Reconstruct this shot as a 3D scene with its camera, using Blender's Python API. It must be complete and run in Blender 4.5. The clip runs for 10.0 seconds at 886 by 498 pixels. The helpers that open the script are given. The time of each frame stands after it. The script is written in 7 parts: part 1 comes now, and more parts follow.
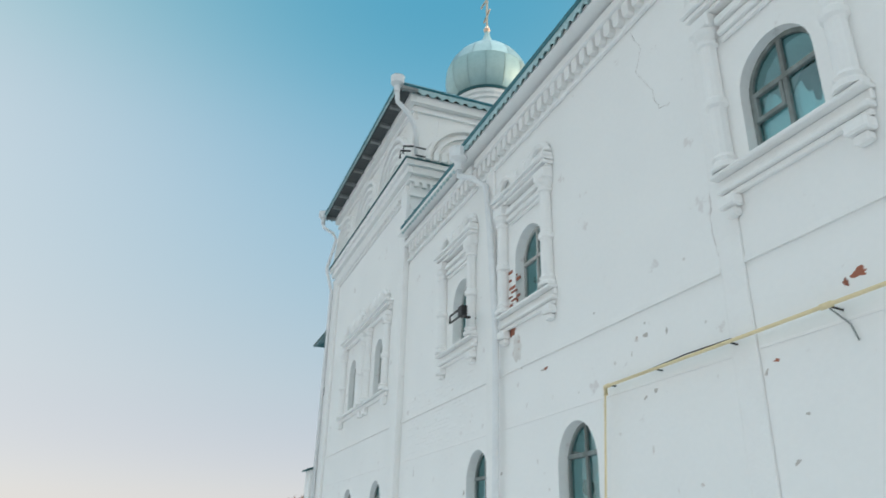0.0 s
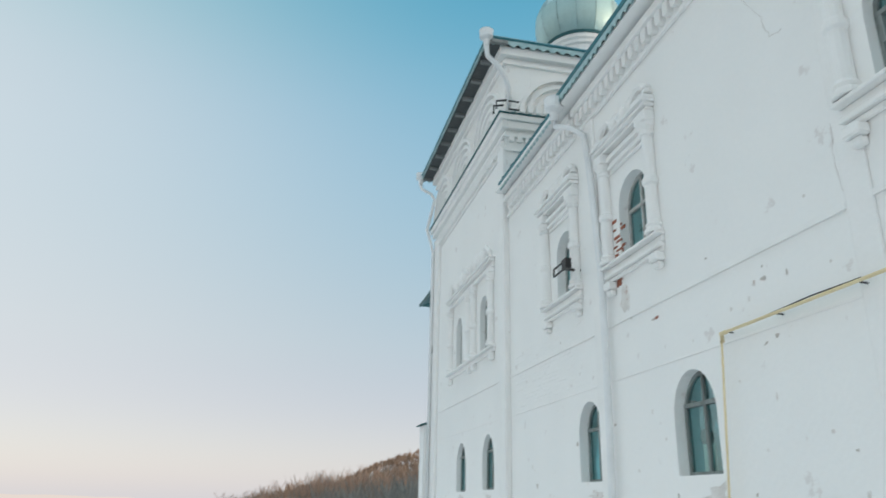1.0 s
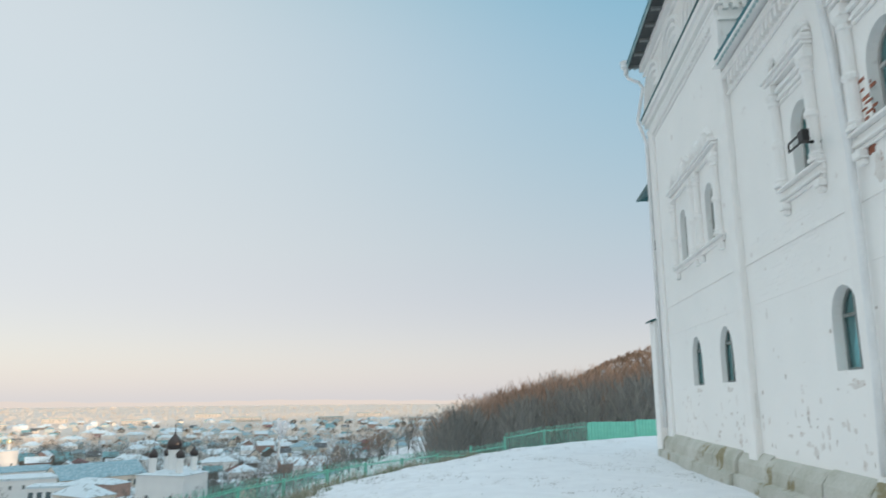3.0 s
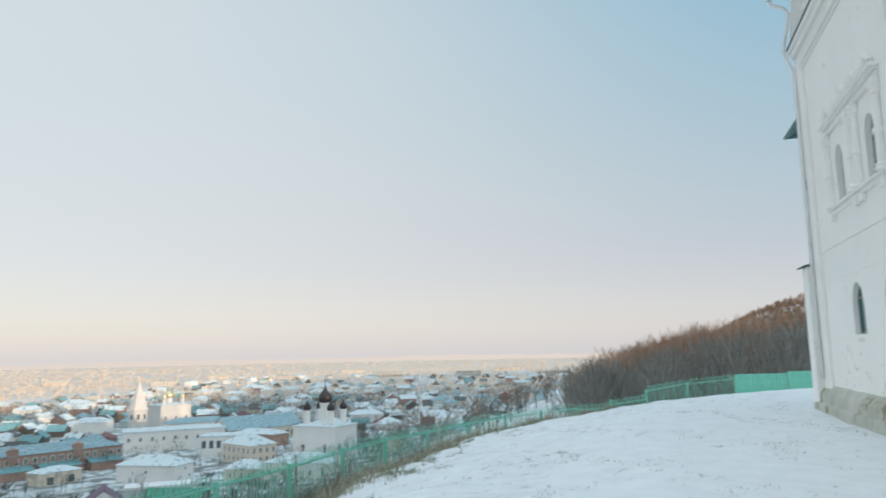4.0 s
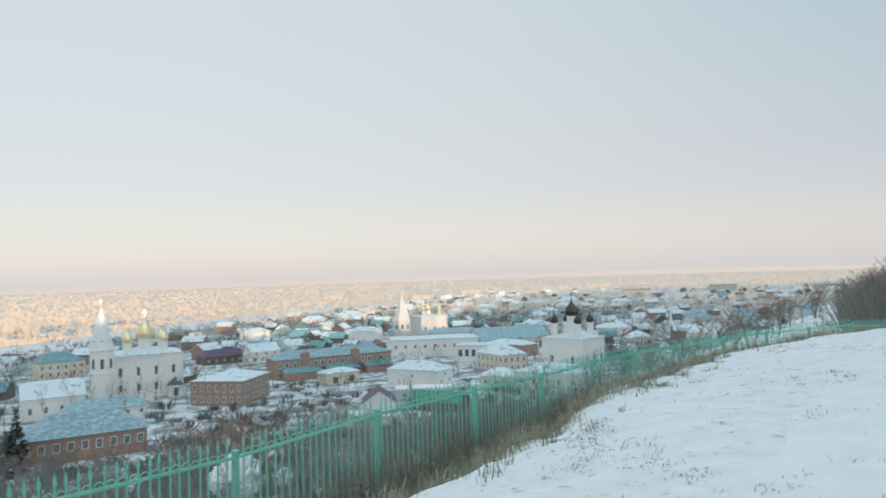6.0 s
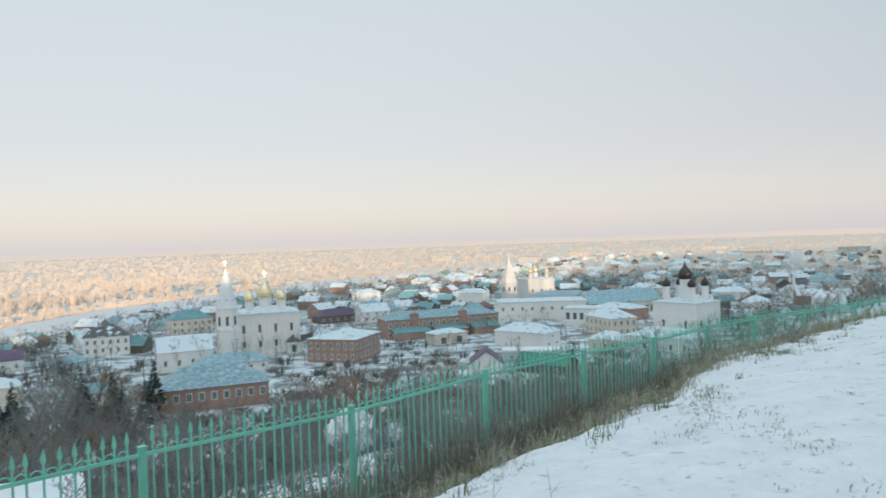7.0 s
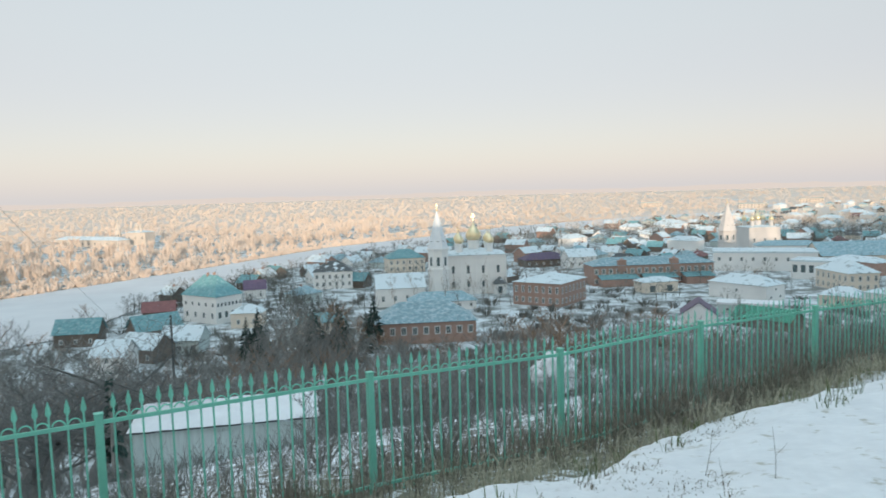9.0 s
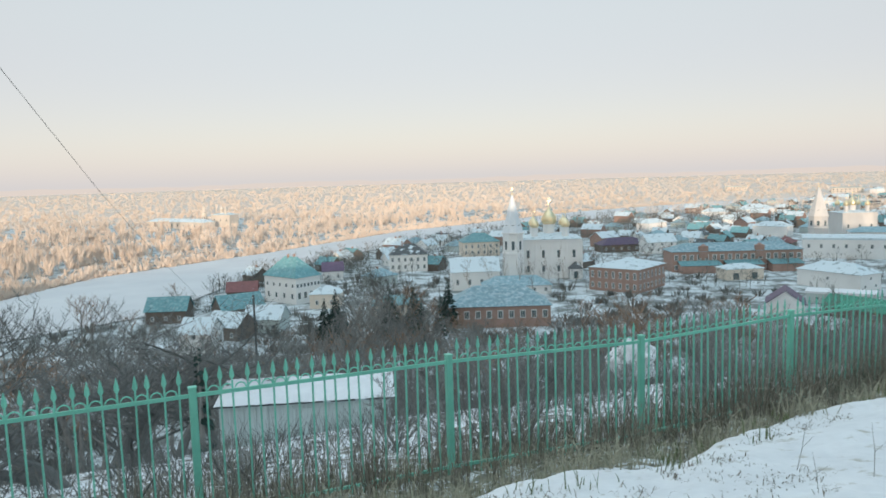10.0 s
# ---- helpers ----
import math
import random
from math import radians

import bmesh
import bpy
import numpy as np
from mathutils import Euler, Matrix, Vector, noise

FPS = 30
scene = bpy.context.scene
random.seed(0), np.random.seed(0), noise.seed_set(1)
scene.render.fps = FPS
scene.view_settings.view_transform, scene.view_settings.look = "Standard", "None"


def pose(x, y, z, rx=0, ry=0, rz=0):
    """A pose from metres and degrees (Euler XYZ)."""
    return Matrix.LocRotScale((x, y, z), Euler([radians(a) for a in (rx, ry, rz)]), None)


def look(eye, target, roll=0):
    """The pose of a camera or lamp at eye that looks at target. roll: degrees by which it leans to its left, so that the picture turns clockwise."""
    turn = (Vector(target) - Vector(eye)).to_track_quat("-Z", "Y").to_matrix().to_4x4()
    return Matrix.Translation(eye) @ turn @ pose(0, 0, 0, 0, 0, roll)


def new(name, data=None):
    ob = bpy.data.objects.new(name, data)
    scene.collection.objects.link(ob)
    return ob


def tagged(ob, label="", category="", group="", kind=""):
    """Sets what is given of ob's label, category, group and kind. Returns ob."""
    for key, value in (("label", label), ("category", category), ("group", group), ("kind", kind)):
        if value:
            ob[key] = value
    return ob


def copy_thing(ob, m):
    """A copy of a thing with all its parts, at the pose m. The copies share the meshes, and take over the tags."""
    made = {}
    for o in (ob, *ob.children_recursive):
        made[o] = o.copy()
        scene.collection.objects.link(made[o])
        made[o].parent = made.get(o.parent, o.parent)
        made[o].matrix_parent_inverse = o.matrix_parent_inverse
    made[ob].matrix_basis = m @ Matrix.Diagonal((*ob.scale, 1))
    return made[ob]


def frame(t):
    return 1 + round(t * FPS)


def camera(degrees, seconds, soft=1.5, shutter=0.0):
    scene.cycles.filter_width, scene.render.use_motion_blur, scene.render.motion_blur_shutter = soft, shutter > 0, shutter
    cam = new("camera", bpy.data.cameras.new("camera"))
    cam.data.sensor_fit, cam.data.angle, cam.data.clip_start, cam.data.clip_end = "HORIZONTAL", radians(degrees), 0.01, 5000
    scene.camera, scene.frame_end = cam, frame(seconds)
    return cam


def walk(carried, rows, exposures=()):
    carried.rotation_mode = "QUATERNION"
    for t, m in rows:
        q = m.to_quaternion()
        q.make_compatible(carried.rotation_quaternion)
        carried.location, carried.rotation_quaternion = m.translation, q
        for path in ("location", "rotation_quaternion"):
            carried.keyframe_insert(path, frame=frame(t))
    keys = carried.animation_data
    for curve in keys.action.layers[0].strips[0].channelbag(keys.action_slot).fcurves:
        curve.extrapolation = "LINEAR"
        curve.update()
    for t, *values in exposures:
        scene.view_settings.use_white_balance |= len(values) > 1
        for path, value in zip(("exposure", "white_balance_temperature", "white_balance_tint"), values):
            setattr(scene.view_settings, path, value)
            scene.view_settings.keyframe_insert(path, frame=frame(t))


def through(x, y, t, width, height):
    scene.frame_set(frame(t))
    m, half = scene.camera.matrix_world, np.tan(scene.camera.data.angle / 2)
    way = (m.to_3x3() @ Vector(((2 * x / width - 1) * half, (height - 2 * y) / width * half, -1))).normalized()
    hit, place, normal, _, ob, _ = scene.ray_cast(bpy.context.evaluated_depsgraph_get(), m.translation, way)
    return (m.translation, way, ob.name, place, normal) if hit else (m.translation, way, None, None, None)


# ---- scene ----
# camera and its walk
cam = camera(63.73, 10.0, soft=1.55, shutter=0.4)
PATH = [
    (0.0, 0.000, 0.000, 2.080, -20.69, 23.08, 1.51), (0.5, -0.019, 0.016, 2.074, -16.78, 21.42, 1.45),
    (1.0, -0.036, 0.031, 2.068, -12.30, 19.47, 1.18), (1.5, -0.051, 0.044, 2.062, -8.04, 17.62, 0.87),
    (2.0, -0.064, 0.055, 2.058, -3.59, 15.82, 0.45), (2.2, -0.069, 0.059, 2.056, -1.90, 15.18, 0.30),
    (3.3, -0.091, 0.075, 2.048, 8.10, 10.64, -0.71), (3.5, -0.094, 0.077, 2.046, 10.15, 10.08, -0.90),
    (4.0, -0.102, 0.080, 2.043, 15.86, 8.34, -1.15), (4.5, -0.109, 0.081, 2.041, 21.22, 6.65, -1.06),
    (5.0, -0.115, 0.080, 2.039, 26.60, 4.98, -1.23), (5.5, -0.121, 0.076, 2.038, 31.16, 3.52, -1.46),
    (6.8, -0.135, 0.054, 2.035, 42.16, -0.34, -2.02), (7.0, -0.138, 0.049, 2.035, 43.99, -0.73, -1.88),
    (7.5, -0.143, 0.035, 2.035, 48.06, -1.94, -1.73), (8.0, -0.150, 0.017, 2.035, 52.46, -3.02, -1.64),
    (8.5, -0.157, -0.003, 2.036, 56.56, -3.74, -1.53), (9.0, -0.165, -0.027, 2.036, 60.59, -4.70, -1.62),
    (9.5, -0.174, -0.054, 2.037, 64.00, -5.11, -1.71), (10.0, -0.184, -0.085, 2.038, 66.64, -5.83, -1.67)]


def aimed(x, y, z, yaw, pitch, roll):
    a, e = radians(yaw), radians(pitch)
    way = Vector((-math.sin(a) * math.cos(e), math.cos(a) * math.cos(e), math.sin(e)))
    eye = Vector((x, y, z))
    return look(eye, eye + way, roll)


walk(cam, [(row[0], aimed(*row[1:])) for row in PATH],
     exposures=[(0.0, 0.68), (2.0, 0.68), (4.0, 0.62), (10.0, 0.59)])

# world, sun
SUN_TURN, SUN_HIGH = 112.0, 6.0
world = bpy.data.worlds.new("sky")
scene.world = world
world.use_nodes = True
wn = world.node_tree.nodes
sky = wn.new("ShaderNodeTexSky")
sky.sky_type, sky.sun_disc = "NISHITA", False
sky.sun_elevation, sky.sun_rotation = radians(SUN_HIGH), radians(SUN_TURN)
sky.air_density, sky.dust_density, sky.ozone_density = 1.0, 1.2, 1.5
wn["Background"].inputs["Strength"].default_value = 0.05
world.node_tree.links.new(sky.outputs[0], wn["Background"].inputs["Color"])
# frosty haze along the horizon; the sky is deepest square to the sun and palest opposite it
def world_node(kind, operation=""):
    node = wn.new(kind)
    if operation:
        node.operation = operation
    return node


def shade_of(socket, stops):
    """A colour by height above the horizon."""
    ramp = wn.new("ShaderNodeValToRGB")
    ramp.color_ramp.interpolation = "B_SPLINE"
    steps = ramp.color_ramp.elements
    steps[0].position, steps[0].color = stops[0][0], (*stops[0][1], 1)
    steps[1].position, steps[1].color = stops[-1][0], (*stops[-1][1], 1)
    for at, col in stops[1:-1]:
        steps.new(at).color = (*col, 1)
    world.node_tree.links.new(socket, ramp.inputs["Fac"])
    return ramp.outputs["Color"]


wire_up = world.node_tree.links.new
up, cut = world_node("ShaderNodeTexCoord"), world_node("ShaderNodeSeparateXYZ")
wire_up(up.outputs["Generated"], cut.inputs[0])
along = world_node("ShaderNodeVectorMath", "DOT_PRODUCT")
along.inputs[1].default_value = (math.sin(radians(SUN_TURN - 90)), math.cos(radians(SUN_TURN - 90)), 0.0)
wire_up(up.outputs["Generated"], along.inputs[0])
side, high, across, cube, deep = [world_node("ShaderNodeMath", o) for o in ("MAXIMUM", "MULTIPLY", "MULTIPLY_ADD", "POWER", "MULTIPLY")]
wire_up(along.outputs["Value"], side.inputs[0])
side.inputs[1].default_value = 0.0
for q in (0, 1):
    wire_up(cut.outputs["Z"], high.inputs[q])
    wire_up(side.outputs[0], across.inputs[q])
wire_up(high.outputs[0], across.inputs[2])
wire_up(across.outputs[0], cube.inputs[0])
cube.inputs[1].default_value = 3.0
wire_up(cube.outputs[0], deep.inputs[0])
wire_up(shade_of(cut.outputs["Z"], [(0.0, (0.03, 0.03, 0.03)), (0.16, (0.26, 0.26, 0.26)), (0.36, (0.50, 0.50, 0.50)), (0.55, (0.73, 0.73, 0.73)), (0.70, (0.92, 0.92, 0.92)), (0.84, (0.70, 0.70, 0.70)), (1.0, (0.0, 0.0, 0.0))]), deep.inputs[1])
tint = world_node("ShaderNodeMix")
tint.data_type, tint.blend_type = "RGBA", "MULTIPLY"
tint.inputs["B"].default_value = (0.0, 0.50, 0.85, 1)
wire_up(deep.outputs[0], tint.inputs["Factor"])
wire_up(shade_of(cut.outputs["Z"], [(0.0, (0.411, 0.405, 0.424)), (0.10, (0.328, 0.297, 0.342)), (0.20, (0.354, 0.334, 0.327)), (0.36, (0.35, 0.37, 0.365)), (0.50, (0.391, 0.392, 0.385)),
                                                   (0.62, (0.26, 0.352, 0.335)), (0.74, (0.20, 0.32, 0.31)), (0.87, (0.66, 0.74, 0.80)), (1.0, (1.55, 1.62, 1.70))]), tint.inputs["A"])
haze, both = wn.new("ShaderNodeBackground"), wn.new("ShaderNodeAddShader")
for a, b in ((tint.outputs["Result"], haze.inputs["Color"]), (wn["Background"].outputs[0], both.inputs[0]), (haze.outputs[0], both.inputs[1]), (both.outputs[0], wn["World Output"].inputs["Surface"])):
    wire_up(a, b)
sun = new("sun", bpy.data.lights.new("sun", "SUN"))
sun.data.energy, sun.data.angle, sun.data.color = 2.2, radians(0.6), (1.0, 0.77, 0.56)
sa, se = radians(SUN_TURN), radians(SUN_HIGH)
sun.matrix_world = look((0, 0, 0), (-math.sin(sa) * math.cos(se), -math.cos(sa) * math.cos(se), -math.sin(se)))

# materials
def nodes_of(m):
    m.use_nodes = True
    return m.node_tree.nodes, m.node_tree.links


def mat(name, col, col2=None, rough=0.8, scale=2.0, fine=25.0, bump=0.1, metal=0.0, wear=None, wear_at=0.62, wear_scale=1.5, wear_soft=0.03,
        stretch=(1, 1, 1), rand=0.0):
    """A surface with colour that varies at two scales, grain and, where given, worn patches of another colour."""
    m = bpy.data.materials.new(name)
    n, k = nodes_of(m)
    b = n["Principled BSDF"]
    b.inputs["Roughness"].default_value, b.inputs["Metallic"].default_value = rough, metal
    tc, mp = n.new("ShaderNodeTexCoord"), n.new("ShaderNodeMapping")
    mp.inputs["Scale"].default_value = stretch
    k.new(tc.outputs["Object"], mp.inputs["Vector"])
    big, small = n.new("ShaderNodeTexNoise"), n.new("ShaderNodeTexNoise")
    big.inputs["Scale"].default_value, big.inputs["Detail"].default_value = scale, 5
    small.inputs["Scale"].default_value, small.inputs["Detail"].default_value = fine, 4
    for q in (big, small):
        k.new(mp.outputs[0], q.inputs["Vector"])
    col2 = col2 or tuple(c * 0.75 for c in col)
    mix = n.new("ShaderNodeMix")
    mix.data_type = "RGBA"
    mix.inputs["A"].default_value, mix.inputs["B"].default_value = (*col, 1), (*col2, 1)
    add = n.new("ShaderNodeMath")
    add.operation = "MULTIPLY_ADD"
    k.new(small.outputs["Fac"], add.inputs[0])
    add.inputs[1].default_value = 0.5
    k.new(big.outputs["Fac"], add.inputs[2])
    ramp = n.new("ShaderNodeMapRange")
    ramp.inputs["From Min"].default_value, ramp.inputs["From Max"].default_value = 0.5, 1.0
    k.new(add.outputs[0], ramp.inputs["Value"])
    k.new(ramp.outputs[0], mix.inputs["Factor"])
    out = mix.outputs["Result"]
    if rand:
        info, hsv = n.new("ShaderNodeObjectInfo"), n.new("ShaderNodeHueSaturation")
        r2 = n.new("ShaderNodeMapRange")
        r2.inputs["To Min"].default_value, r2.inputs["To Max"].default_value = 1 - rand, 1 + rand
        k.new(info.outputs["Random"], r2.inputs["Value"])
        k.new(r2.outputs[0], hsv.inputs["Value"])
        k.new(out, hsv.inputs["Color"])
        out = hsv.outputs["Color"]
    if wear:
        wn_, wr, wm = n.new("ShaderNodeTexNoise"), n.new("ShaderNodeMapRange"), n.new("ShaderNodeMix")
        wn_.inputs["Scale"].default_value, wn_.inputs["Detail"].default_value = wear_scale, 7
        wn_.inputs["Roughness"].default_value = 0.65
        wr.inputs["From Min"].default_value, wr.inputs["From Max"].default_value = wear_at, wear_at + wear_soft
        wm.data_type = "RGBA"
        wm.inputs["B"].default_value = (*wear, 1)
        k.new(mp.outputs[0], wn_.inputs["Vector"])
        k.new(wn_.outputs["Fac"], wr.inputs["Value"])
        k.new(wr.outputs[0], wm.inputs["Factor"])
        k.new(out, wm.inputs["A"])
        out = wm.outputs["Result"]
    k.new(out, b.inputs["Base Color"])
    if bump:
        bp = n.new("ShaderNodeBump")
        bp.inputs["Strength"].default_value, bp.inputs["Distance"].default_value = bump, 0.05
        k.new(add.outputs[0], bp.inputs["Height"])
        k.new(bp.outputs[0], b.inputs["Normal"])
    return m


WHITEWASH = mat("whitewash", (0.95, 0.93, 0.905), (0.91, 0.895, 0.875), 0.9, 0.6, 14, 0.10, wear=(0.82, 0.78, 0.755), wear_at=0.64, wear_scale=2.0)
STUCCO = mat("stucco", (0.95, 0.93, 0.905), (0.90, 0.88, 0.86), 0.9, 2.2, 30, 0.15)
FAR_WHITE = mat("far_whitewash", (0.90, 0.89, 0.87), (0.80, 0.79, 0.78), 0.9, 0.15, 3, 0.0)
PLINTH = mat("plinth_stone", (0.62, 0.61, 0.56), (0.42, 0.42, 0.35), 0.9, 1.2, 18, 0.5, wear=(0.27, 0.23, 0.13), wear_at=0.575, wear_scale=1.1, wear_soft=0.08)
SNOW = mat("snow", (0.84, 0.845, 0.855), (0.75, 0.755, 0.77), 0.75, 1.6, 11, 0.7, wear=(0.52, 0.50, 0.46), wear_at=0.665, wear_scale=7, wear_soft=0.06)
SNOW_THIN = mat("thin_snow", (0.84, 0.845, 0.855), (0.72, 0.725, 0.74), 0.8, 2.1, 10, 0.9, wear=(0.50, 0.48, 0.43), wear_at=0.595, wear_scale=4.5, wear_soft=0.09)
BANK = mat("dead_grass_bank", (0.24, 0.23, 0.18), (0.15, 0.145, 0.115), 0.95, 2.2, 26, 0.8, wear=(0.80, 0.82, 0.85), wear_at=0.485, wear_scale=3.4)
TEAL_ROOF = mat("teal_sheet_metal", (0.06, 0.18, 0.19), (0.04, 0.12, 0.13), 0.45, 1.5, 20, 0.1, metal=0.3)
DOME = mat("dome_sheet_metal", (0.44, 0.60, 0.59), (0.32, 0.47, 0.47), 0.42, 1.6, 15, 0.05, metal=0.45, rand=0.28)
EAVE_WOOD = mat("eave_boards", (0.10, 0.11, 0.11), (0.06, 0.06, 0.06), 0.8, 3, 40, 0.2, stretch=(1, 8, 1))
WINDOW_WOOD = mat("old_window_wood", (0.31, 0.35, 0.34), (0.15, 0.16, 0.15), 0.8, 6, 60, 0.3, stretch=(1, 1, 0.2))
WINDOW_PAINT = mat("worn_white_paint", (0.60, 0.60, 0.58), (0.36, 0.34, 0.32), 0.7, 8, 60, 0.2)
DOWNPIPE = mat("white_downpipe", (0.88, 0.88, 0.875), (0.78, 0.785, 0.79), 0.5, 3, 30, 0.05)
GAS_YELLOW = mat("yellow_paint", (0.88, 0.74, 0.46), (0.78, 0.62, 0.36), 0.5, 5, 40, 0.1)
FENCE_GREEN = mat("green_fence_paint", (0.25, 0.69, 0.54), (0.18, 0.57, 0.44), 0.45, 4, 40, 0.1, rand=0.08)
GOLD = mat("gilding", (0.97, 0.83, 0.58), (0.92, 0.72, 0.42), 0.40, 2, 10, 0.0, metal=1.0)
COPPER = mat("dark_copper", (0.085, 0.068, 0.065), (0.06, 0.05, 0.048), 0.35, 1, 8, 0.0, metal=0.6)
BLACK_METAL = mat("dark_metal", (0.035, 0.03, 0.03), (0.02, 0.02, 0.02), 0.5, 6, 40, 0.05, metal=0.3)
INSIDE = mat("teal_interior", (0.42, 0.66, 0.68), (0.28, 0.46, 0.48), 0.9, 2, 10, 0.0)
BRICK = mat("brick", (0.46, 0.31, 0.26), (0.36, 0.235, 0.195), 0.9, 0.5, 6, 0.0, rand=0.1)
BRICK_EXPOSED = mat("exposed_brick", (0.42, 0.15, 0.09), (0.30, 0.11, 0.07), 0.9, 4, 40, 0.4, rand=0.15)
BARK = mat("bark", (0.26, 0.245, 0.225), (0.17, 0.16, 0.15), 0.95, 3, 20, 0.0, rand=0.2)
BIRCH = mat("birch_bark", (0.55, 0.50, 0.44), (0.30, 0.26, 0.22), 0.9, 3, 14, 0.0, rand=0.15)
SPRUCE = mat("spruce_needles", (0.040, 0.075, 0.062), (0.024, 0.048, 0.040), 0.9, 1, 9, 0.0, rand=0.2)
DRY_GRASS = mat("dry_grass", (0.43, 0.41, 0.31), (0.25, 0.235, 0.17), 0.95, 4, 30, 0.0)
WEED = mat("dry_weeds", (0.27, 0.24, 0.195), (0.17, 0.15, 0.12), 0.95, 4, 30, 0.0)


def glass(name, tint=(0.46, 0.76, 0.78)):
    """A thin pane: clear with a greenish tint, and an even gloss on top."""
    m = bpy.data.materials.new(name)
    n, k = nodes_of(m)
    n.remove(n["Principled BSDF"])
    clear, gloss, mix = n.new("ShaderNodeBsdfTransparent"), n.new("ShaderNodeBsdfGlossy"), n.new("ShaderNodeMixShader")
    clear.inputs["Color"].default_value = (*tint, 1)
    gloss.inputs["Roughness"].default_value = 0.04
    gloss.inputs["Color"].default_value = (0.62, 0.88, 0.92, 1)
    mix.inputs[0].default_value = 0.24
    no, bp = n.new("ShaderNodeTexNoise"), n.new("ShaderNodeBump")
    no.inputs["Scale"].default_value = 1.3
    bp.inputs["Strength"].default_value, bp.inputs["Distance"].default_value = 0.12, 0.03
    k.new(no.outputs["Fac"], bp.inputs["Height"])
    k.new(bp.outputs[0], gloss.inputs["Normal"])
    k.new(clear.outputs[0], mix.inputs[1])
    k.new(gloss.outputs[0], mix.inputs[2])
    k.new(mix.outputs[0], n["Material Output"].inputs["Surface"])
    return m


GLASS = glass("window_glass")
DARK_GLASS = mat("dark_panes", (0.13, 0.17, 0.18), (0.09, 0.12, 0.13), 0.12, 0.5, 4, 0.0)


def roof_mat(name, col, snow_at, soft=0.03, scale=0.35):
    """Sheet roofing with lying snow in patches."""
    # snow is tinted teal-grey, the cast of the hill's shade
    return mat(name, col, tuple(c * 0.7 for c in col), 0.55, 0.6, 6, 0.0, wear=(0.66, 0.74, 0.78), wear_at=snow_at, wear_scale=scale, wear_soft=soft, rand=0.12)


ROOF_SNOW = roof_mat("snowed_roof", (0.42, 0.50, 0.53), 0.40)
ROOF_TEAL = roof_mat("teal_roof", (0.16, 0.38, 0.41), 0.50, 0.5, 1.1)
ROOF_BLUE = roof_mat("blue_metal_roof", (0.26, 0.42, 0.48), 0.46, 0.4, 0.9)
ROOF_DARK = roof_mat("dark_roof", (0.10, 0.11, 0.115), 0.56)
ROOF_PURPLE = roof_mat("purple_roof", (0.14, 0.09, 0.16), 0.66)
ROOF_RED = roof_mat("red_roof", (0.24, 0.09, 0.09), 0.62)
ROOF_GREEN = roof_mat("green_roof", (0.06, 0.33, 0.22), 0.68)
FAR_BLOCK = mat("pale_panel_walls", (0.66, 0.60, 0.54), (0.56, 0.51, 0.46), 0.9, 0.1, 2, 0.0)
# whitewash darkened to soften the full sun on tower and church
DIMMED_WHITE = mat("dimmed_whitewash", (0.70, 0.675, 0.655), (0.60, 0.58, 0.565), 0.9, 0.15, 3, 0.0)
LOGS = mat("log_wall", (0.23, 0.19, 0.16), (0.14, 0.115, 0.10), 0.9, 0.5, 6, 0.0, rand=0.25)
YELLOW_WALL = mat("peach_plaster", (0.83, 0.74, 0.64), (0.72, 0.63, 0.54), 0.9, 0.4, 5, 0.0)
GREY_BOARD = mat("weathered_boards", (0.66, 0.73, 0.71), (0.48, 0.54, 0.53), 0.9, 2, 20, 0.1, stretch=(6, 6, 0.4))
SCRUB = mat("snowy_scrub", (0.27, 0.255, 0.22), (0.18, 0.17, 0.15), 0.95, 0.5, 6, 0.2, wear=(0.84, 0.86, 0.885), wear_at=0.45, wear_scale=1.3)
FIELD = mat("town_ground", (0.78, 0.82, 0.85), (0.50, 0.54, 0.55), 0.95, 0.05, 0.6, 0.0, wear=(0.20, 0.21, 0.20), wear_at=0.44, wear_scale=0.12, wear_soft=0.14)
# ground toned like the paled woods, so its colour carries the haze too
PLAIN = mat("haze_toned_plain", (0.74, 0.635, 0.555), (0.65, 0.55, 0.475), 0.95, 0.004, 0.05, 0.0, wear=(0.70, 0.70, 0.72), wear_at=0.67, wear_scale=0.006)
ICE = mat("snowy_river_ice", (0.72, 0.715, 0.72), (0.60, 0.595, 0.61), 0.6, 0.01, 0.08, 0.0)


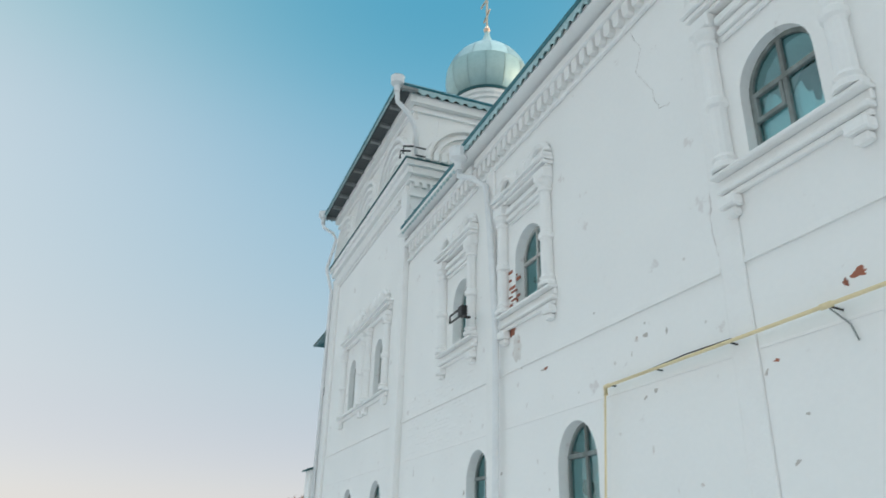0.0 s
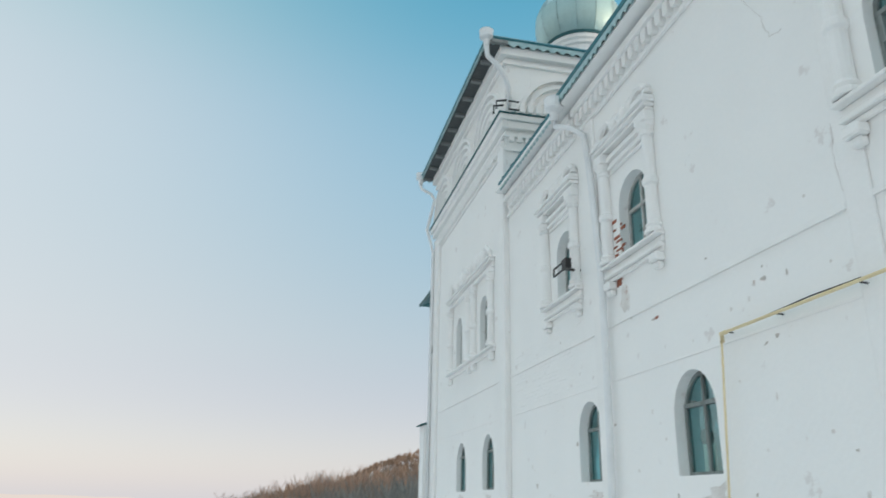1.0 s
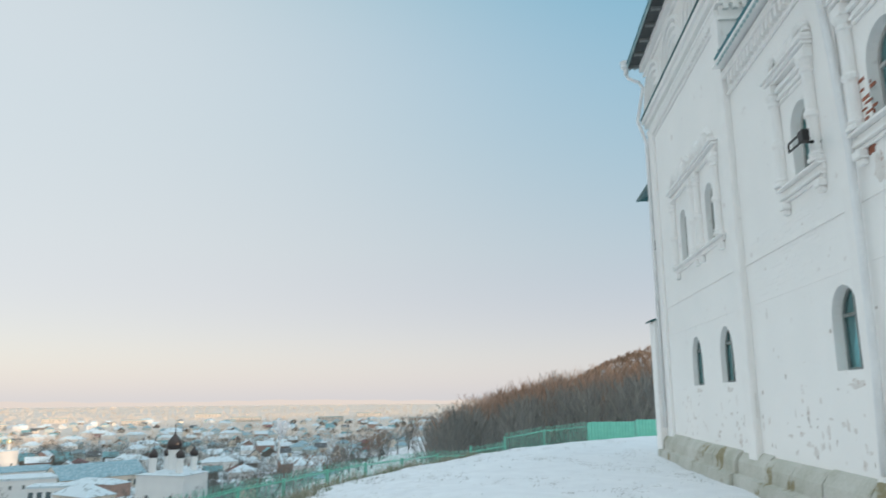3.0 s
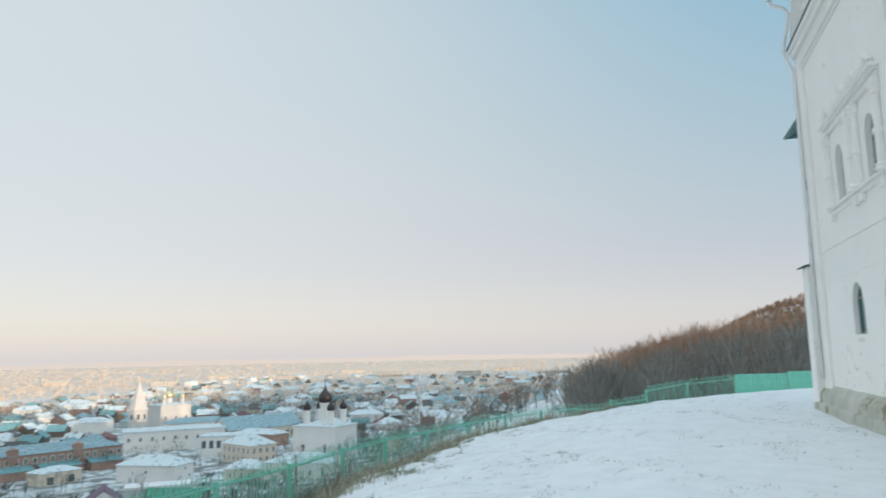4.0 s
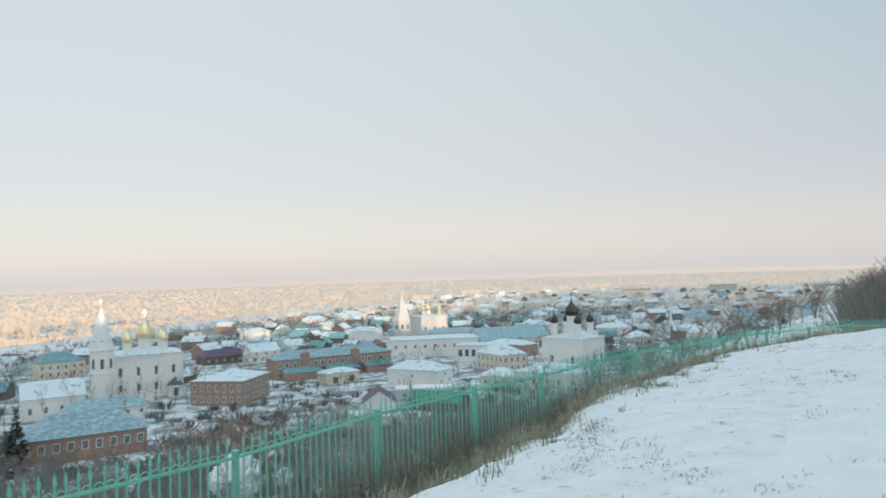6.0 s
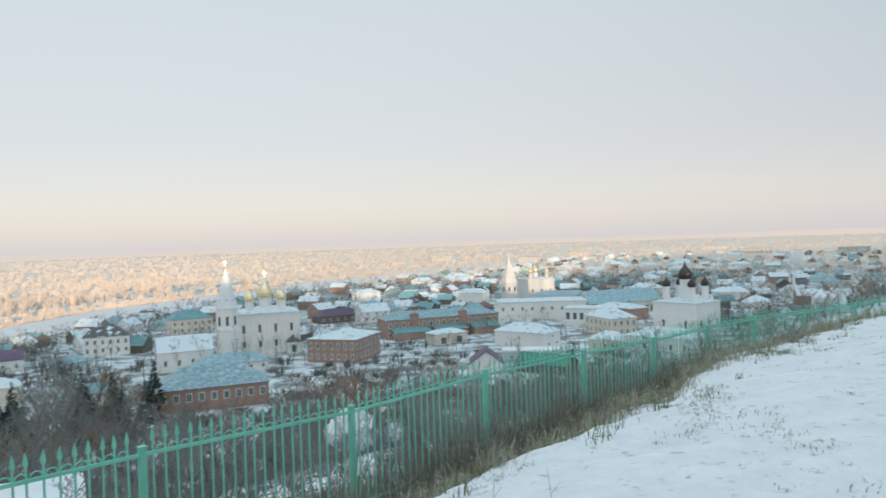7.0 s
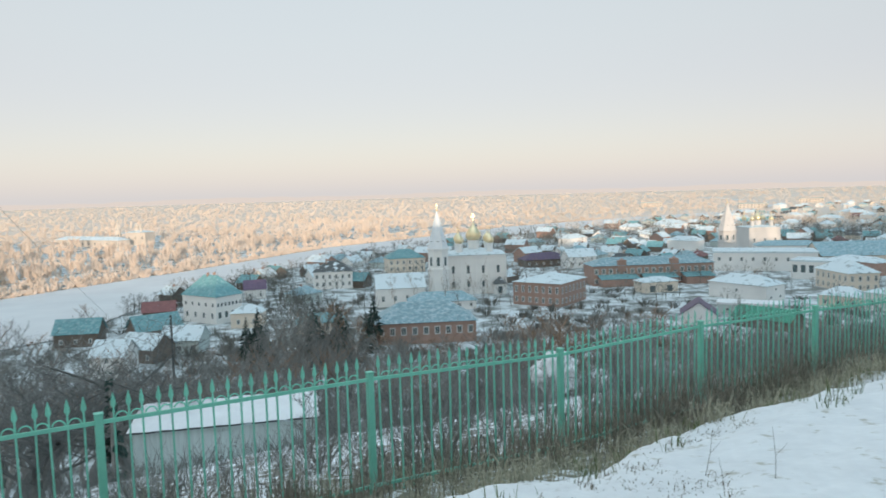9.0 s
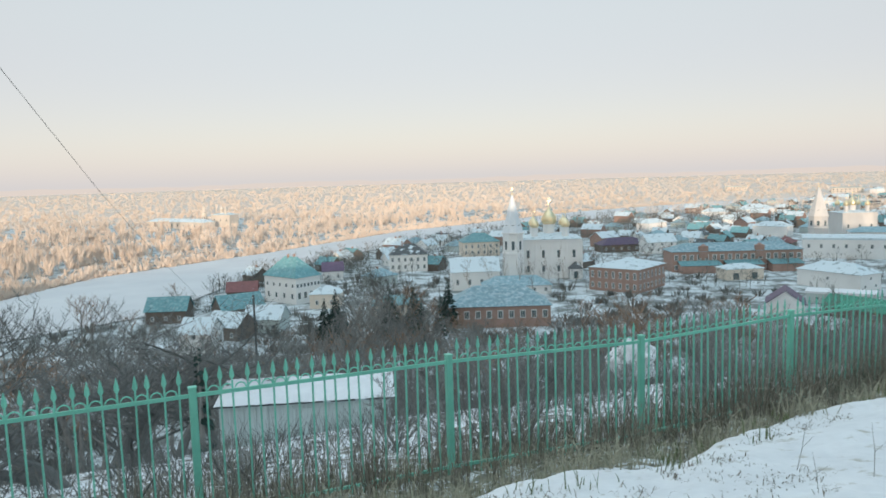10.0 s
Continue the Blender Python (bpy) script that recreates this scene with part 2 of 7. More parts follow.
def brush_mat(name, dark, light, through=0.45, patch=0.012):
    """Bare twigs: each spray a tone of its own, with some light passing through."""
    m = bpy.data.materials.new(name)
    n, k = nodes_of(m)
    n.remove(n["Principled BSDF"])
    geo, tc, no, add, mix = [n.new("ShaderNode" + q) for q in ("NewGeometry", "TexCoord", "TexNoise", "Math", "Mix")]
    no.inputs["Scale"].default_value, no.inputs["Detail"].default_value = patch, 4
    k.new(tc.outputs["Object"], no.inputs["Vector"])
    add.operation, add.use_clamp = "MULTIPLY_ADD", True
    k.new(geo.outputs["Random Per Island"], add.inputs[0])
    add.inputs[1].default_value = 0.6
    shift = n.new("ShaderNodeMapRange")
    shift.inputs["From Min"].default_value, shift.inputs["From Max"].default_value, shift.inputs["To Max"].default_value = 0.35, 0.65, 0.4
    k.new(no.outputs["Fac"], shift.inputs["Value"])
    k.new(shift.outputs[0], add.inputs[2])
    mix.data_type = "RGBA"
    mix.inputs["A"].default_value, mix.inputs["B"].default_value = (*dark, 1), (*light, 1)
    k.new(add.outputs[0], mix.inputs["Factor"])
    front, back, both_ = n.new("ShaderNodeBsdfDiffuse"), n.new("ShaderNodeBsdfTranslucent"), n.new("ShaderNodeMixShader")
    both_.inputs[0].default_value = through
    for q in (front, back):
        k.new(mix.outputs["Result"], q.inputs["Color"])
    k.new(front.outputs[0], both_.inputs[1])
    k.new(back.outputs[0], both_.inputs[2])
    k.new(both_.outputs[0], n["Material Output"].inputs["Surface"])
    return m


# far wood paled beyond bark's own tone, with distance haze in the colour
FOREST = brush_mat("haze_paled_wood", (0.71, 0.585, 0.495), (0.86, 0.75, 0.66), 0.10)
RIDGE_BRUSH = brush_mat("ridge_twigs", (0.27, 0.28, 0.275), (0.47, 0.43, 0.385), 0.4, 0.05)
# reddish twigs brightened so their colour stands for sun on the ridge
SUNLIT_BRUSH = brush_mat("sunlit_ridge_twigs", (0.40, 0.275, 0.21), (0.64, 0.46, 0.36), 0.4, 0.05)
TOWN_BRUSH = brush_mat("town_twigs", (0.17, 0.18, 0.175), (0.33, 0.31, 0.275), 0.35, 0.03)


# mesh helpers
def part(name, bm, material, parent=None, label="", smooth=False):
    me = bpy.data.meshes.new(name)
    bm.to_mesh(me)
    bm.free()
    if smooth:
        for p in me.polygons:
            p.use_smooth = True
    for m in material if isinstance(material, (list, tuple)) else [material]:
        me.materials.append(m)
    ob = new(name, me)
    ob.parent = parent
    if label:
        ob["label"] = label
    return ob


def thing(name, x, y, z, rz=0.0, label="", category="", group="", kind=""):
    ob = new(name)
    ob.matrix_basis = pose(x, y, z, 0, 0, rz)
    return tagged(ob, label, category, group, kind)


def share(name, me, parent, m):
    ob = new(name, me)
    ob.parent = parent
    ob.matrix_basis = m
    return ob


def box(bm, x0, x1, y0, y1, z0, z1, bevel=0.0, mi=0):
    v = [bm.verts.new((x, y, z)) for x in (x0, x1) for y in (y0, y1) for z in (z0, z1)]
    fs = [bm.faces.new([v[i] for i in q]) for q in ((0, 1, 3, 2), (4, 6, 7, 5), (0, 4, 5, 1), (2, 3, 7, 6), (0, 2, 6, 4), (1, 5, 7, 3))]
    for q in fs:
        q.material_index = mi
    if bevel:
        es = list({e for q in fs for e in q.edges})
        bmesh.ops.bevel(bm, geom=es, offset=bevel, segments=1, affect="EDGES", profile=0.5)
    return fs


def lathe(bm, profile, n=16, cx=0.0, cy=0.0, cap=True, start=0.0, sweep=360.0):
    """Turns a profile of (radius, z) round an upright axis."""
    full = sweep >= 359.9
    rings = []
    for r, z in profile:
        rings.append([bm.verts.new((cx + r * math.cos(radians(start + sweep * i / n)), cy + r * math.sin(radians(start + sweep * i / n)), z))
                      for i in range(n if full else n + 1)])
    for a, b in zip(rings, rings[1:]):
        for i in range(n):
            j = (i + 1) % n if full else i + 1
            bm.faces.new((a[i], a[j], b[j], b[i]))
    if cap and full:
        bm.faces.new(rings[0][::-1])
        bm.faces.new(rings[-1])
    return rings


def tube(bm, pts, radii, n=6, cap=True):
    """A round bar through points; radii: one number or one for each."""
    pts = [Vector(p) for p in pts]
    radii = radii if isinstance(radii, (list, tuple)) else [radii] * len(pts)
    rings = []
    for i, (p, r) in enumerate(zip(pts, radii)):
        d = (pts[min(i + 1, len(pts) - 1)] - pts[max(i - 1, 0)]).normalized()
        a = d.cross(Vector((0, 0, 1)) if abs(d.z) < 0.95 else Vector((1, 0, 0))).normalized()
        b = d.cross(a)
        rings.append([bm.verts.new(p + r * (math.cos(6.28319 * k / n) * a + math.sin(6.28319 * k / n) * b)) for k in range(n)])
    for a, b in zip(rings, rings[1:]):
        for k in range(n):
            bm.faces.new((a[k], a[(k + 1) % n], b[(k + 1) % n], b[k]))
    if cap:
        bm.faces.new(rings[0][::-1])
        bm.faces.new(rings[-1])


def slab(bm, ring, thick):
    """A flat polygon given a thickness along its normal, downwards from the ring."""
    top = [bm.verts.new(p) for p in ring]
    f = bm.faces.new(top)
    f.normal_update()
    low = [bm.verts.new(v.co - f.normal * thick) for v in top]
    bm.faces.new(low[::-1])
    n = len(top)
    for i in range(n):
        bm.faces.new((top[i], low[i], low[(i + 1) % n], top[(i + 1) % n]))


def arch(w, h, n=10, pointed=0.0):
    """Outline of an arched opening, w wide, h high to the crown, from its lower left corner, anticlockwise."""
    r = w / 2
    rise = r * (1 + pointed)
    out = [(-r, 0), (r, 0)]
    for i in range(n + 1):
        a = math.pi * i / n
        out.append((r * math.cos(a), h - rise + rise * math.sin(a)))
    return out


def pierced(bm, outline, holes, thick, place):
    """A wall: a flat outline with holes, given a thickness. place(u, v, depth) gives the corner in space."""
    loops = [outline] + holes
    layers = []
    for depth in (0.0, thick):
        vs = [[bm.verts.new(place(u, v, depth)) for u, v in lp] for lp in loops]
        es = []
        for ring in vs:
            es += [bm.edges.new((ring[i], ring[(i + 1) % len(ring)])) for i in range(len(ring))]
        bmesh.ops.triangle_fill(bm, use_beauty=True, use_dissolve=False, edges=es)
        layers.append(vs)
    for a, b in zip(*layers):
        for i in range(len(a)):
            j = (i + 1) % len(a)
            bm.faces.new((a[i], a[j], b[j], b[i]))
    bmesh.ops.recalc_face_normals(bm, faces=bm.faces)

# the lie of the land
FENCE = [(-8.04, 0.36, -0.12), (-8.09, 3.36, -0.16), (-8.15, 6.36, -0.28), (-8.22, 9.36, -0.24), (-8.17, 12.36, -0.29), (-8.21, 15.36, -0.40),
         (-8.22, 18.36, -0.44), (-8.12, 21.36, -0.50), (-7.68, 24.32, -0.58), (-6.95, 27.23, -0.56), (-6.08, 30.10, -0.57), (-4.98, 32.90, -0.61),
         (-3.68, 35.60, -0.62), (-2.20, 38.21, -0.44), (-0.45, 40.64, -0.09), (1.78, 42.65, 0.19), (4.42, 44.07, 0.50), (7.32, 44.83, 0.61)]
FENCE = [(-8.0 + 0.01 * k, 0.36 - 3 * k, -0.10) for k in (3, 2, 1)] + FENCE + [(10.25, 45.3, 0.66), (13.2, 45.6, 0.7)]
POST = 1.55
TOWN = -42.95
LINE = np.array([(-7.9, -300.0, -1.6)] + [(x, y, z - POST) for x, y, z in FENCE] + [(60.0, 48.0, -0.6), (400.0, 60.0, 0.0)])


def along_fence(x, y):
    """Signed distance to the fence's line (positive on the church's side) and the height of its foot there."""
    best, side, foot = np.full(x.shape, 1e9), np.zeros(x.shape), np.zeros(x.shape)
    for (ax, ay, az), (bx, by, bz) in zip(LINE, LINE[1:]):
        dx, dy = bx - ax, by - ay
        t = np.clip(((x - ax) * dx + (y - ay) * dy) / (dx * dx + dy * dy), 0, 1)
        ox, oy = x - ax - t * dx, y - ay - t * dy
        d = np.hypot(ox, oy)
        s = np.sign(dy * ox - dx * oy)
        near = d < best
        best, side, foot = np.where(near, d, best), np.where(near, s, side), np.where(near, az + t * (bz - az), foot)
    return best * side, foot


def ripple(x, y, size, seed=0.0):
    return (np.sin(x / size * 1.7 + seed) * np.cos(y / size * 1.3 + 2 * seed) + np.sin((x + y) / size * 0.9 + 3 * seed) * 0.7
            + np.sin((x - 1.6 * y) / size * 2.3 + seed) * 0.4 + np.sin((2.9 * x + 1.1 * y) / size * 1.9 - seed) * 0.25) / 2.35


def smooth(a, b, v):
    t = np.clip((v - a) / (b - a), 0, 1)
    return t * t * (3 - 2 * t)


def land(x, y):
    x, y = np.asarray(x, float), np.asarray(y, float)
    w, foot = along_fence(x, y)
    edge = w + 0.35 * ripple(x, y, 1.1) + 0.2 * ripple(x, y, 0.45, 2.0)
    top = np.interp(w, [0, 3, 5, 8, 13, 40], [-0.55, -0.45, -0.15, 0.15, 0.0, 0.0])
    wide = np.interp(edge, [-1, 0, 1.0, 1.8, 2.6, 3.4, 5], [0, 0.02, 0.14, 0.42, 0.80, 0.95, 1.0])
    tight = np.interp(edge, [-1, 0, 0.7, 1.3, 2.0, 3.0, 5], [0, 0.02, 0.16, 0.52, 0.86, 0.97, 1.0])
    inside = foot + (top - foot) * (wide + (tight - wide) * smooth(7, 15, y))
    inside = inside + np.clip(w / 2, 0, 1) * (0.05 * ripple(x, y, 1.7, 1.0) + 0.022 * ripple(x, y, 0.5, 4.0) + 0.012 * ripple(x, y, 0.21, 7.0))
    inside = inside + (0.04 * ripple(x, y, 0.33, 9.0) + 0.02 * ripple(x, y, 0.17, 3.0)) * np.clip((w - 1) / 1.0, 0, 1) * np.clip((6.0 - w) / 3.0, 0, 1)
    # beyond the fence: the slope to the town, and the wooded ridge that goes on past the church
    ridge = np.interp(y, [30, 60, 110, 300, 800, 1400, 2200], [-1.5, -5, -7, -2, 4, 0, -40])
    brow = np.interp(y, [20, 60, 300, 800, 2000], [-8, -6, 5, 40, 60])
    q = x - brow
    rise = np.interp(q, [0, 40, 150, 300, 900], [0, 5, 14, 20, 20]) * smooth(60, 300, y)
    hill = np.where(q > 0, ridge + rise, ridge + 0.36 * q)
    hill = TOWN + np.logaddexp(0, (hill - TOWN) / 4.0) * 4.0 - 0.05
    fall = foot - 0.33 * np.clip(-w, 0, 26) - 0.40 * np.clip(-w - 26, 0, None) + 0.25 * ripple(x, y, 4.0) * np.clip(-w / 4, 0, 1)
    fall = TOWN + np.logaddexp(0, (fall - TOWN) / 4.0) * 4.0 - 0.05
    past = smooth(32, 60, y)
    beyond = fall * (1 - past) + (foot + (hill - foot) * smooth(0, 25, -w)) * past
    z = np.where(w > 0, inside, beyond)
    # the higher hill behind the church; its unseen near crest is added for shade
    crest = np.interp(y, [-170, -110, -60, 60, 150, 250, 350, 500, 730, 1100, 1600], [0, 8, 34, 34, 18, 11, 13, 27, 43, 39, 0])
    lift = crest * smooth(45, 150, x) * (1 - smooth(260, 700, x))
    return np.maximum(z, z * (1 - smooth(45, 150, x)) + lift)


def ground_z(x, y):
    return float(land(np.array([x]), np.array([y]))[0])


rings = np.concatenate([[0.0, 0.6, 1.2], np.arange(1.8, 14, 0.16), np.geomspace(14, 60, 70), np.geomspace(61.5, 300, 42), np.geomspace(310, 4900, 46)])
NA = 560
turns = np.arange(NA) * 2 * math.pi / NA
gx, gy = np.outer(rings[1:], np.cos(turns)).ravel(), np.outer(rings[1:], np.sin(turns)).ravel()
gz = land(gx, gy)
verts = [(0.0, 0.0, ground_z(0, 0))] + list(zip(gx.tolist(), gy.tolist(), gz.tolist()))
faces, kinds = [], []
gw, _ = along_fence(gx, gy)
rough = gw + 0.35 * ripple(gx, gy, 1.1) + 0.2 * ripple(gx, gy, 0.45, 2.0) + 0.5 * smooth(7, 15, gy)
for i in range(NA):
    faces.append((0, 1 + i, 1 + (i + 1) % NA))
    kinds.append(0)
for r in range(len(rings) - 2):
    for i in range(NA):
        a, b = 1 + r * NA + i, 1 + r * NA + (i + 1) % NA
        faces.append((a, a + NA, b + NA, b))
        c = a - 1
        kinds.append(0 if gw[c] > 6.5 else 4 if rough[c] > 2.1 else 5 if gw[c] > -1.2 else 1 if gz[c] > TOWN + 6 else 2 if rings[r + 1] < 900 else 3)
me = bpy.data.meshes.new("ground")
me.from_pydata(verts, [], faces)
for p, kd in zip(me.polygons, kinds):
    p.material_index, p.use_smooth = kd, True
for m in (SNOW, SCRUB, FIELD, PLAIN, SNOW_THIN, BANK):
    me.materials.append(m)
ground = tagged(new("ground", me), "snowy hilltop above a slope of scrub and a wide plain", "ground", kind="structure")

# the frozen river below the town
BANKS = [((-180, -600), (-290, -700)), ((-215, -160), (-300, -170)), ((-238, -43), (-322, -57)), ((-262, 4), (-385, -20)), ((-342, 49), (-453, 76)), ((-431, 140), (-563, 209)),
         ((-494, 240), (-600, 300)), ((-560, 380), (-690, 470)), ((-640, 620), (-735, 690)), ((-700, 900), (-740, 915)), ((-900, 1300), (-930, 1320)), ((-1500, 1800), (-1600, 1830))]
bm = bmesh.new()
for k in range(len(BANKS) - 1):
    (a, b), (c, d) = BANKS[k], BANKS[k + 1]
    for i in range(8):
        s, t = i / 8, (i + 1) / 8
        pts = [(a[0] + (c[0] - a[0]) * s, a[1] + (c[1] - a[1]) * s), (a[0] + (c[0] - a[0]) * t, a[1] + (c[1] - a[1]) * t),
               (b[0] + (d[0] - b[0]) * t, b[1] + (d[1] - b[1]) * t), (b[0] + (d[0] - b[0]) * s, b[1] + (d[1] - b[1]) * s)]
        bm.faces.new([bm.verts.new((x, y, TOWN + 0.35)) for x, y in pts])
bmesh.ops.remove_doubles(bm, verts=bm.verts, dist=0.01)
river = tagged(part("river", bm, ICE), "frozen river under snow, with a pale icy surface", "river", kind="structure")

# the far edge of the plain, a tan band glowing in place of haze
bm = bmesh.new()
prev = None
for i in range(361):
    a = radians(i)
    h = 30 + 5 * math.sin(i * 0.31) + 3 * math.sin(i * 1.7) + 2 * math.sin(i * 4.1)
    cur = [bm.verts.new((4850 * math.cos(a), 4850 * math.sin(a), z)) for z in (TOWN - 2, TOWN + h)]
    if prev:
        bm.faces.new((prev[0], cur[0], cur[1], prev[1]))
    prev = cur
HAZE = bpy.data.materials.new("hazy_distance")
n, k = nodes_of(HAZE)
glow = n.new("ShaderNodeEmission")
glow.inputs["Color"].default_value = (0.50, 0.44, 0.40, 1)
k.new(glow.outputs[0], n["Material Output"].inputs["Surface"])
tagged(part("backdrop", bm, HAZE), "plain tan band, glowing with haze, for the wooded horizon", "distance", kind="structure")

# the church beside the camera
WX = 5.33
WALL_T = 0.75
# (centre along the wall, foot, width, crown height)
UPPER = [(4.48, 6.00, 0.98, 1.28), (9.97, 5.97, 1.02, 1.38), (12.93, 5.97, 0.94, 1.38)]
LOWER = [(8.73, 2.45, 1.03, 1.37, 0.15), (12.11, 2.43, 0.98, 1.37, 0.15), (18.42, 2.36, 1.08, 1.38, 0.35), (21.26, 2.33, 1.08, 1.38, 0.35)]
PAIR = [(18.83, 6.05, 0.74, 1.52), (21.68, 6.08, 0.74, 1.52)]
SPLIT, CORNER, FAR = 12.05, 16.62, 25.55
EAVE, TOP = 9.95, 14.3
MX = WX - 0.06
BACK = 14.5
church = thing("church", WX, 10.0, 0.0, 0.0, "whitewashed brick church with carved window surrounds and teal metal roofs", "church")
TO = Matrix.Translation((-WX, -10.0, 0.0))


def on_wall(x0):
    return lambda u, v, d: (x0 + d, u, v)


def church_part(name, bm, material, label="", smooth=False, parent=None):
    """A part of the church, drawn in the world's own metres."""
    bm.transform(TO)
    ob = part(name, bm, material, parent or church, label, smooth)
    return ob


def shifted(outline, u, v):
    return [(p + u, q + v) for p, q in outline]


def arc(w, h, pt, n=14):
    """Arched head and jambs of an opening, from the right foot round to the left foot."""
    return arch(w, h, n, pt)[1:] + [arch(w, h, n, pt)[0]]


bm = bmesh.new()
holes = [shifted(arch(w, h, 14), u, v) for u, v, w, h in UPPER] + [shifted(arch(w, h, 14, pt), u, v) for u, v, w, h, pt in LOWER[:2]]
pierced(bm, [(-14, -0.4), (CORNER, -0.4), (CORNER, EAVE - 0.1), (-14, EAVE - 0.1)], holes, WALL_T, on_wall(WX))
church_part("nave_wall", bm, WHITEWASH)
bm = bmesh.new()
holes = [shifted(arch(w, h, 14), u, v) for u, v, w, h in PAIR] + [shifted(arch(w, h, 14, pt), u, v) for u, v, w, h, pt in LOWER[2:]]
pierced(bm, [(CORNER + 0.003, -0.4), (FAR, -0.4), (FAR, TOP), (CORNER + 0.003, TOP)], holes, WALL_T, on_wall(MX))
church_part("main_wall", bm, WHITEWASH)
for name, b in (("end_wall", (MX + 0.003, BACK, CORNER, CORNER + 0.7, 5.0, TOP)), ("east_wall", (MX + 0.003, BACK, FAR - 0.7, FAR - 0.003, -0.4, TOP)),
                ("rear_wall", (BACK - 0.7, BACK, CORNER + 0.7, FAR - 0.7, -0.4, TOP)), ("rear_wall", (13.6, 14.3, -14, CORNER, -0.4, EAVE - 0.1)),
                ("west_wall", (WX + 0.76, 13.6, -14, -13.3, -0.4, EAVE - 0.1))):
    bm = bmesh.new()
    box(bm, *b)
    if name in ("end_wall", "east_wall"):
        bmesh.ops.translate(bm, verts=[v for v in bm.verts if v.co.x < MX + 0.1], vec=(WALL_T, 0, 0))
    church_part(name, bm, WHITEWASH)
for b in ((WX + 1.05, WX + 1.15, -13, FAR - 0.8, -0.3, 9.4), (WX + 0.76, WX + 1.05, -13, FAR - 0.8, 4.6, 4.8), (WX + 0.76, WX + 1.05, -13, FAR - 0.8, 9.3, 9.4),
          (WX + 0.76, WX + 1.05, -13, FAR - 0.8, -0.3, -0.2)):
    bm = bmesh.new()
    box(bm, *b)
    church_part("inner_wall", bm, INSIDE)

# far corner facing of the nave end wall, pilasters, string courses
def strip(name, x0, x1, u0, u1, z0, z1, material=STUCCO, bevel=0.015):
    bm = bmesh.new()
    box(bm, x0, x1, u0, u1, z0, z1, bevel)
    return church_part(name, bm, material)


strip("pilaster", MX - 0.10, MX, CORNER - 0.02, CORNER + 0.50, 0.65, 11.2)
strip("pilaster", MX - 0.10, MX, FAR - 0.85, FAR + 0.02, 0.65, 11.2)
strip("pilaster", WX - 0.05, WX, 11.25, 11.62, 0.65, 9.1)
strip("pilaster", WX - 0.022, WX, 5.25, 5.60, 0.65, 9.1)
strip("pilaster", WX - 0.05, WX, -1.4, -1.0, 0.65, 9.1)
for z, h, d in ((4.91, 0.07, 0.028), (3.99, 0.03, 0.010)):
    for x, a, b in ((WX, -14, 5.25), (WX, 5.60, 11.25), (WX, 11.62, CORNER - 0.02), (MX, CORNER + 0.50, FAR - 0.85)):
        strip("string_course", x - d, x, a, b, z, z + h, STUCCO, 0.004)

# plinth of two stone steps, in blocks
PLINTH_BLOCK = []
rng = random.Random(5)
u = -6.0
while u < FAR + 0.3:
    L = rng.uniform(1.1, 1.9)
    e = min(u + L, FAR + 0.35)
    x = (MX if u > CORNER else WX)
    bm = bmesh.new()
    j = rng.uniform(-0.02, 0.02)
    ring = [(x, 0.80 + j), (x - 0.10 + j, 0.74 + j), (x - 0.22 + j, 0.56), (x - 0.24 + j, 0.30), (x - 0.36 + j, 0.26), (x - 0.40 + j, -0.25), (x, -0.25)]
    a = [bm.verts.new((p, u + 0.006, q)) for p, q in ring]
    b = [bm.verts.new((p + rng.uniform(-0.012, 0.012), e - 0.006, q + rng.uniform(-0.012, 0.012))) for p, q in ring]
    bm.faces.new(a)
    bm.faces.new(b[::-1])
    for i in range(len(ring)):
        bm.faces.new((a[i], b[i], b[(i + 1) % len(ring)], a[(i + 1) % len(ring)]))
    bmesh.ops.recalc_face_normals(bm, faces=bm.faces)
    church_part("plinth_stone", bm, PLINTH)
    u = e
# buttress at the far corner with its sheet cap
bm = bmesh.new()
box(bm, MX - 0.30, MX + 0.55, FAR + 0.02, FAR + 0.75, -0.3, 4.62, 0.02)
buttress = church_part("buttress", bm, WHITEWASH)
bm = bmesh.new()
slab(bm, [(MX - 0.42, FAR - 0.03, 4.64), (MX + 0.55, FAR - 0.03, 4.92), (MX + 0.55, FAR + 0.9, 4.92), (MX - 0.42, FAR + 0.9, 4.64)], 0.05)
church_part("cap", bm, TEAL_ROOF, "teal sheet-metal cap", parent=buttress)

# apse beyond the main block
bm = bmesh.new()
box(bm, 5.98, 13.8, FAR - 0.002, 29.3, -0.4, 10.0)
church_part("apse", bm, WHITEWASH)
bm = bmesh.new()
c = [(5.42, FAR + 0.01, 10.12), (5.42, 29.75, 10.12), (14.3, 29.75, 10.12), (14.3, FAR + 0.01, 10.12)]
slab(bm, [c[0], (9.9, FAR + 0.01, 12.2), (9.9, 27.6, 12.2), c[1]], 0.10)
slab(bm, [c[1], (9.9, 27.6, 12.2), c[2]], 0.10)
slab(bm, [c[2], (9.9, 27.6, 12.2), (9.9, FAR + 0.01, 12.2), c[3]], 0.10)
bmesh.ops.recalc_face_normals(bm, faces=bm.faces)
church_part("apse_roof", bm, TEAL_ROOF)

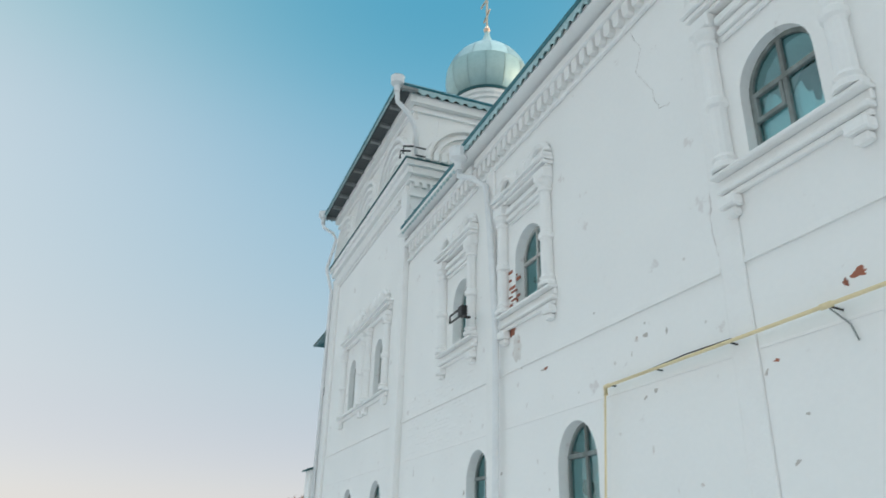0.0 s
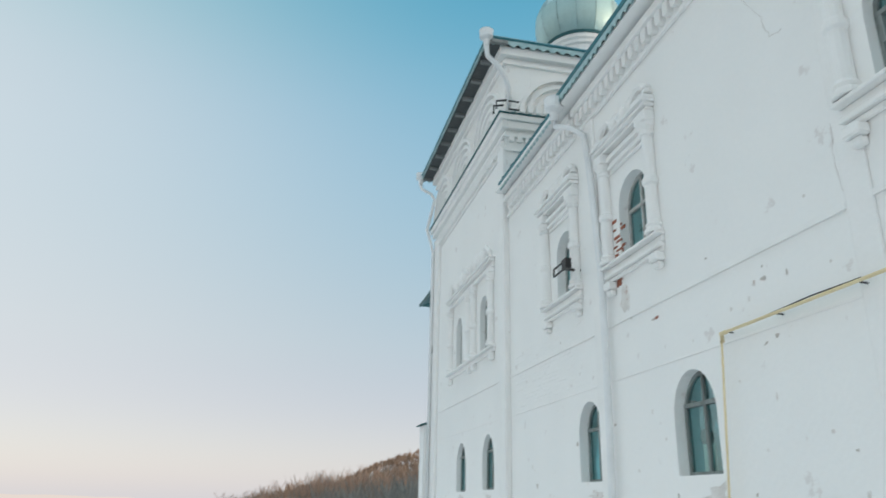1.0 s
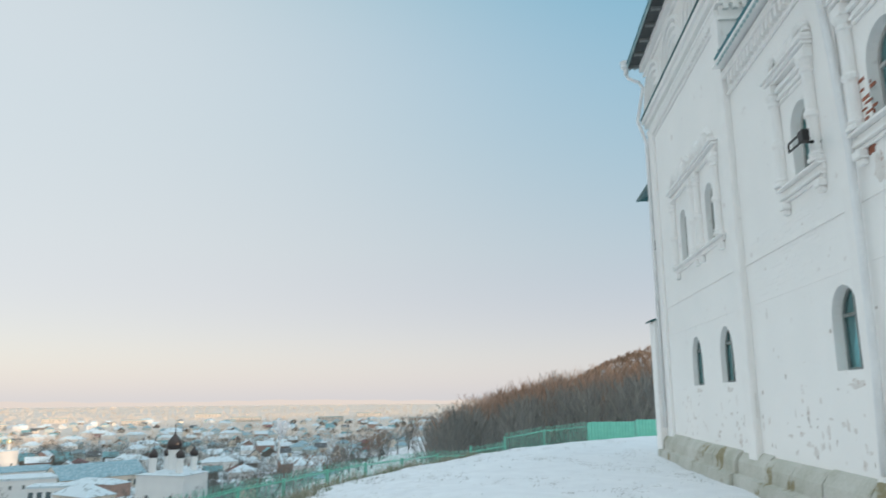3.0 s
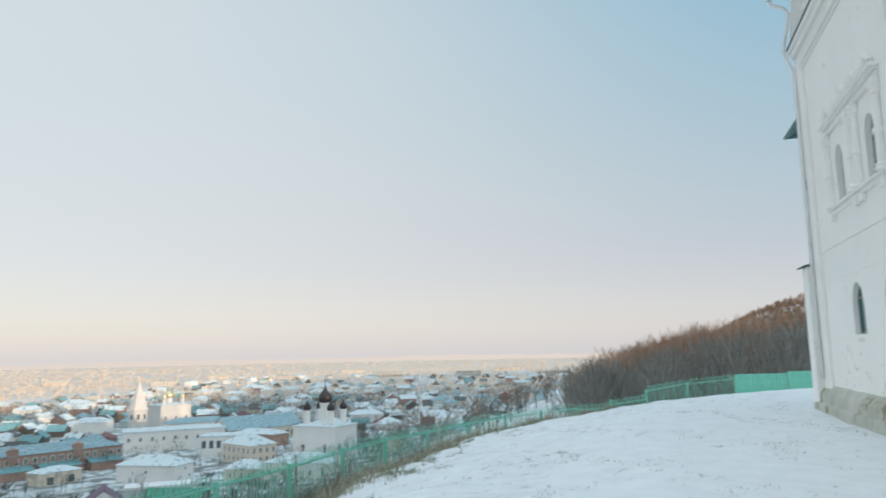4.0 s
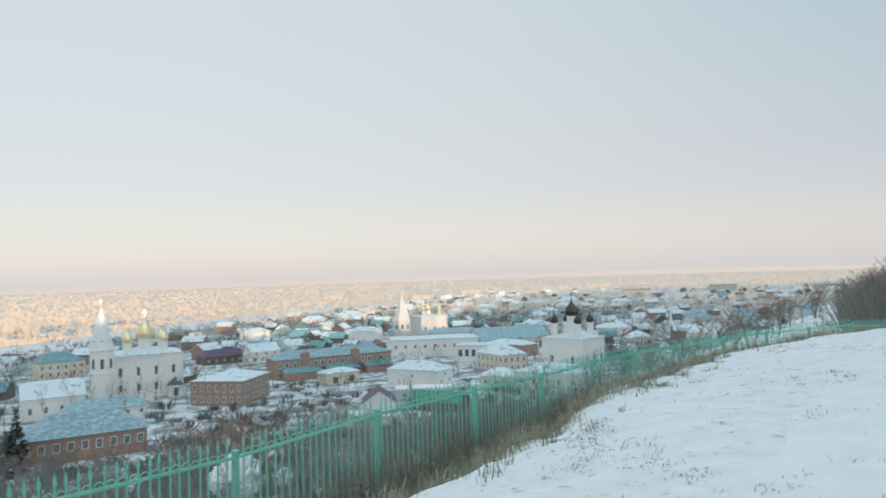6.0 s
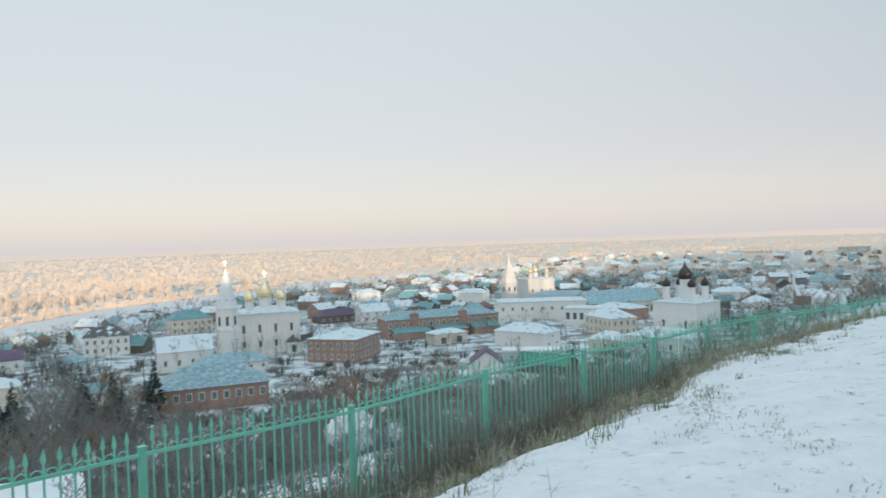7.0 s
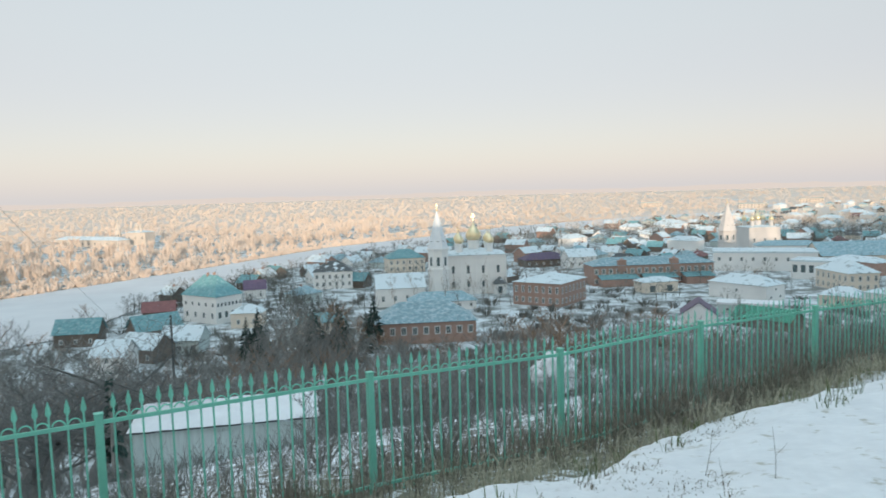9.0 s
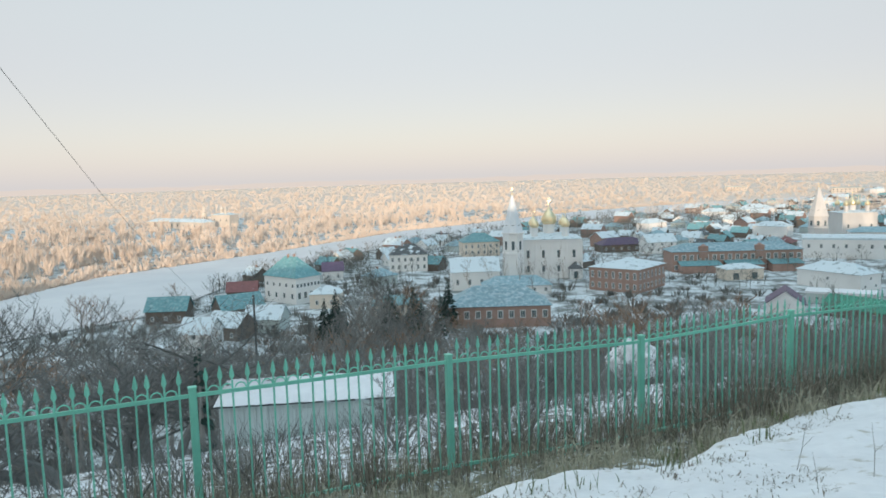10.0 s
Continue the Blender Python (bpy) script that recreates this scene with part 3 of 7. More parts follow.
# roofs: sheet slopes, boarded eaves, toothed valances
def valance(p0, p1, drop=0.20, pitch=0.20):
    """A toothed sheet edge that hangs along an eave."""
    bm = bmesh.new()
    a, b = Vector(p0), Vector(p1)
    n = max(2, round((b - a).length / pitch))
    side = (b - a).normalized().cross(Vector((0, 0, 1))) * 0.012
    for off in (side, -side):
        for i in range(n):
            s, t, mid = a + (b - a) * (i / n), a + (b - a) * ((i + 1) / n), a + (b - a) * ((i + 0.5) / n)
            q = [s + off, t + off, t + off - Vector((0, 0, drop * 0.5)), mid + off - Vector((0, 0, drop)), s + off - Vector((0, 0, drop * 0.5))]
            bm.faces.new([bm.verts.new(p) for p in q])
    edge_ = church_part("valance", bm, VALANCE, "toothed pale teal sheet valance")
    bm = bmesh.new()
    tube(bm, [a + Vector((0, 0, 0.035)), b + Vector((0, 0, 0.035))], 0.055, 6)
    church_part("drip_edge", bm, DRIP, "dark teal folded sheet edge", parent=edge_)
    return edge_


VALANCE = mat("valance_paint", (0.50, 0.66, 0.67), (0.30, 0.48, 0.50), 0.45, 3, 30, 0.05)
DRIP = mat("drip_edge_paint", (0.05, 0.22, 0.26), (0.03, 0.15, 0.18), 0.4, 2, 20, 0.05)


def slope(name, ring, ribs):
    bm = bmesh.new()
    slab(bm, ring, 0.05)
    bmesh.ops.recalc_face_normals(bm, faces=bm.faces)
    roof = church_part(name, bm, TEAL_ROOF)
    for a, b in ribs:
        bm = bmesh.new()
        tube(bm, [a, b], 0.02, 4)
        church_part("seam", bm, TEAL_ROOF, parent=roof)
    return roof


OV = 0.40
RIDGE = EAVE + 2.3
slope("roof", [(WX - OV, -14.4, EAVE), (9.8, -14.4, RIDGE), (9.8, SPLIT, RIDGE), (WX - OV, SPLIT, EAVE)], [((WX - OV, y, EAVE + 0.02), (9.8, y, RIDGE + 0.02)) for y in np.arange(-2, 12, 0.7)])
slope("roof", [(WX - OV + 0.08, SPLIT + 0.12, EAVE - 0.06), (9.8, SPLIT + 0.12, RIDGE - 0.06), (9.8, CORNER - 0.03, RIDGE - 0.06), (WX - OV + 0.08, CORNER - 0.03, EAVE - 0.06)],
      [((WX - OV, y, EAVE - 0.04), (9.8, y, RIDGE - 0.04)) for y in np.arange(12.4, 16.5, 0.7)])
slope("roof", [(9.8, -14.4, RIDGE), (14.7, -14.4, EAVE), (14.7, CORNER - 0.03, EAVE), (9.8, CORNER - 0.03, RIDGE)], [])
valance((WX - OV - 0.01, -14.4, EAVE - 0.02), (WX - OV - 0.01, SPLIT, EAVE - 0.02))
valance((WX - OV + 0.07, SPLIT + 0.14, EAVE - 0.08), (WX - OV + 0.07, CORNER - 0.30, EAVE - 0.08))
strip("soffit", WX - OV + 0.03, WX, -14, CORNER - 0.04, EAVE - 0.19, EAVE - 0.13, STUCCO, 0)
MO, MF, MZ, AP = 0.57, 0.25, 14.44, (9.9, 21.1, 16.6)
ring = [(MX - MO, CORNER - MF, MZ), (MX - MO, FAR + 0.45, MZ), (BACK + MO, FAR + 0.45, MZ), (BACK + MO, CORNER - MF, MZ)]
for i in range(4):
    slope("main_roof", [ring[i], ring[(i + 1) % 4], AP][::-1], [])
valance((MX - MO - 0.01, CORNER - MF, MZ - 0.01), (MX - MO - 0.01, FAR + 0.45, MZ - 0.01), 0.16, 0.2)
valance((MX - MO, CORNER - MF - 0.01, MZ - 0.01), (BACK + MO, CORNER - MF - 0.01, MZ - 0.01), 0.22, 0.3)
valance((MX - MO, FAR + 0.45 + 0.01, MZ - 0.01), (BACK, FAR + 0.45 + 0.01, MZ - 0.01), 0.16, 0.2)
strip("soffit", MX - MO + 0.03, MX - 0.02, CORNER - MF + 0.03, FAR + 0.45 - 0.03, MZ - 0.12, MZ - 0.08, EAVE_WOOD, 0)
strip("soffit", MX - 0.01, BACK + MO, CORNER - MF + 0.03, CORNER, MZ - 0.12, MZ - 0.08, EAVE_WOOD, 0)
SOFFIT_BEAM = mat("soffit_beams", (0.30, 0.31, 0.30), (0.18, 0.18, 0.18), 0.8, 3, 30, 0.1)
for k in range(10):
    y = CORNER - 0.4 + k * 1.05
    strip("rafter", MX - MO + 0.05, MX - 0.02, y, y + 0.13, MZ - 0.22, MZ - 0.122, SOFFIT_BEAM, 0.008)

# cornices
def band(name, x, a, b, z0, z1, d):
    return strip(name, x - d, x, a, b, z0, z1, STUCCO, 0.012)


for a, b in ((-14, SPLIT - 0.05), (SPLIT + 0.06, CORNER - 0.03)):
    band("cornice", WX, a, b, 9.08, 9.16, 0.07)
    band("cornice", WX, a, b, 9.50, 9.66, 0.16)
bm = bmesh.new()
ring_ = arch(0.15, 0.26, 6)
front, rear = [[bm.verts.new((d, u, -v)) for u, v in ring_] for d in (-0.11, 0.0)]
bm.faces.new(front)
for i in range(len(ring_)):
    bm.faces.new((front[i], front[(i + 1) % len(ring_)], rear[(i + 1) % len(ring_)], rear[i]))
bmesh.ops.recalc_face_normals(bm, faces=bm.faces)
first = part("corbel", bm, STUCCO, church)
first.matrix_basis = TO @ Matrix.Translation((WX, 16.30, 9.50))
for k in range(1, 66):
    share("corbel", first.data, church, TO @ Matrix.Translation((WX, 16.30 - 0.235 * k, 9.50)))
for z0, z1, d in ((11.05, 11.13, 0.05), (11.47, 11.57, 0.09), (11.71, 11.93, 0.14), (11.93, 12.10, 0.22)):
    band("cornice", MX, CORNER - d, FAR + d, z0, z1, d)
    strip("cornice", MX + 0.001, BACK, CORNER - d, CORNER, z0, z1, STUCCO, 0.012)
strip("flashing", MX - 0.26, MX - 0.002, CORNER - 0.26, FAR + 0.26, 12.105, 12.13, TEAL_ROOF, 0)
strip("flashing", MX + 0.001, BACK, CORNER - 0.26, CORNER - 0.002, 12.105, 12.13, TEAL_ROOF, 0)
for z0, z1, d in ((13.78, 13.90, 0.08), (14.02, 14.30, 0.18)):
    band("cornice", MX, CORNER - d, FAR + d, z0, z1, d)
    strip("cornice", MX + 0.001, BACK, CORNER - d, CORNER, z0, z1, STUCCO, 0.012)
bm = bmesh.new()
box(bm, -0.10, 0.0, -0.07, 0.07, 0.0, 0.24, 0.01)
first = part("dentil", bm, STUCCO, church)
first.matrix_basis = TO @ Matrix.Translation((MX, CORNER + 0.2, 11.19))
for k in range(1, 39):
    share("dentil", first.data, church, TO @ Matrix.Translation((MX, CORNER + 0.2 + 0.225 * k, 11.19)))
for k in range(36):
    share("dentil", first.data, church, TO @ pose(MX + 0.15 + 0.235 * k, CORNER, 11.34, 0, 0, 90))
    share("dentil", first.data, church, TO @ pose(MX + 0.15 + 0.235 * k, CORNER - 0.22, 12.14, 0, 0, 90))


# blind gables: nested round mouldings
def hoop(radius, thick, depth, n=18):
    bm = bmesh.new()
    rings_ = []
    for i in range(n + 1):
        a = math.pi * i / n
        c, s = math.cos(a), math.sin(a)
        rings_.append([bm.verts.new((-dd, r * c, r * s)) for dd, r in ((0, radius), (depth, radius - 0.01), (depth, radius - thick), (0, radius - thick - 0.01))])
    for p, q in zip(rings_, rings_[1:]):
        for i in range(3):
            bm.faces.new((p[i], q[i], q[i + 1], p[i + 1]))
    bmesh.ops.recalc_face_normals(bm, faces=bm.faces)
    return bm


for r, d in ((1.45, 0.16), (1.22, 0.12), (0.98, 0.08), (0.72, 0.05)):
    base = part("gable_moulding", hoop(r, 0.12, d), STUCCO, church, smooth=False)
    base.matrix_basis = TO @ Matrix.Translation((MX, 18.15, 12.14))
    for u in (21.10, 24.05):
        share("gable_moulding", base.data, church, TO @ Matrix.Translation((MX, u, 12.14)))
    for x in (7.0, 9.95, 12.9):
        share("gable_moulding", base.data, church, TO @ pose(x, CORNER, 12.14, 0, 0, 90) @ Matrix.Diagonal((1, 0.95, 0.95, 1)))


# window joinery
def sash(u, z, w, h, pt, depth, frame_mat, vent=False, transom=0.66, bar=0.05, wall=WX):
    """A window with an arched frame, an upright, a crossbar and panes, set back in the wall."""
    x = wall + depth
    bm = bmesh.new()
    outer, inner = arch(w, h, 14, pt), arch(w - 2 * bar, h - 2 * bar, 14, pt)
    inner = [(p, q + bar) for p, q in inner]
    lo, li, ho, hi = [[bm.verts.new((xx, u + p, z + q)) for p, q in lp] for xx, lp in ((x, outer), (x, inner), (x + 0.06, outer), (x + 0.06, inner))]
    n = len(outer)
    for i in range(n):
        j = (i + 1) % n
        bm.faces.new((lo[i], lo[j], li[j], li[i]))
        bm.faces.new((li[i], li[j], hi[j], hi[i]))
        bm.faces.new((lo[i], ho[i], ho[j], lo[j]))
    bmesh.ops.recalc_face_normals(bm, faces=bm.faces)
    win = church_part("window", bm, frame_mat)
    for b in ((x - 0.01, x + 0.05, u - bar * 0.55, u + bar * 0.55, z + bar, z + h - bar),
              (x - 0.016, x + 0.052, u - w / 2 + bar * 0.5, u + w / 2 - bar * 0.5, z + h * transom - bar * 0.6, z + h * transom + bar * 0.6)):
        bm = bmesh.new()
        box(bm, *b, bevel=0.006)
        church_part("glazing_bar", bm, frame_mat, parent=win)
    if vent:
        for b in ((x - 0.02, x + 0.045, u + 0.03, u + w / 2 - bar, z + h * transom - 0.34, z + h * transom - 0.29), (x - 0.02, x + 0.045, u + 0.03, u + 0.075, z + h * transom - 0.30, z + h * transom - 0.03),
                  (x - 0.02, x + 0.045, u + w / 2 - bar - 0.05, u + w / 2 - bar, z + h * transom - 0.30, z + h * transom - 0.03)):
            bm = bmesh.new()
            box(bm, *b, bevel=0.005)
            church_part("vent_frame", bm, frame_mat, parent=win)
    for s in (-1, 1):
        for lower in (True, False):
            bm = bmesh.new()
            pts = [(p, q) for p, q in inner if p * s >= -0.001]
            cut = h * transom
            if lower:
                e = w / 2 - bar
                pts = [(0.0, bar), (s * e, bar), (s * e, min(cut, h - w / 2)), (s * (e if cut < h - w / 2 * (1 + pt) else e * 0.92), cut), (0.0, cut)]
            else:
                pts = [(0.0, cut)] + [(p, q) for p, q in (inner[2:] if s > 0 else inner[2:][::-1]) if p * s >= -0.001 and q >= cut] + [(0.0, h - bar)]
            seen, ring2 = set(), []
            for p, q in pts:
                key = (round(p, 3), round(q, 3))
                if key not in seen:
                    seen.add(key)
                    ring2.append((p, q))
            if len(ring2) > 2:
                tilt = 0.01 * s
                bm.faces.new([bm.verts.new((x + 0.03 + tilt * p, u + p, z + q)) for p, q in ring2])
                pane = church_part("pane", bm, GLASS, parent=win)
                pane.visible_shadow = False
    return win


sash(*UPPER[0], 0.0, 0.13, WINDOW_WOOD, vent=True, transom=0.60)
sash(*UPPER[1], 0.0, 0.17, WINDOW_PAINT, transom=0.60)
sash(*UPPER[2], 0.0, 0.18, WINDOW_PAINT, transom=0.62)
sash(*LOWER[0], 0.16, WINDOW_WOOD, transom=0.68)
sash(*LOWER[1], 0.17, WINDOW_WOOD, transom=0.66)
sash(*LOWER[2], 0.13, WINDOW_WOOD, transom=0.70, wall=MX)
sash(*LOWER[3], 0.13, WINDOW_WOOD, transom=0.70, wall=MX)
for u, z, w, h in PAIR:
    sash(u, z, w, h, 0.0, 0.15, WINDOW_PAINT, transom=0.70, wall=MX)


# net curtains behind the panes; the ragged tops copy trees mirrored in glass
CURTAIN = mat("net_curtain", (0.90, 0.93, 0.94), (0.78, 0.83, 0.85), 0.9, 5, 40, 0.1)


def curtain(u, z, w, h, lo, hi, x, seed):
    r5 = random.Random(seed)
    bm = bmesh.new()
    n = 26
    rows = []
    for i in range(n + 1):
        t = i / n
        fold = 0.022 * math.sin(t * 34 + seed) + 0.010 * math.sin(t * 71)
        top = lo + (hi - lo) * (0.72 + 0.28 * math.sin(t * 9.5 + seed) * math.sin(t * 4.1 + 1)) + r5.uniform(-0.05, 0.05)
        rows.append([bm.verts.new((x + fold * (1 - 0.4 * j / 5), u - w / 2 + w * t, z + 0.03 + top * h * j / 5)) for j in range(6)])
    for a, b in zip(rows, rows[1:]):
        for j in range(5):
            bm.faces.new((a[j], b[j], b[j + 1], a[j + 1]))
    cur = thing("curtain", x, u, z, 0, "white net curtain hanging behind an old window", "curtain")
    bm.transform(Matrix.Translation((-x, -u, -z)))
    part("cloth", bm, CURTAIN, cur, smooth=True)


curtain(4.48, 6.00, 0.90, 1.28, 0.0, 0.58, WX + 0.23, 3)
curtain(8.83, 2.45, 0.90, 1.37, 0.0, 0.72, WX + 0.46, 7)
curtain(12.20, 2.43, 0.70, 1.37, 0.0, 0.66, WX + 0.27, 5)


# carved surrounds
def column(x, u, z0, z1, r, parent):
    h = z1 - z0
    prof = [(r * 1.5, 0), (r * 1.5, 0.05), (r * 1.15, 0.09), (r * 1.35, 0.13), (r, 0.18), (r * 0.98, h * 0.42), (r * 1.3, h * 0.44), (r * 1.3, h * 0.48), (r * 0.96, h * 0.50),
            (r * 0.92, h - 0.22), (r * 1.25, h - 0.20), (r * 1.25, h - 0.15), (r * 1.0, h - 0.13), (r * 1.45, h - 0.06), (r * 1.55, h)]
    bm = bmesh.new()
    lathe(bm, [(a, z0 + b) for a, b in prof], 12, x, u)
    return church_part("column", bm, STUCCO, smooth=False, parent=parent)


def ledge(parent, x, u0, u1, z, steps, name="moulding"):
    """Stepped mouldings that grow outwards upwards: (height, depth, side growth)."""
    for hgt, dep, grow in steps:
        bm = bmesh.new()
        box(bm, x - dep, x, u0 - grow, u1 + grow, z, z + hgt - 0.004, 0.012)
        church_part(name, bm, STUCCO, parent=parent)
        z += hgt
    return z


def scroll(parent, x, u, z, r, turn):
    """A curled horn of a broken pediment."""
    bm = bmesh.new()
    pts = []
    for i in range(13):
        a = math.pi * (1.05 - 1.0 * i / 12)
        pts.append((x - 0.07, u + turn * r * (1 + math.cos(a)) * 0.9, z + r * 0.9 * math.sin(a) * (0.6 + 0.4 * i / 12)))
    tube(bm, pts, [0.085 - 0.003 * i for i in range(13)], 6)
    return church_part("scroll", bm, STUCCO, parent=parent)


def surround(x, u, z, half, top, n_teeth=7):
    bm = bmesh.new()
    box(bm, x - 0.06, x, u - half - 0.16, u + half + 0.16, z - 0.14, z - 0.03, 0.015)
    sur = church_part("window_surround", bm, STUCCO)
    ledge(sur, x, u - half - 0.12, u + half + 0.12, z - 0.28, ((0.07, 0.06, 0.0), (0.07, 0.12, 0.03)), "sill_moulding")
    ledge(sur, x, u - half - 0.16, u + half + 0.16, z - 0.03, ((0.05, 0.17, 0.02),), "sill_moulding")
    for s in (-1, 1):
        bm = bmesh.new()
        box(bm, x - 0.16, x, u + s * half - 0.12, u + s * half + 0.12, z - 0.42, z - 0.29, 0.02)
        church_part("corbel", bm, STUCCO, parent=sur)
        bm = bmesh.new()
        box(bm, x - 0.11, x, u + s * half - 0.08, u + s * half + 0.08, z - 0.52, z - 0.424, 0.02)
        church_part("corbel", bm, STUCCO, parent=sur)
        column(x - 0.07, u + s * half, z + 0.03, top - 0.30, 0.105, sur)
        bm = bmesh.new()
        box(bm, x - 0.20, x, u + s * half - 0.17, u + s * half + 0.17, top - 0.296, top - 0.10, 0.02)
        church_part("impost", bm, STUCCO, parent=sur)
    zz = ledge(sur, x, u - half + 0.18, u + half - 0.18, top - 0.52, ((0.07, 0.05, 0.0), (0.08, 0.09, 0.0), (0.07, 0.05, 0.0), (0.10, 0.11, 0.0)))
    zz = ledge(sur, x, u - half - 0.16, u + half + 0.16, top - 0.098, ((0.06, 0.14, 0.0), (0.07, 0.20, 0.03), (0.05, 0.25, 0.06)))
    for s in (-1, 1):
        bm = bmesh.new()
        box(bm, x - 0.22, x, u + s * half - 0.20, u + s * half + 0.20, zz, zz + 0.09, 0.02)
        church_part("impost", bm, STUCCO, parent=sur)
        scroll(sur, x, u + s * (half + 0.12), zz + 0.16, 0.30, -s)
    for k in (-1, 0, 1):
        bm = bmesh.new()
        lathe(bm, [(0.02, zz + 0.02), (0.12, zz + 0.10), (0.15, zz + 0.22), (0.10, zz + 0.34), (0.03, zz + 0.44)], 10, x - 0.02, u + k * 0.30)
        church_part("knob", bm, STUCCO, smooth=True, parent=sur)
    return sur


surround(WX, 4.46, 5.95, 0.80, 8.12)
surround(WX, 10.02, 5.93, 0.80, 8.12)
surround(WX, 13.06, 5.93, 0.79, 8.12)
# the paired window's surround
bm = bmesh.new()
box(bm, MX - 0.06, MX, 17.68, 22.85, 5.78, 5.90, 0.015)
pair = church_part("window_surround", bm, STUCCO)
ledge(pair, MX, 17.62, 22.90, 5.90, ((0.05, 0.16, 0.02),), "sill_moulding")
for u in (17.88, 19.68, 20.22, 22.58):
    column(MX - 0.07, u, 5.95, 7.95, 0.105, pair)
    bm = bmesh.new()
    box(bm, MX - 0.13, MX, u - 0.12, u + 0.12, 5.58, 5.775, 0.02)
    church_part("corbel", bm, STUCCO, parent=pair)
    bm = bmesh.new()
    box(bm, MX - 0.18, MX, u - 0.16, u + 0.16, 7.955, 8.10, 0.02)
    church_part("impost", bm, STUCCO, parent=pair)
zz = ledge(pair, MX, 17.70, 22.80, 8.104, ((0.07, 0.10, 0.0), (0.10, 0.06, -0.02), (0.07, 0.16, 0.02), (0.06, 0.22, 0.06)))
for u, s in ((18.0, 1), (20.0, -1), (20.2, 1), (22.6, -1)):
    scroll(pair, MX, u, zz + 0.12, 0.42, s)
for u in (18.5, 19.0, 19.5, 20.7, 21.3, 21.9):
    bm = bmesh.new()
    lathe(bm, [(0.03, zz + 0.02), (0.13, zz + 0.12), (0.16, zz + 0.28), (0.09, zz + 0.44), (0.02, zz + 0.60)], 10, MX - 0.02, u)
    church_part("knob", bm, STUCCO, smooth=True, parent=pair)

# drum, dome and cross
DX, DY = 9.9, 21.7
TO_DOME = Matrix.Translation((0, 0, -0.47))


def lowered(bm):
    bm.transform(TO_DOME)
    return bm


bm = bmesh.new()
lathe(bm, [(1.35, 16.2), (1.35, 16.6), (1.2, 16.7), (1.2, 18.45), (1.28, 18.5), (1.28, 18.62), (1.34, 18.7), (1.34, 18.85)], 28, DX, DY)
drum = church_part("drum", lowered(bm), WHITEWASH)
bm = bmesh.new()
lathe(bm, [(1.38, 18.85), (1.42, 18.92), (1.38, 18.98)], 28, DX, DY)
church_part("drum_flashing", lowered(bm), TEAL_ROOF, parent=drum)
PROFILE = [(1.31, 18.95), (1.50, 19.22), (1.62, 19.55), (1.67, 19.95), (1.64, 20.35), (1.49, 20.75), (1.24, 21.12), (0.90, 21.45), (0.55, 21.70), (0.30, 21.95), (0.16, 22.25), (0.09, 22.55)]
bm = bmesh.new()
lathe(bm, [(r - 0.03, z) for r, z in PROFILE], 24, DX, DY)
dome = church_part("dome", lowered(bm), DOME, "pale teal sheet-metal onion dome")
G = 14
for row, (lo, hi) in enumerate(((0, 4), (4, 8), (8, 11))):
    bm = bmesh.new()
    lathe(bm, [(r, z) for r, z in PROFILE[lo:hi + 1]], 2, 0, 0, False, -180 / G + 0.35, 360 / G - 0.7)
    base = part("sheet", bm, DOME, dome, smooth=True)
    base.matrix_basis = TO @ TO_DOME @ pose(DX, DY, 0, 0, 0, row * 7)
    for k in range(1, G):
        share("sheet", base.data, dome, TO @ TO_DOME @ pose(DX, DY, 0, 0, 0, row * 7 + k * 360 / G))
CROSS_PAINT = mat("cross_gilding", (0.80, 0.62, 0.48), (0.68, 0.50, 0.38), 0.3, 4, 20, 0.0, metal=0.8)
bm = bmesh.new()
lathe(bm, [(0.02, 22.5), (0.10, 22.56), (0.15, 22.68), (0.10, 22.80), (0.03, 22.86)], 12, DX, DY)
cross = church_part("cross", lowered(bm), CROSS_PAINT, "gilded cross on a ball", parent=dome)
for name, b in (("upright", (DX - 0.035, DX + 0.035, DY - 0.045, DY + 0.045, 22.8, 25.2)), ("crossbar", (DX - 0.03, DX + 0.03, DY - 0.62, DY + 0.62, 24.28, 24.38)),
                ("crossbar", (DX - 0.028, DX + 0.028, DY - 0.30, DY + 0.30, 24.72, 24.80))):
    bm = bmesh.new()
    box(bm, *b, bevel=0.01)
    church_part(name, lowered(bm), CROSS_PAINT, parent=dome)
bm = bmesh.new()
tube(bm, [(DX, DY - 0.3, 23.55), (DX, DY + 0.3, 23.30)], 0.04, 4)
church_part("slanted_bar", lowered(bm), CROSS_PAINT, parent=dome)


# gutters' funnels and downpipes
def downpipe(pts, r=0.075, funnel=None):
    bm = bmesh.new()
    tube(bm, pts, r, 10)
    ob = church_part("downpipe", bm, DOWNPIPE, "white sheet-metal downpipe", smooth=True)
    if funnel:
        x, y, z = funnel
        bm = bmesh.new()
        lathe(bm, [(0.085, z - 0.50), (0.09, z - 0.30), (0.19, z - 0.22), (0.20, z - 0.02), (0.21, z), (0.17, z)], 14, x, y)
        church_part("funnel", bm, DOWNPIPE, parent=ob)
    return ob


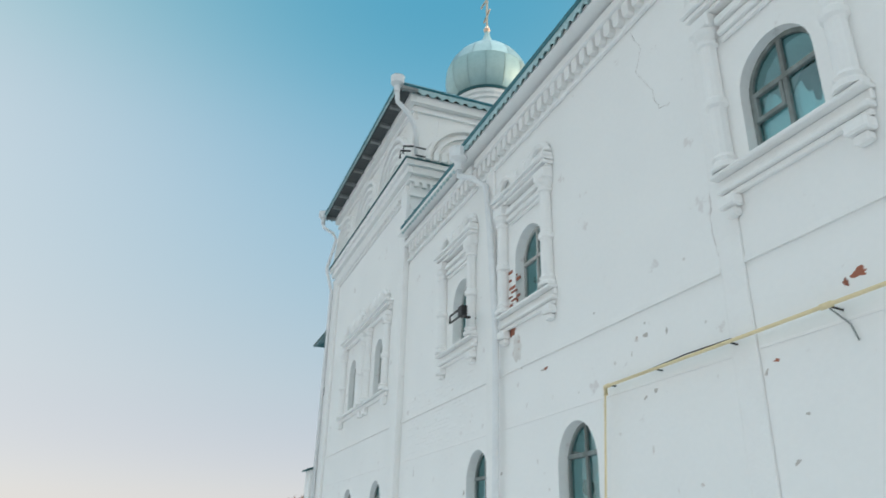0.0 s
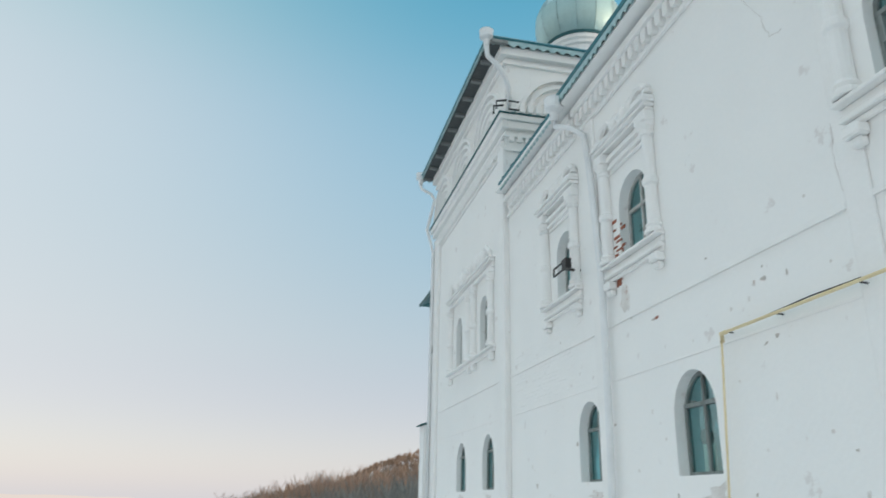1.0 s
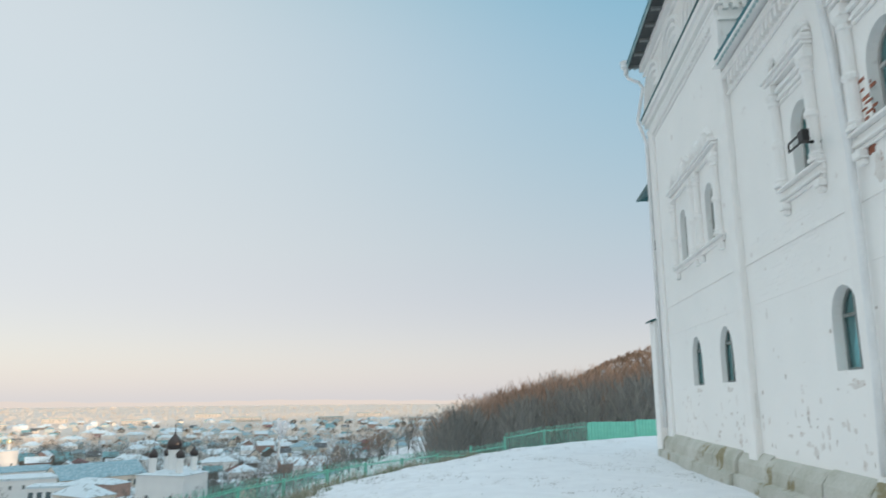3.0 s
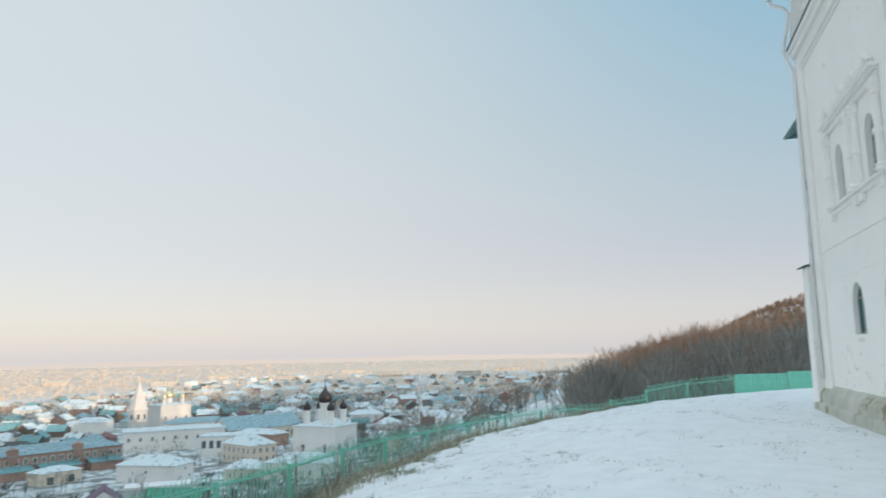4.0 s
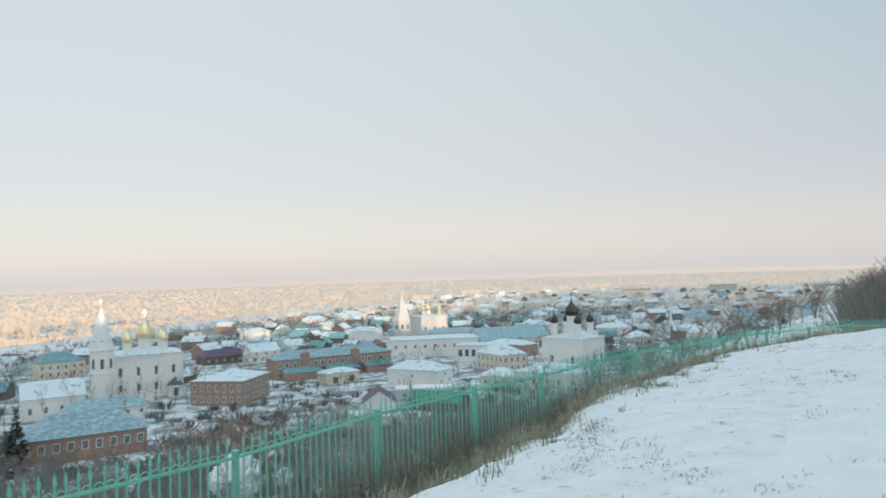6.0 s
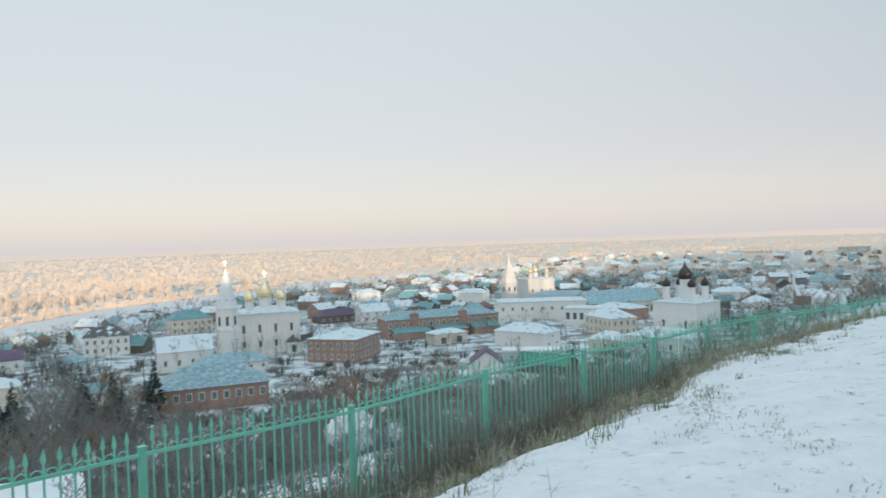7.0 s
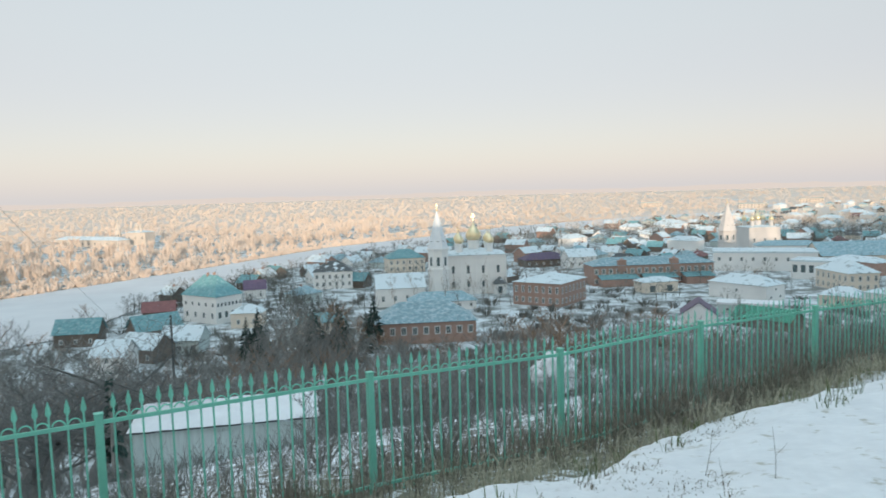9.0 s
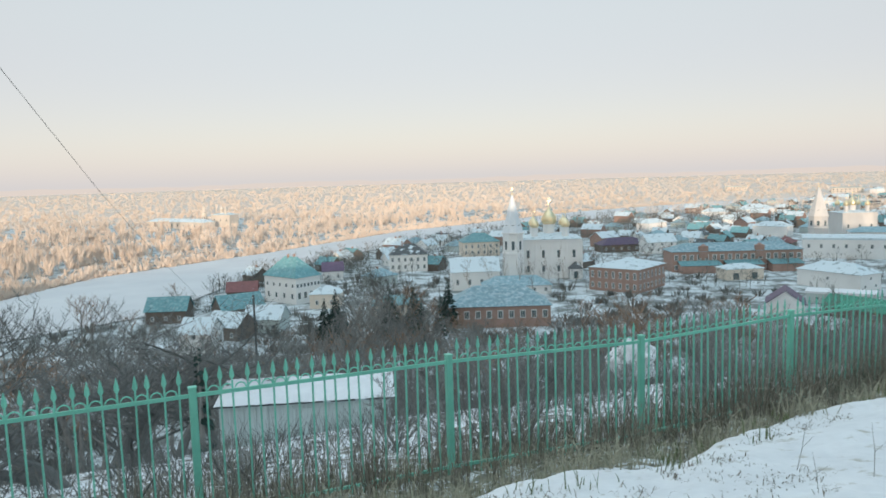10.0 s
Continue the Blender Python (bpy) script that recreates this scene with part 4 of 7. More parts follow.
fx, fy = MX - MO - 0.05, CORNER - MF - 0.02
downpipe([(fx, fy, 14.15), (fx + 0.05, fy + 0.06, 13.85), (MX - 0.25, CORNER - 0.22, 13.55), (MX - 0.02, CORNER - 0.13, 13.25), (MX + 0.05, CORNER - 0.12, 13.0), (MX + 0.10, CORNER - 0.12, 12.35)], 0.075, (fx, fy, 14.62))
downpipe([(fx, FAR + 0.45, 14.1), (fx + 0.05, FAR + 0.45 - 0.08, 13.9), (MX - 0.25, FAR + 0.1, 13.6), (MX - 0.13, FAR - 0.06, 13.3), (MX - 0.40, FAR - 0.06, 12.0), (MX - 0.16, FAR - 0.15, 11.1), (MX - 0.18, FAR - 0.2, 1.0)], 0.06, (fx, FAR + 0.45, 14.6))
downpipe([(WX - OV - 0.06, SPLIT + 0.06, 9.45), (WX - OV - 0.05, SPLIT + 0.05, 9.3), (WX - 0.28, SPLIT - 0.3, 9.1), (WX - 0.13, 11.45, 8.8), (WX - 0.13, 11.27, 7.8), (WX - 0.13, 11.02, 5.7), (WX - 0.13, 11.04, 3.8), (WX - 0.13, 11.08, 2.4), (WX - 0.13, 11.2, 0.9)], 0.06,
         (WX - OV - 0.06, SPLIT + 0.06, 9.92))
for z in (12.4, 12.15):
    bm = bmesh.new()
    tube(bm, [(MX - 0.02, CORNER - 0.36, z), (MX + 0.28, CORNER - 0.36, z)], 0.025, 4)
    church_part("pipe_bracket", bm, BLACK_METAL)
for y in (16.55, 16.28):
    bm = bmesh.new()
    tube(bm, [(MX - 0.36, y, 12.12), (MX - 0.36, y, 12.36), (MX - 0.10, y - 0.1, 12.36)], 0.03, 5)
    church_part("pipe_bracket", bm, BLACK_METAL)

# the yellow gas pipe on the wall
GX = WX - 0.13
gas = thing("gas_pipe", GX, 8.0, 4.15, 0, "thin yellow gas pipe fixed along a white wall", "pipe")
GT = Matrix.Translation((-GX, -8.0, -4.15))


def gas_part(name, pts, r, material=GAS_YELLOW, n=8):
    bm = bmesh.new()
    tube(bm, pts, r, n)
    bm.transform(GT)
    return part(name, bm, material, gas, smooth=True)


gas_part("run", [(GX, 7.75, 4.09), (GX, 5.5, 4.12), (GX, 3.7, 4.15), (GX, -8.0, 4.33)], 0.020)
gas_part("riser", [(GX, 7.75, 4.09), (GX + 0.01, 7.9, 2.8), (GX + 0.02, 8.02, 1.82)], 0.014)
gas_part("cross_pipe", [(GX + 0.02, 8.42, 1.85), (GX + 0.02, 8.02, 1.82), (GX + 0.02, 7.5, 1.80)], 0.014)
gas_part("valve", [(GX + 0.02, 8.30, 1.845), (GX + 0.02, 8.16, 1.835)], 0.035)
gas_part("cap", [(GX + 0.02, 8.36, 1.88), (GX + 0.02, 8.30, 1.90)], 0.035, BLACK_METAL)
gas_part("elbow", [(GX, 7.66, 4.092), (GX, 7.75, 4.09), (GX + 0.01, 7.76, 3.98)], 0.030)
for y in (7.7, 6.75, 5.5, 4.25, 2.6):
    gas_part("bracket", [(GX, y, 4.11), (WX, y, 4.10)], 0.011, BLACK_METAL, 5)
gas_part("tee", [(GX, 4.36, 4.138), (GX, 4.24, 4.14)], 0.03, GAS_YELLOW)
gas_part("cable", [(GX + 0.03, 4.30, 4.12), (WX - 0.03, 4.18, 3.95), (WX - 0.02, 4.14, 3.8)], 0.008, WINDOW_WOOD, 5)
gas_part("cable", [(GX + 0.04, 6.9, 4.13), (GX + 0.04, 6.2, 4.16), (GX + 0.04, 5.5, 4.155)], 0.008, BLACK_METAL, 4)

# floodlight on an arm by the window
lamp = thing("floodlight", 4.93, 11.88, 6.30, 0, "rusty square floodlight frame on a bracket beside a window", "lamp")
for name, b, m in (("arm", (0.05, 0.40, 0.30, 0.34, -0.03, 0.02), BLACK_METAL), ("bracket", (0.02, 0.06, 0.05, 0.34, -0.03, 0.02), BLACK_METAL), ("housing", (-0.06, 0.06, -0.06, 0.14, -0.10, 0.10), BLACK_METAL)):
    bm = bmesh.new()
    box(bm, *b, bevel=0.008)
    part(name, bm, m, lamp)
for b in ((-0.03, 0.0, 0.141, 0.66, 0.06, 0.085), (-0.03, 0.0, 0.141, 0.66, -0.085, -0.06), (-0.03, 0.0, 0.635, 0.66, -0.06, 0.06), (-0.03, 0.0, 0.141, 0.166, -0.06, 0.06)):
    bm = bmesh.new()
    box(bm, *b)
    part("frame_bar", bm, BLACK_METAL, lamp)
bm = bmesh.new()
box(bm, MX - 0.20, MX - 0.10, FAR - 0.2, FAR - 0.05, 7.1, 7.45, 0.01)
bm.transform(Matrix.Translation((-(MX - 0.1), -(FAR - 0.1), -7.1)))
box_lamp = part("junction_box", bm, BLACK_METAL)
box_lamp.matrix_basis = Matrix.Translation((MX - 0.1, FAR - 0.1, 7.1))
tagged(box_lamp, "small dark metal box fixed to the church corner", "box")

# bare bricks where the whitewash has come off
patches = [(WX, 10.70, 6.35, 0.30, 1.0, 0.75), (WX + 0.02, 10.55, 6.3, 0.25, 0.8, 0.3), (WX, 8.95, 1.74, 0.60, 0.14, 0.8)]
bm = bmesh.new()
box(bm, -0.006, 0.02, -0.115, 0.115, -0.03, 0.03, 0.006)
brick = part("brick", bm, BRICK_EXPOSED, church)
brick.matrix_basis = TO @ Matrix.Translation((WX, 10.6, 6.4))
rng = random.Random(9)
for x, u, z, du, dz, share_of in patches:
    for r in range(max(1, int(dz / 0.078))):
        for c in range(max(1, int(du / 0.25))):
            if rng.random() < share_of:
                share("brick", brick.data, church, TO @ pose(x - rng.uniform(0.0, 0.004), u - du / 2 + 0.25 * c + 0.125 * (r % 2) + rng.uniform(-0.01, 0.01), z - dz / 2 + 0.078 * r)
                      @ Matrix.Diagonal((1, rng.uniform(0.45, 1.0), rng.uniform(0.6, 1.0), 1)))
# brick courses that show through thin whitewash
bm = bmesh.new()
box(bm, -0.004, 0.02, -0.118, 0.118, -0.031, 0.031, 0.006)
course = part("brick", bm, WHITEWASH, church)
course.matrix_basis = TO @ Matrix.Translation((WX, 13.5, 4.6))
for r in range(17):
    for c in range(15):
        u, z = 12.3 + 0.26 * c + 0.13 * (r % 2), 4.15 + 0.078 * r
        if u < 16.3 and abs(z - 4.94) > 0.06 and rng.random() < 0.62 - 0.5 * abs((u - 14.4) / 2.4) ** 2:
            share("brick", course.data, church, TO @ pose(WX + rng.uniform(-0.003, 0.002), u, z) @ Matrix.Diagonal((1, rng.uniform(0.7, 1.0), rng.uniform(0.8, 1.0), 1)))
# flakes: ragged places where coats of whitewash have come away
FLAKE = mat("old_whitewash", (0.86, 0.83, 0.80), (0.70, 0.655, 0.615), 0.95, 5, 30, 0.4, wear=(0.50, 0.33, 0.27), wear_at=0.60, wear_scale=9, wear_soft=0.05)


def flake(u, z, w, h, material=None):
    bm = bmesh.new()
    seed, n, ring = rng.uniform(0, 99), 22, []
    for i in range(n):
        a = 6.28319 * i / n
        k = 1 + 0.75 * noise.noise(Vector((math.cos(a) * 1.6 + seed, math.sin(a) * 1.6, 0))) + rng.uniform(-0.14, 0.14)
        ring.append((w / 2 * k * math.cos(a), h / 2 * k * math.sin(a)))
    x = (MX if u > CORNER else WX)
    mid = bm.verts.new((x - 0.003, u, z))
    rim = [bm.verts.new((x - 0.003, u + p, z + q)) for p, q in ring]
    low = [bm.verts.new((x + 0.01, u + p, z + q)) for p, q in ring]
    for i in range(n):
        j = (i + 1) % n
        bm.faces.new((mid, rim[i], rim[j]))
        bm.faces.new((rim[i], low[i], low[j], rim[j]))
    bmesh.ops.recalc_face_normals(bm, faces=bm.faces)
    return church_part("flake", bm, material or FLAKE, "bare brick under lost plaster" if material else "patch of bared old plaster")


for k in range(110):
    u = rng.choice((6.0, 8.9, 13.6, 16.9, 17.4, 14.6, 19.5, 22.5, 11.8)) + rng.gauss(0, 0.55)
    z = 0.92 + abs(rng.gauss(0, 0.62))
    if z < 2.25 and not (abs(u - 11.1) < 0.22 or abs(u - CORNER) < 0.12):
        flake(u, z, 0.04 + 0.20 * rng.random() ** 2, 0.04 + 0.26 * rng.random() ** 2)
for k in range(34):
    u, z = rng.uniform(5.8, 16.2), rng.choice((4.72, 4.3, 3.6, 2.8, 5.3)) + rng.gauss(0, 0.2)
    if not (abs(u - 11.1) < 0.3 or abs(u - 8.73) < 0.75 and z < 4 or abs(u - 12.11) < 0.75 and z < 4):
        flake(u, z, rng.uniform(0.02, 0.09), rng.uniform(0.02, 0.08))
for u, z, w, h in ((16.72, 3.5, 0.10, 0.5), (16.80, 2.9, 0.16, 0.3), (16.66, 1.9, 0.13, 0.8), (8.35, 2.18, 0.5, 0.26), (11.95, 2.22, 0.6, 0.16), (18.4, 2.2, 0.5, 0.12), (21.3, 2.18, 0.5, 0.12), (10.45, 5.3, 0.3, 0.5)):
    flake(u, z, w, h)
for u, z, w, h in ((4.03, 4.37, 0.15, 0.08), (4.17, 4.33, 0.06, 0.07), (5.05, 3.84, 0.07, 0.03), (9.5, 4.72, 0.12, 0.05), (8.9, 1.72, 0.5, 0.07), (10.62, 5.62, 0.22, 0.16)):
    flake(u, z, w, h, BRICK_EXPOSED)
# dents and cracks in the plaster
bm = bmesh.new()
bmesh.ops.create_icosphere(bm, subdivisions=2, radius=1.0)
for v in bm.verts:
    v.co *= 1 + 0.7 * noise.noise(v.co * 1.6)
CHIPPED = mat("bare_plaster", (0.68, 0.63, 0.59), (0.50, 0.45, 0.41), 0.95, 6, 40, 0.3)
dent = part("chip", bm, CHIPPED, church)
dent.matrix_basis = TO @ (Matrix.Translation((WX, 7.0, 4.6)) @ Matrix.Diagonal((0.008, 0.05, 0.03, 1)))
for u, z, a, b in ((6.6, 4.55, 0.02, 0.06), (9.6, 4.72, 0.07, 0.025), (5.2, 3.75, 0.05, 0.02), (6.9, 3.9, 0.03, 0.05), (7.1, 3.85, 0.05, 0.02), (8.1, 5.2, 0.02, 0.03), (10.3, 4.9, 0.03, 0.02), (11.1, 3.3, 0.03, 0.05), (7.6, 2.2, 0.03, 0.03), (15.6, 3.7, 0.02, 0.10),
                   (4.8, 3.3, 0.03, 0.02), (7.0, 4.75, 0.02, 0.02), (5.0, 2.9, 0.02, 0.06), (6.0, 2.6, 0.03, 0.02), (12.7, 3.1, 0.05, 0.06), (14.9, 2.4, 0.05, 0.08), (16.3, 2.1, 0.05, 0.07), (14.0, 1.6, 0.08, 0.06), (17.0, 2.9, 0.12, 0.16), (19.6, 1.0, 0.05, 0.05), (22.4, 0.95, 0.06, 0.05)):
    share("chip", dent.data, church, TO @ (Matrix.Translation((MX if u > CORNER else WX, u, z)) @ pose(0, 0, 0, u * 300) @ Matrix.Diagonal((0.006, a * 0.75, b * 0.75, 1))))
rng = random.Random(3)
for k in range(84):
    u, z = (rng.uniform(3, 24), abs(rng.gauss(0, 0.9)) + 0.85) if k < 60 else (rng.gauss(8.8, 0.6), rng.gauss(1.9, 0.18))
    if z < 2.2:
        share("chip", dent.data, church, TO @ (Matrix.Translation((MX if u > CORNER else WX, u, z)) @ pose(0, 0, 0, u * 300) @ Matrix.Diagonal((0.006, rng.uniform(0.012, 0.06), rng.uniform(0.006, 0.025), 1))))
for pts in ([(6.72, 9.0), (6.55, 8.6), (6.68, 8.3), (6.40, 7.8), (6.30, 7.45), (6.05, 7.4)], [(5.62, 5.9), (5.66, 5.4), (5.58, 4.95)], [(5.60, 5.0), (5.50, 4.5), (5.52, 4.2)]):
    bm = bmesh.new()
    fine = []
    for (a, b), (c, d) in zip(pts, pts[1:]):
        fine += [(WX - 0.001, a + (c - a) * i / 5 + rng.gauss(0, 0.012), b + (d - b) * i / 5 + rng.gauss(0, 0.01)) for i in range(5)]
    tube(bm, fine, [rng.uniform(0.001, 0.006) for q in fine], 3)
    church_part("crack", bm, CHIPPED)

# things on the sill behind the lower window
board = thing("painted_board", WX + 0.32, 8.95, 2.47, 0, "yellow and brown wooden board leaning behind a window", "board")
bm = bmesh.new()
box(bm, -0.02, 0.02, -0.12, 0.13, 0.0, 0.40, 0.01)
part("panel", bm, YELLOW_WALL, board)
bm = bmesh.new()
lathe(bm, [(0.07, 0.40), (0.09, 0.46), (0.085, 0.54), (0.05, 0.60)], 10, 0.0, 0.04)
part("knob", bm, LOGS, board, smooth=True)

# the green fence: posts, two rails, spear-tipped pickets and small hoops
bm = bmesh.new()
lathe(bm, [(0.0135, 0.0), (0.0135, POST + 0.02), (0.010, POST + 0.04)], 4, 0, 0, True, 45)
PICKET = bpy.data.meshes.new("picket")
tip = POST + 0.035
ringa = [bm.verts.new((x * sx, 0.006 * sy, z)) for z, x in ((tip, 0.008), (tip + 0.04, 0.027), (tip + 0.085, 0.022), (tip + 0.165, 0.003)) for sx, sy in ((-1, 0), (0, -1), (1, 0), (0, 1))]
for k in range(3):
    for i in range(4):
        bm.faces.new((ringa[4 * k + i], ringa[4 * k + (i + 1) % 4], ringa[4 * k + 4 + (i + 1) % 4], ringa[4 * k + 4 + i]))
bm.faces.new(ringa[12:])
bm.to_mesh(PICKET)
bm.free()
PICKET.materials.append(FENCE_GREEN)
HOOP = bpy.data.meshes.new("hoop")
bm = bmesh.new()
tube(bm, [(0.058 * math.cos(math.pi * i / 8), 0, 0.062 * math.sin(math.pi * i / 8)) for i in range(9)], 0.008, 4)
bm.to_mesh(HOOP)
bm.free()
HOOP.materials.append(FENCE_GREEN)
N_PICKET = 20
# panels that stand lower than the line of the posts: (drop at the start, drop at the end)
STEPS = {15: (0.06, 0.36), 16: (0.22, 0.42), 18: (0.0, 0.12)}
for k in range(len(FENCE) - 1):
    (ax, ay, az), (bx, by, bz) = FENCE[k], FENCE[k + 1]
    head = math.degrees(math.atan2(by - ay, bx - ax))
    L, (down, down_end) = math.hypot(bx - ax, by - ay), STEPS.get(k, (0.0, 0.0))
    up = bz - down_end - (az - down)
    solid = k >= 19
    f = thing("fence_panel", ax, ay, az - POST, head, "solid green sheet fence panel standing in snow" if solid else "green metal fence panel with spear-tipped pickets and hoops", "fence", "fence panels")
    bm = bmesh.new()
    box(bm, -0.04, 0.04, -0.04, 0.04, -0.5, POST, 0.006)
    box(bm, -0.045, 0.045, -0.045, 0.045, POST, POST + 0.012)
    part("post", bm, FENCE_GREEN, f)
    if solid:
        bm = bmesh.new()
        n = 30
        line = [(0.05 + (L - 0.1) * (i + o) / n, 0.015 if i % 2 else -0.015) for i in range(n) for o in (0.08, 0.92)]
        rows = [[bm.verts.new((u, v + d, z)) for u, v in line] for d, z in ((-0.004, -0.1), (-0.004, POST + 0.05), (0.004, POST + 0.05), (0.004, -0.1))]
        for lo, hi in zip(rows, rows[1:] + rows[:1]):
            for i in range(len(line) - 1):
                bm.faces.new((lo[i], lo[i + 1], hi[i + 1], hi[i]))
        part("sheet", bm, FENCE_GREEN, f)
        continue
    for name, zz in (("top_rail", POST - 0.085 - down), ("bottom_rail", 0.12 - down)):
        bm = bmesh.new()
        a, b = Vector((0.04, 0, zz)), Vector((L - 0.04, 0, zz + up))
        for s in (-1, 1):
            q = [bm.verts.new(p + Vector((0, 0.014 * s, h))) for p, h in ((a, -0.02), (b, -0.02), (b, 0.02), (a, 0.02))]
            bm.faces.new(q if s < 0 else q[::-1])
            if s < 0:
                keep = q
        for i in range(4):
            bm.faces.new((keep[i], q[i], q[(i + 1) % 4], keep[(i + 1) % 4]))
        part(name, bm, FENCE_GREEN, f)
    rng = random.Random(k)
    step = L / (N_PICKET + 1)
    for i in range(1, N_PICKET + 1):
        s = i * step
        share("picket", PICKET, f, pose(s, 0.016, s / L * up - down, rng.uniform(-0.5, 0.5), rng.uniform(-0.6, 0.6), 0))
    if k < 13:
        for i in range(1, N_PICKET):
            s = (i + 0.5) * step
            share("hoop", HOOP, f, pose(s, 0.0, POST - 0.065 + s / L * up, 0, -math.degrees(math.atan2(up, L))))

# the town on the plain below
PANE = bpy.data.meshes.new("pane")
bm = bmesh.new()
box(bm, -0.5, 0.5, -0.02, 0.0, 0.0, 1.0)
bm.to_mesh(PANE)
bm.free()
PANE.materials.append(DARK_GLASS)
CASING = mat("white_casing", (0.74, 0.74, 0.72), (0.60, 0.60, 0.58), 0.8, 1, 8, 0.0)
bm = bmesh.new()
for b in ((-0.62, -0.42, -0.06, 0.0, -0.08, 1.1), (0.42, 0.62, -0.06, 0.0, -0.08, 1.1), (-0.42, 0.42, -0.06, 0.0, 0.97, 1.1), (-0.42, 0.42, -0.06, 0.0, -0.08, 0.03), (-0.04, 0.04, -0.05, 0.0, 0.03, 0.97)):
    box(bm, *b)
FRAME = bpy.data.meshes.new("window")
bm.to_mesh(FRAME)
bm.free()
FRAME.materials.append(CASING)


def window(parent, m, w, h, casing=True):
    s = m @ Matrix.Diagonal((w, 1, h, 1))
    if casing:
        f = share("window", FRAME, parent, s)
        share("pane", PANE, f, Matrix.Identity(4))
    else:
        share("window", PANE, parent, s)


def hip(bm, L, d, z, rise, over=0.5, inset=None):
    i = min(L, d) / 2 if inset is None else inset
    a = [(-over, -over, z), (L + over, -over, z), (L + over, d + over, z), (-over, d + over, z)]
    if L >= d:
        r = [(i, d / 2, z + rise), (L - i, d / 2, z + rise)]
        rings_ = [[a[0], a[1], r[1], r[0]], [a[1], a[2], r[1]], [a[2], a[3], r[0], r[1]], [a[3], a[0], r[0]]]
    else:
        r = [(L / 2, i, z + rise), (L / 2, d - i, z + rise)]
        rings_ = [[a[0], a[1], r[0]], [a[1], a[2], r[1], r[0]], [a[2], a[3], r[1]], [a[3], a[0], r[0], r[1]]]
    for q in rings_:
        keep = []
        for p in q:
            if not keep or (Vector(p) - Vector(keep[-1])).length > 0.01:
                keep.append(p)
        if len(keep) > 2:
            slab(bm, keep, 0.15)
    bmesh.ops.recalc_face_normals(bm, faces=bm.faces)


def gable(bm, L, d, z, rise, over=0.5):
    """Ridge along the length."""
    slab(bm, [(-over, -over, z - 0.2), (L + over, -over, z - 0.2), (L + over, d / 2, z + rise), (-over, d / 2, z + rise)], 0.15)
    slab(bm, [(L + over, d + over, z - 0.2), (-over, d + over, z - 0.2), (-over, d / 2, z + rise), (L + over, d / 2, z + rise)], 0.15)
    bmesh.ops.recalc_face_normals(bm, faces=bm.faces)


def ends(bm, L, d, z, rise):
    for x in (0.0, L):
        q = [bm.verts.new(p) for p in ((x, 0.0, z), (x, d, z), (x, d / 2, z + rise))]
        bm.faces.new(q)


def building(name, label, A, B, depth, h, rise, wall, roof, style="hip", rows=(), side_rows=(), chimneys=(), category="house", casing=True, z=TOWN, group=""):
    """A house with its front from A to B. rows: (count, sill height, width, height) of front windows; side_rows: of the right-hand end."""
    L = math.hypot(B[0] - A[0], B[1] - A[1])
    ob = thing(name, A[0], A[1], z, math.degrees(math.atan2(B[1] - A[1], B[0] - A[0])), label, category, group)
    bm = bmesh.new()
    box(bm, 0, L, 0, depth, -1.0, h)
    if style == "gable":
        ends(bm, L, depth, h, rise)
    part("wall", bm, wall, ob)
    bm = bmesh.new()
    if style == "hip":
        hip(bm, L, depth, h + 0.05, rise)
    elif style == "gable":
        gable(bm, L, depth, h + 0.05, rise)
    else:
        box(bm, -0.4, L + 0.4, -0.4, depth + 0.4, h, h + rise)
    part("roof", bm, roof, ob)
    for n, zs, w, hh in rows:
        for i in range(n):
            window(ob, pose((i + 0.5) * L / n, -0.005, zs), w, hh, casing)
    for n, zs, w, hh in side_rows:
        for i in range(n):
            window(ob, pose(L + 0.005, (i + 0.5) * depth / n, zs, 0, 0, 90), w, hh, casing)
    for x, y, t in chimneys:
        bm = bmesh.new()
        box(bm, x - 0.35, x + 0.35, y - 0.35, y + 0.35, h, h + t, 0.03)
        part("chimney", bm, BRICK, ob)
    return ob


def onion(bm, x, y, z, r, n=14):
    """An onion dome of radius r whose foot is at z."""
    lathe(bm, [(r * 0.72, z), (r * 0.93, z + r * 0.25), (r, z + r * 0.6), (r * 0.9, z + r * 1.0), (r * 0.62, z + r * 1.4), (r * 0.3, z + r * 1.75), (r * 0.12, z + r * 2.1), (r * 0.03, z + r * 2.5)], n, x, y)


def dome_set(ob, x, y, z, drum_r, drum_h, dome_r, wall, skin, cross=True):
    bm = bmesh.new()
    lathe(bm, [(drum_r, z), (drum_r, z + drum_h), (drum_r * 1.12, z + drum_h), (drum_r * 1.12, z + drum_h + 0.25)], 14, x, y)
    d = part("drum", bm, wall, ob)
    bm = bmesh.new()
    onion(bm, x, y, z + drum_h + 0.25, dome_r)
    part("dome", bm, skin, d, smooth=True)
    if cross:
        zz = z + drum_h + 0.25 + dome_r * 2.5
        bm = bmesh.new()
        box(bm, x - 0.09, x + 0.09, y - 0.09, y + 0.09, zz - 0.2, zz + dome_r * 0.9)
        box(bm, x - dome_r * 0.28, x + dome_r * 0.28, y - 0.07, y + 0.07, zz + dome_r * 0.5, zz + dome_r * 0.5 + 0.18)
        part("cross", bm, skin, d)


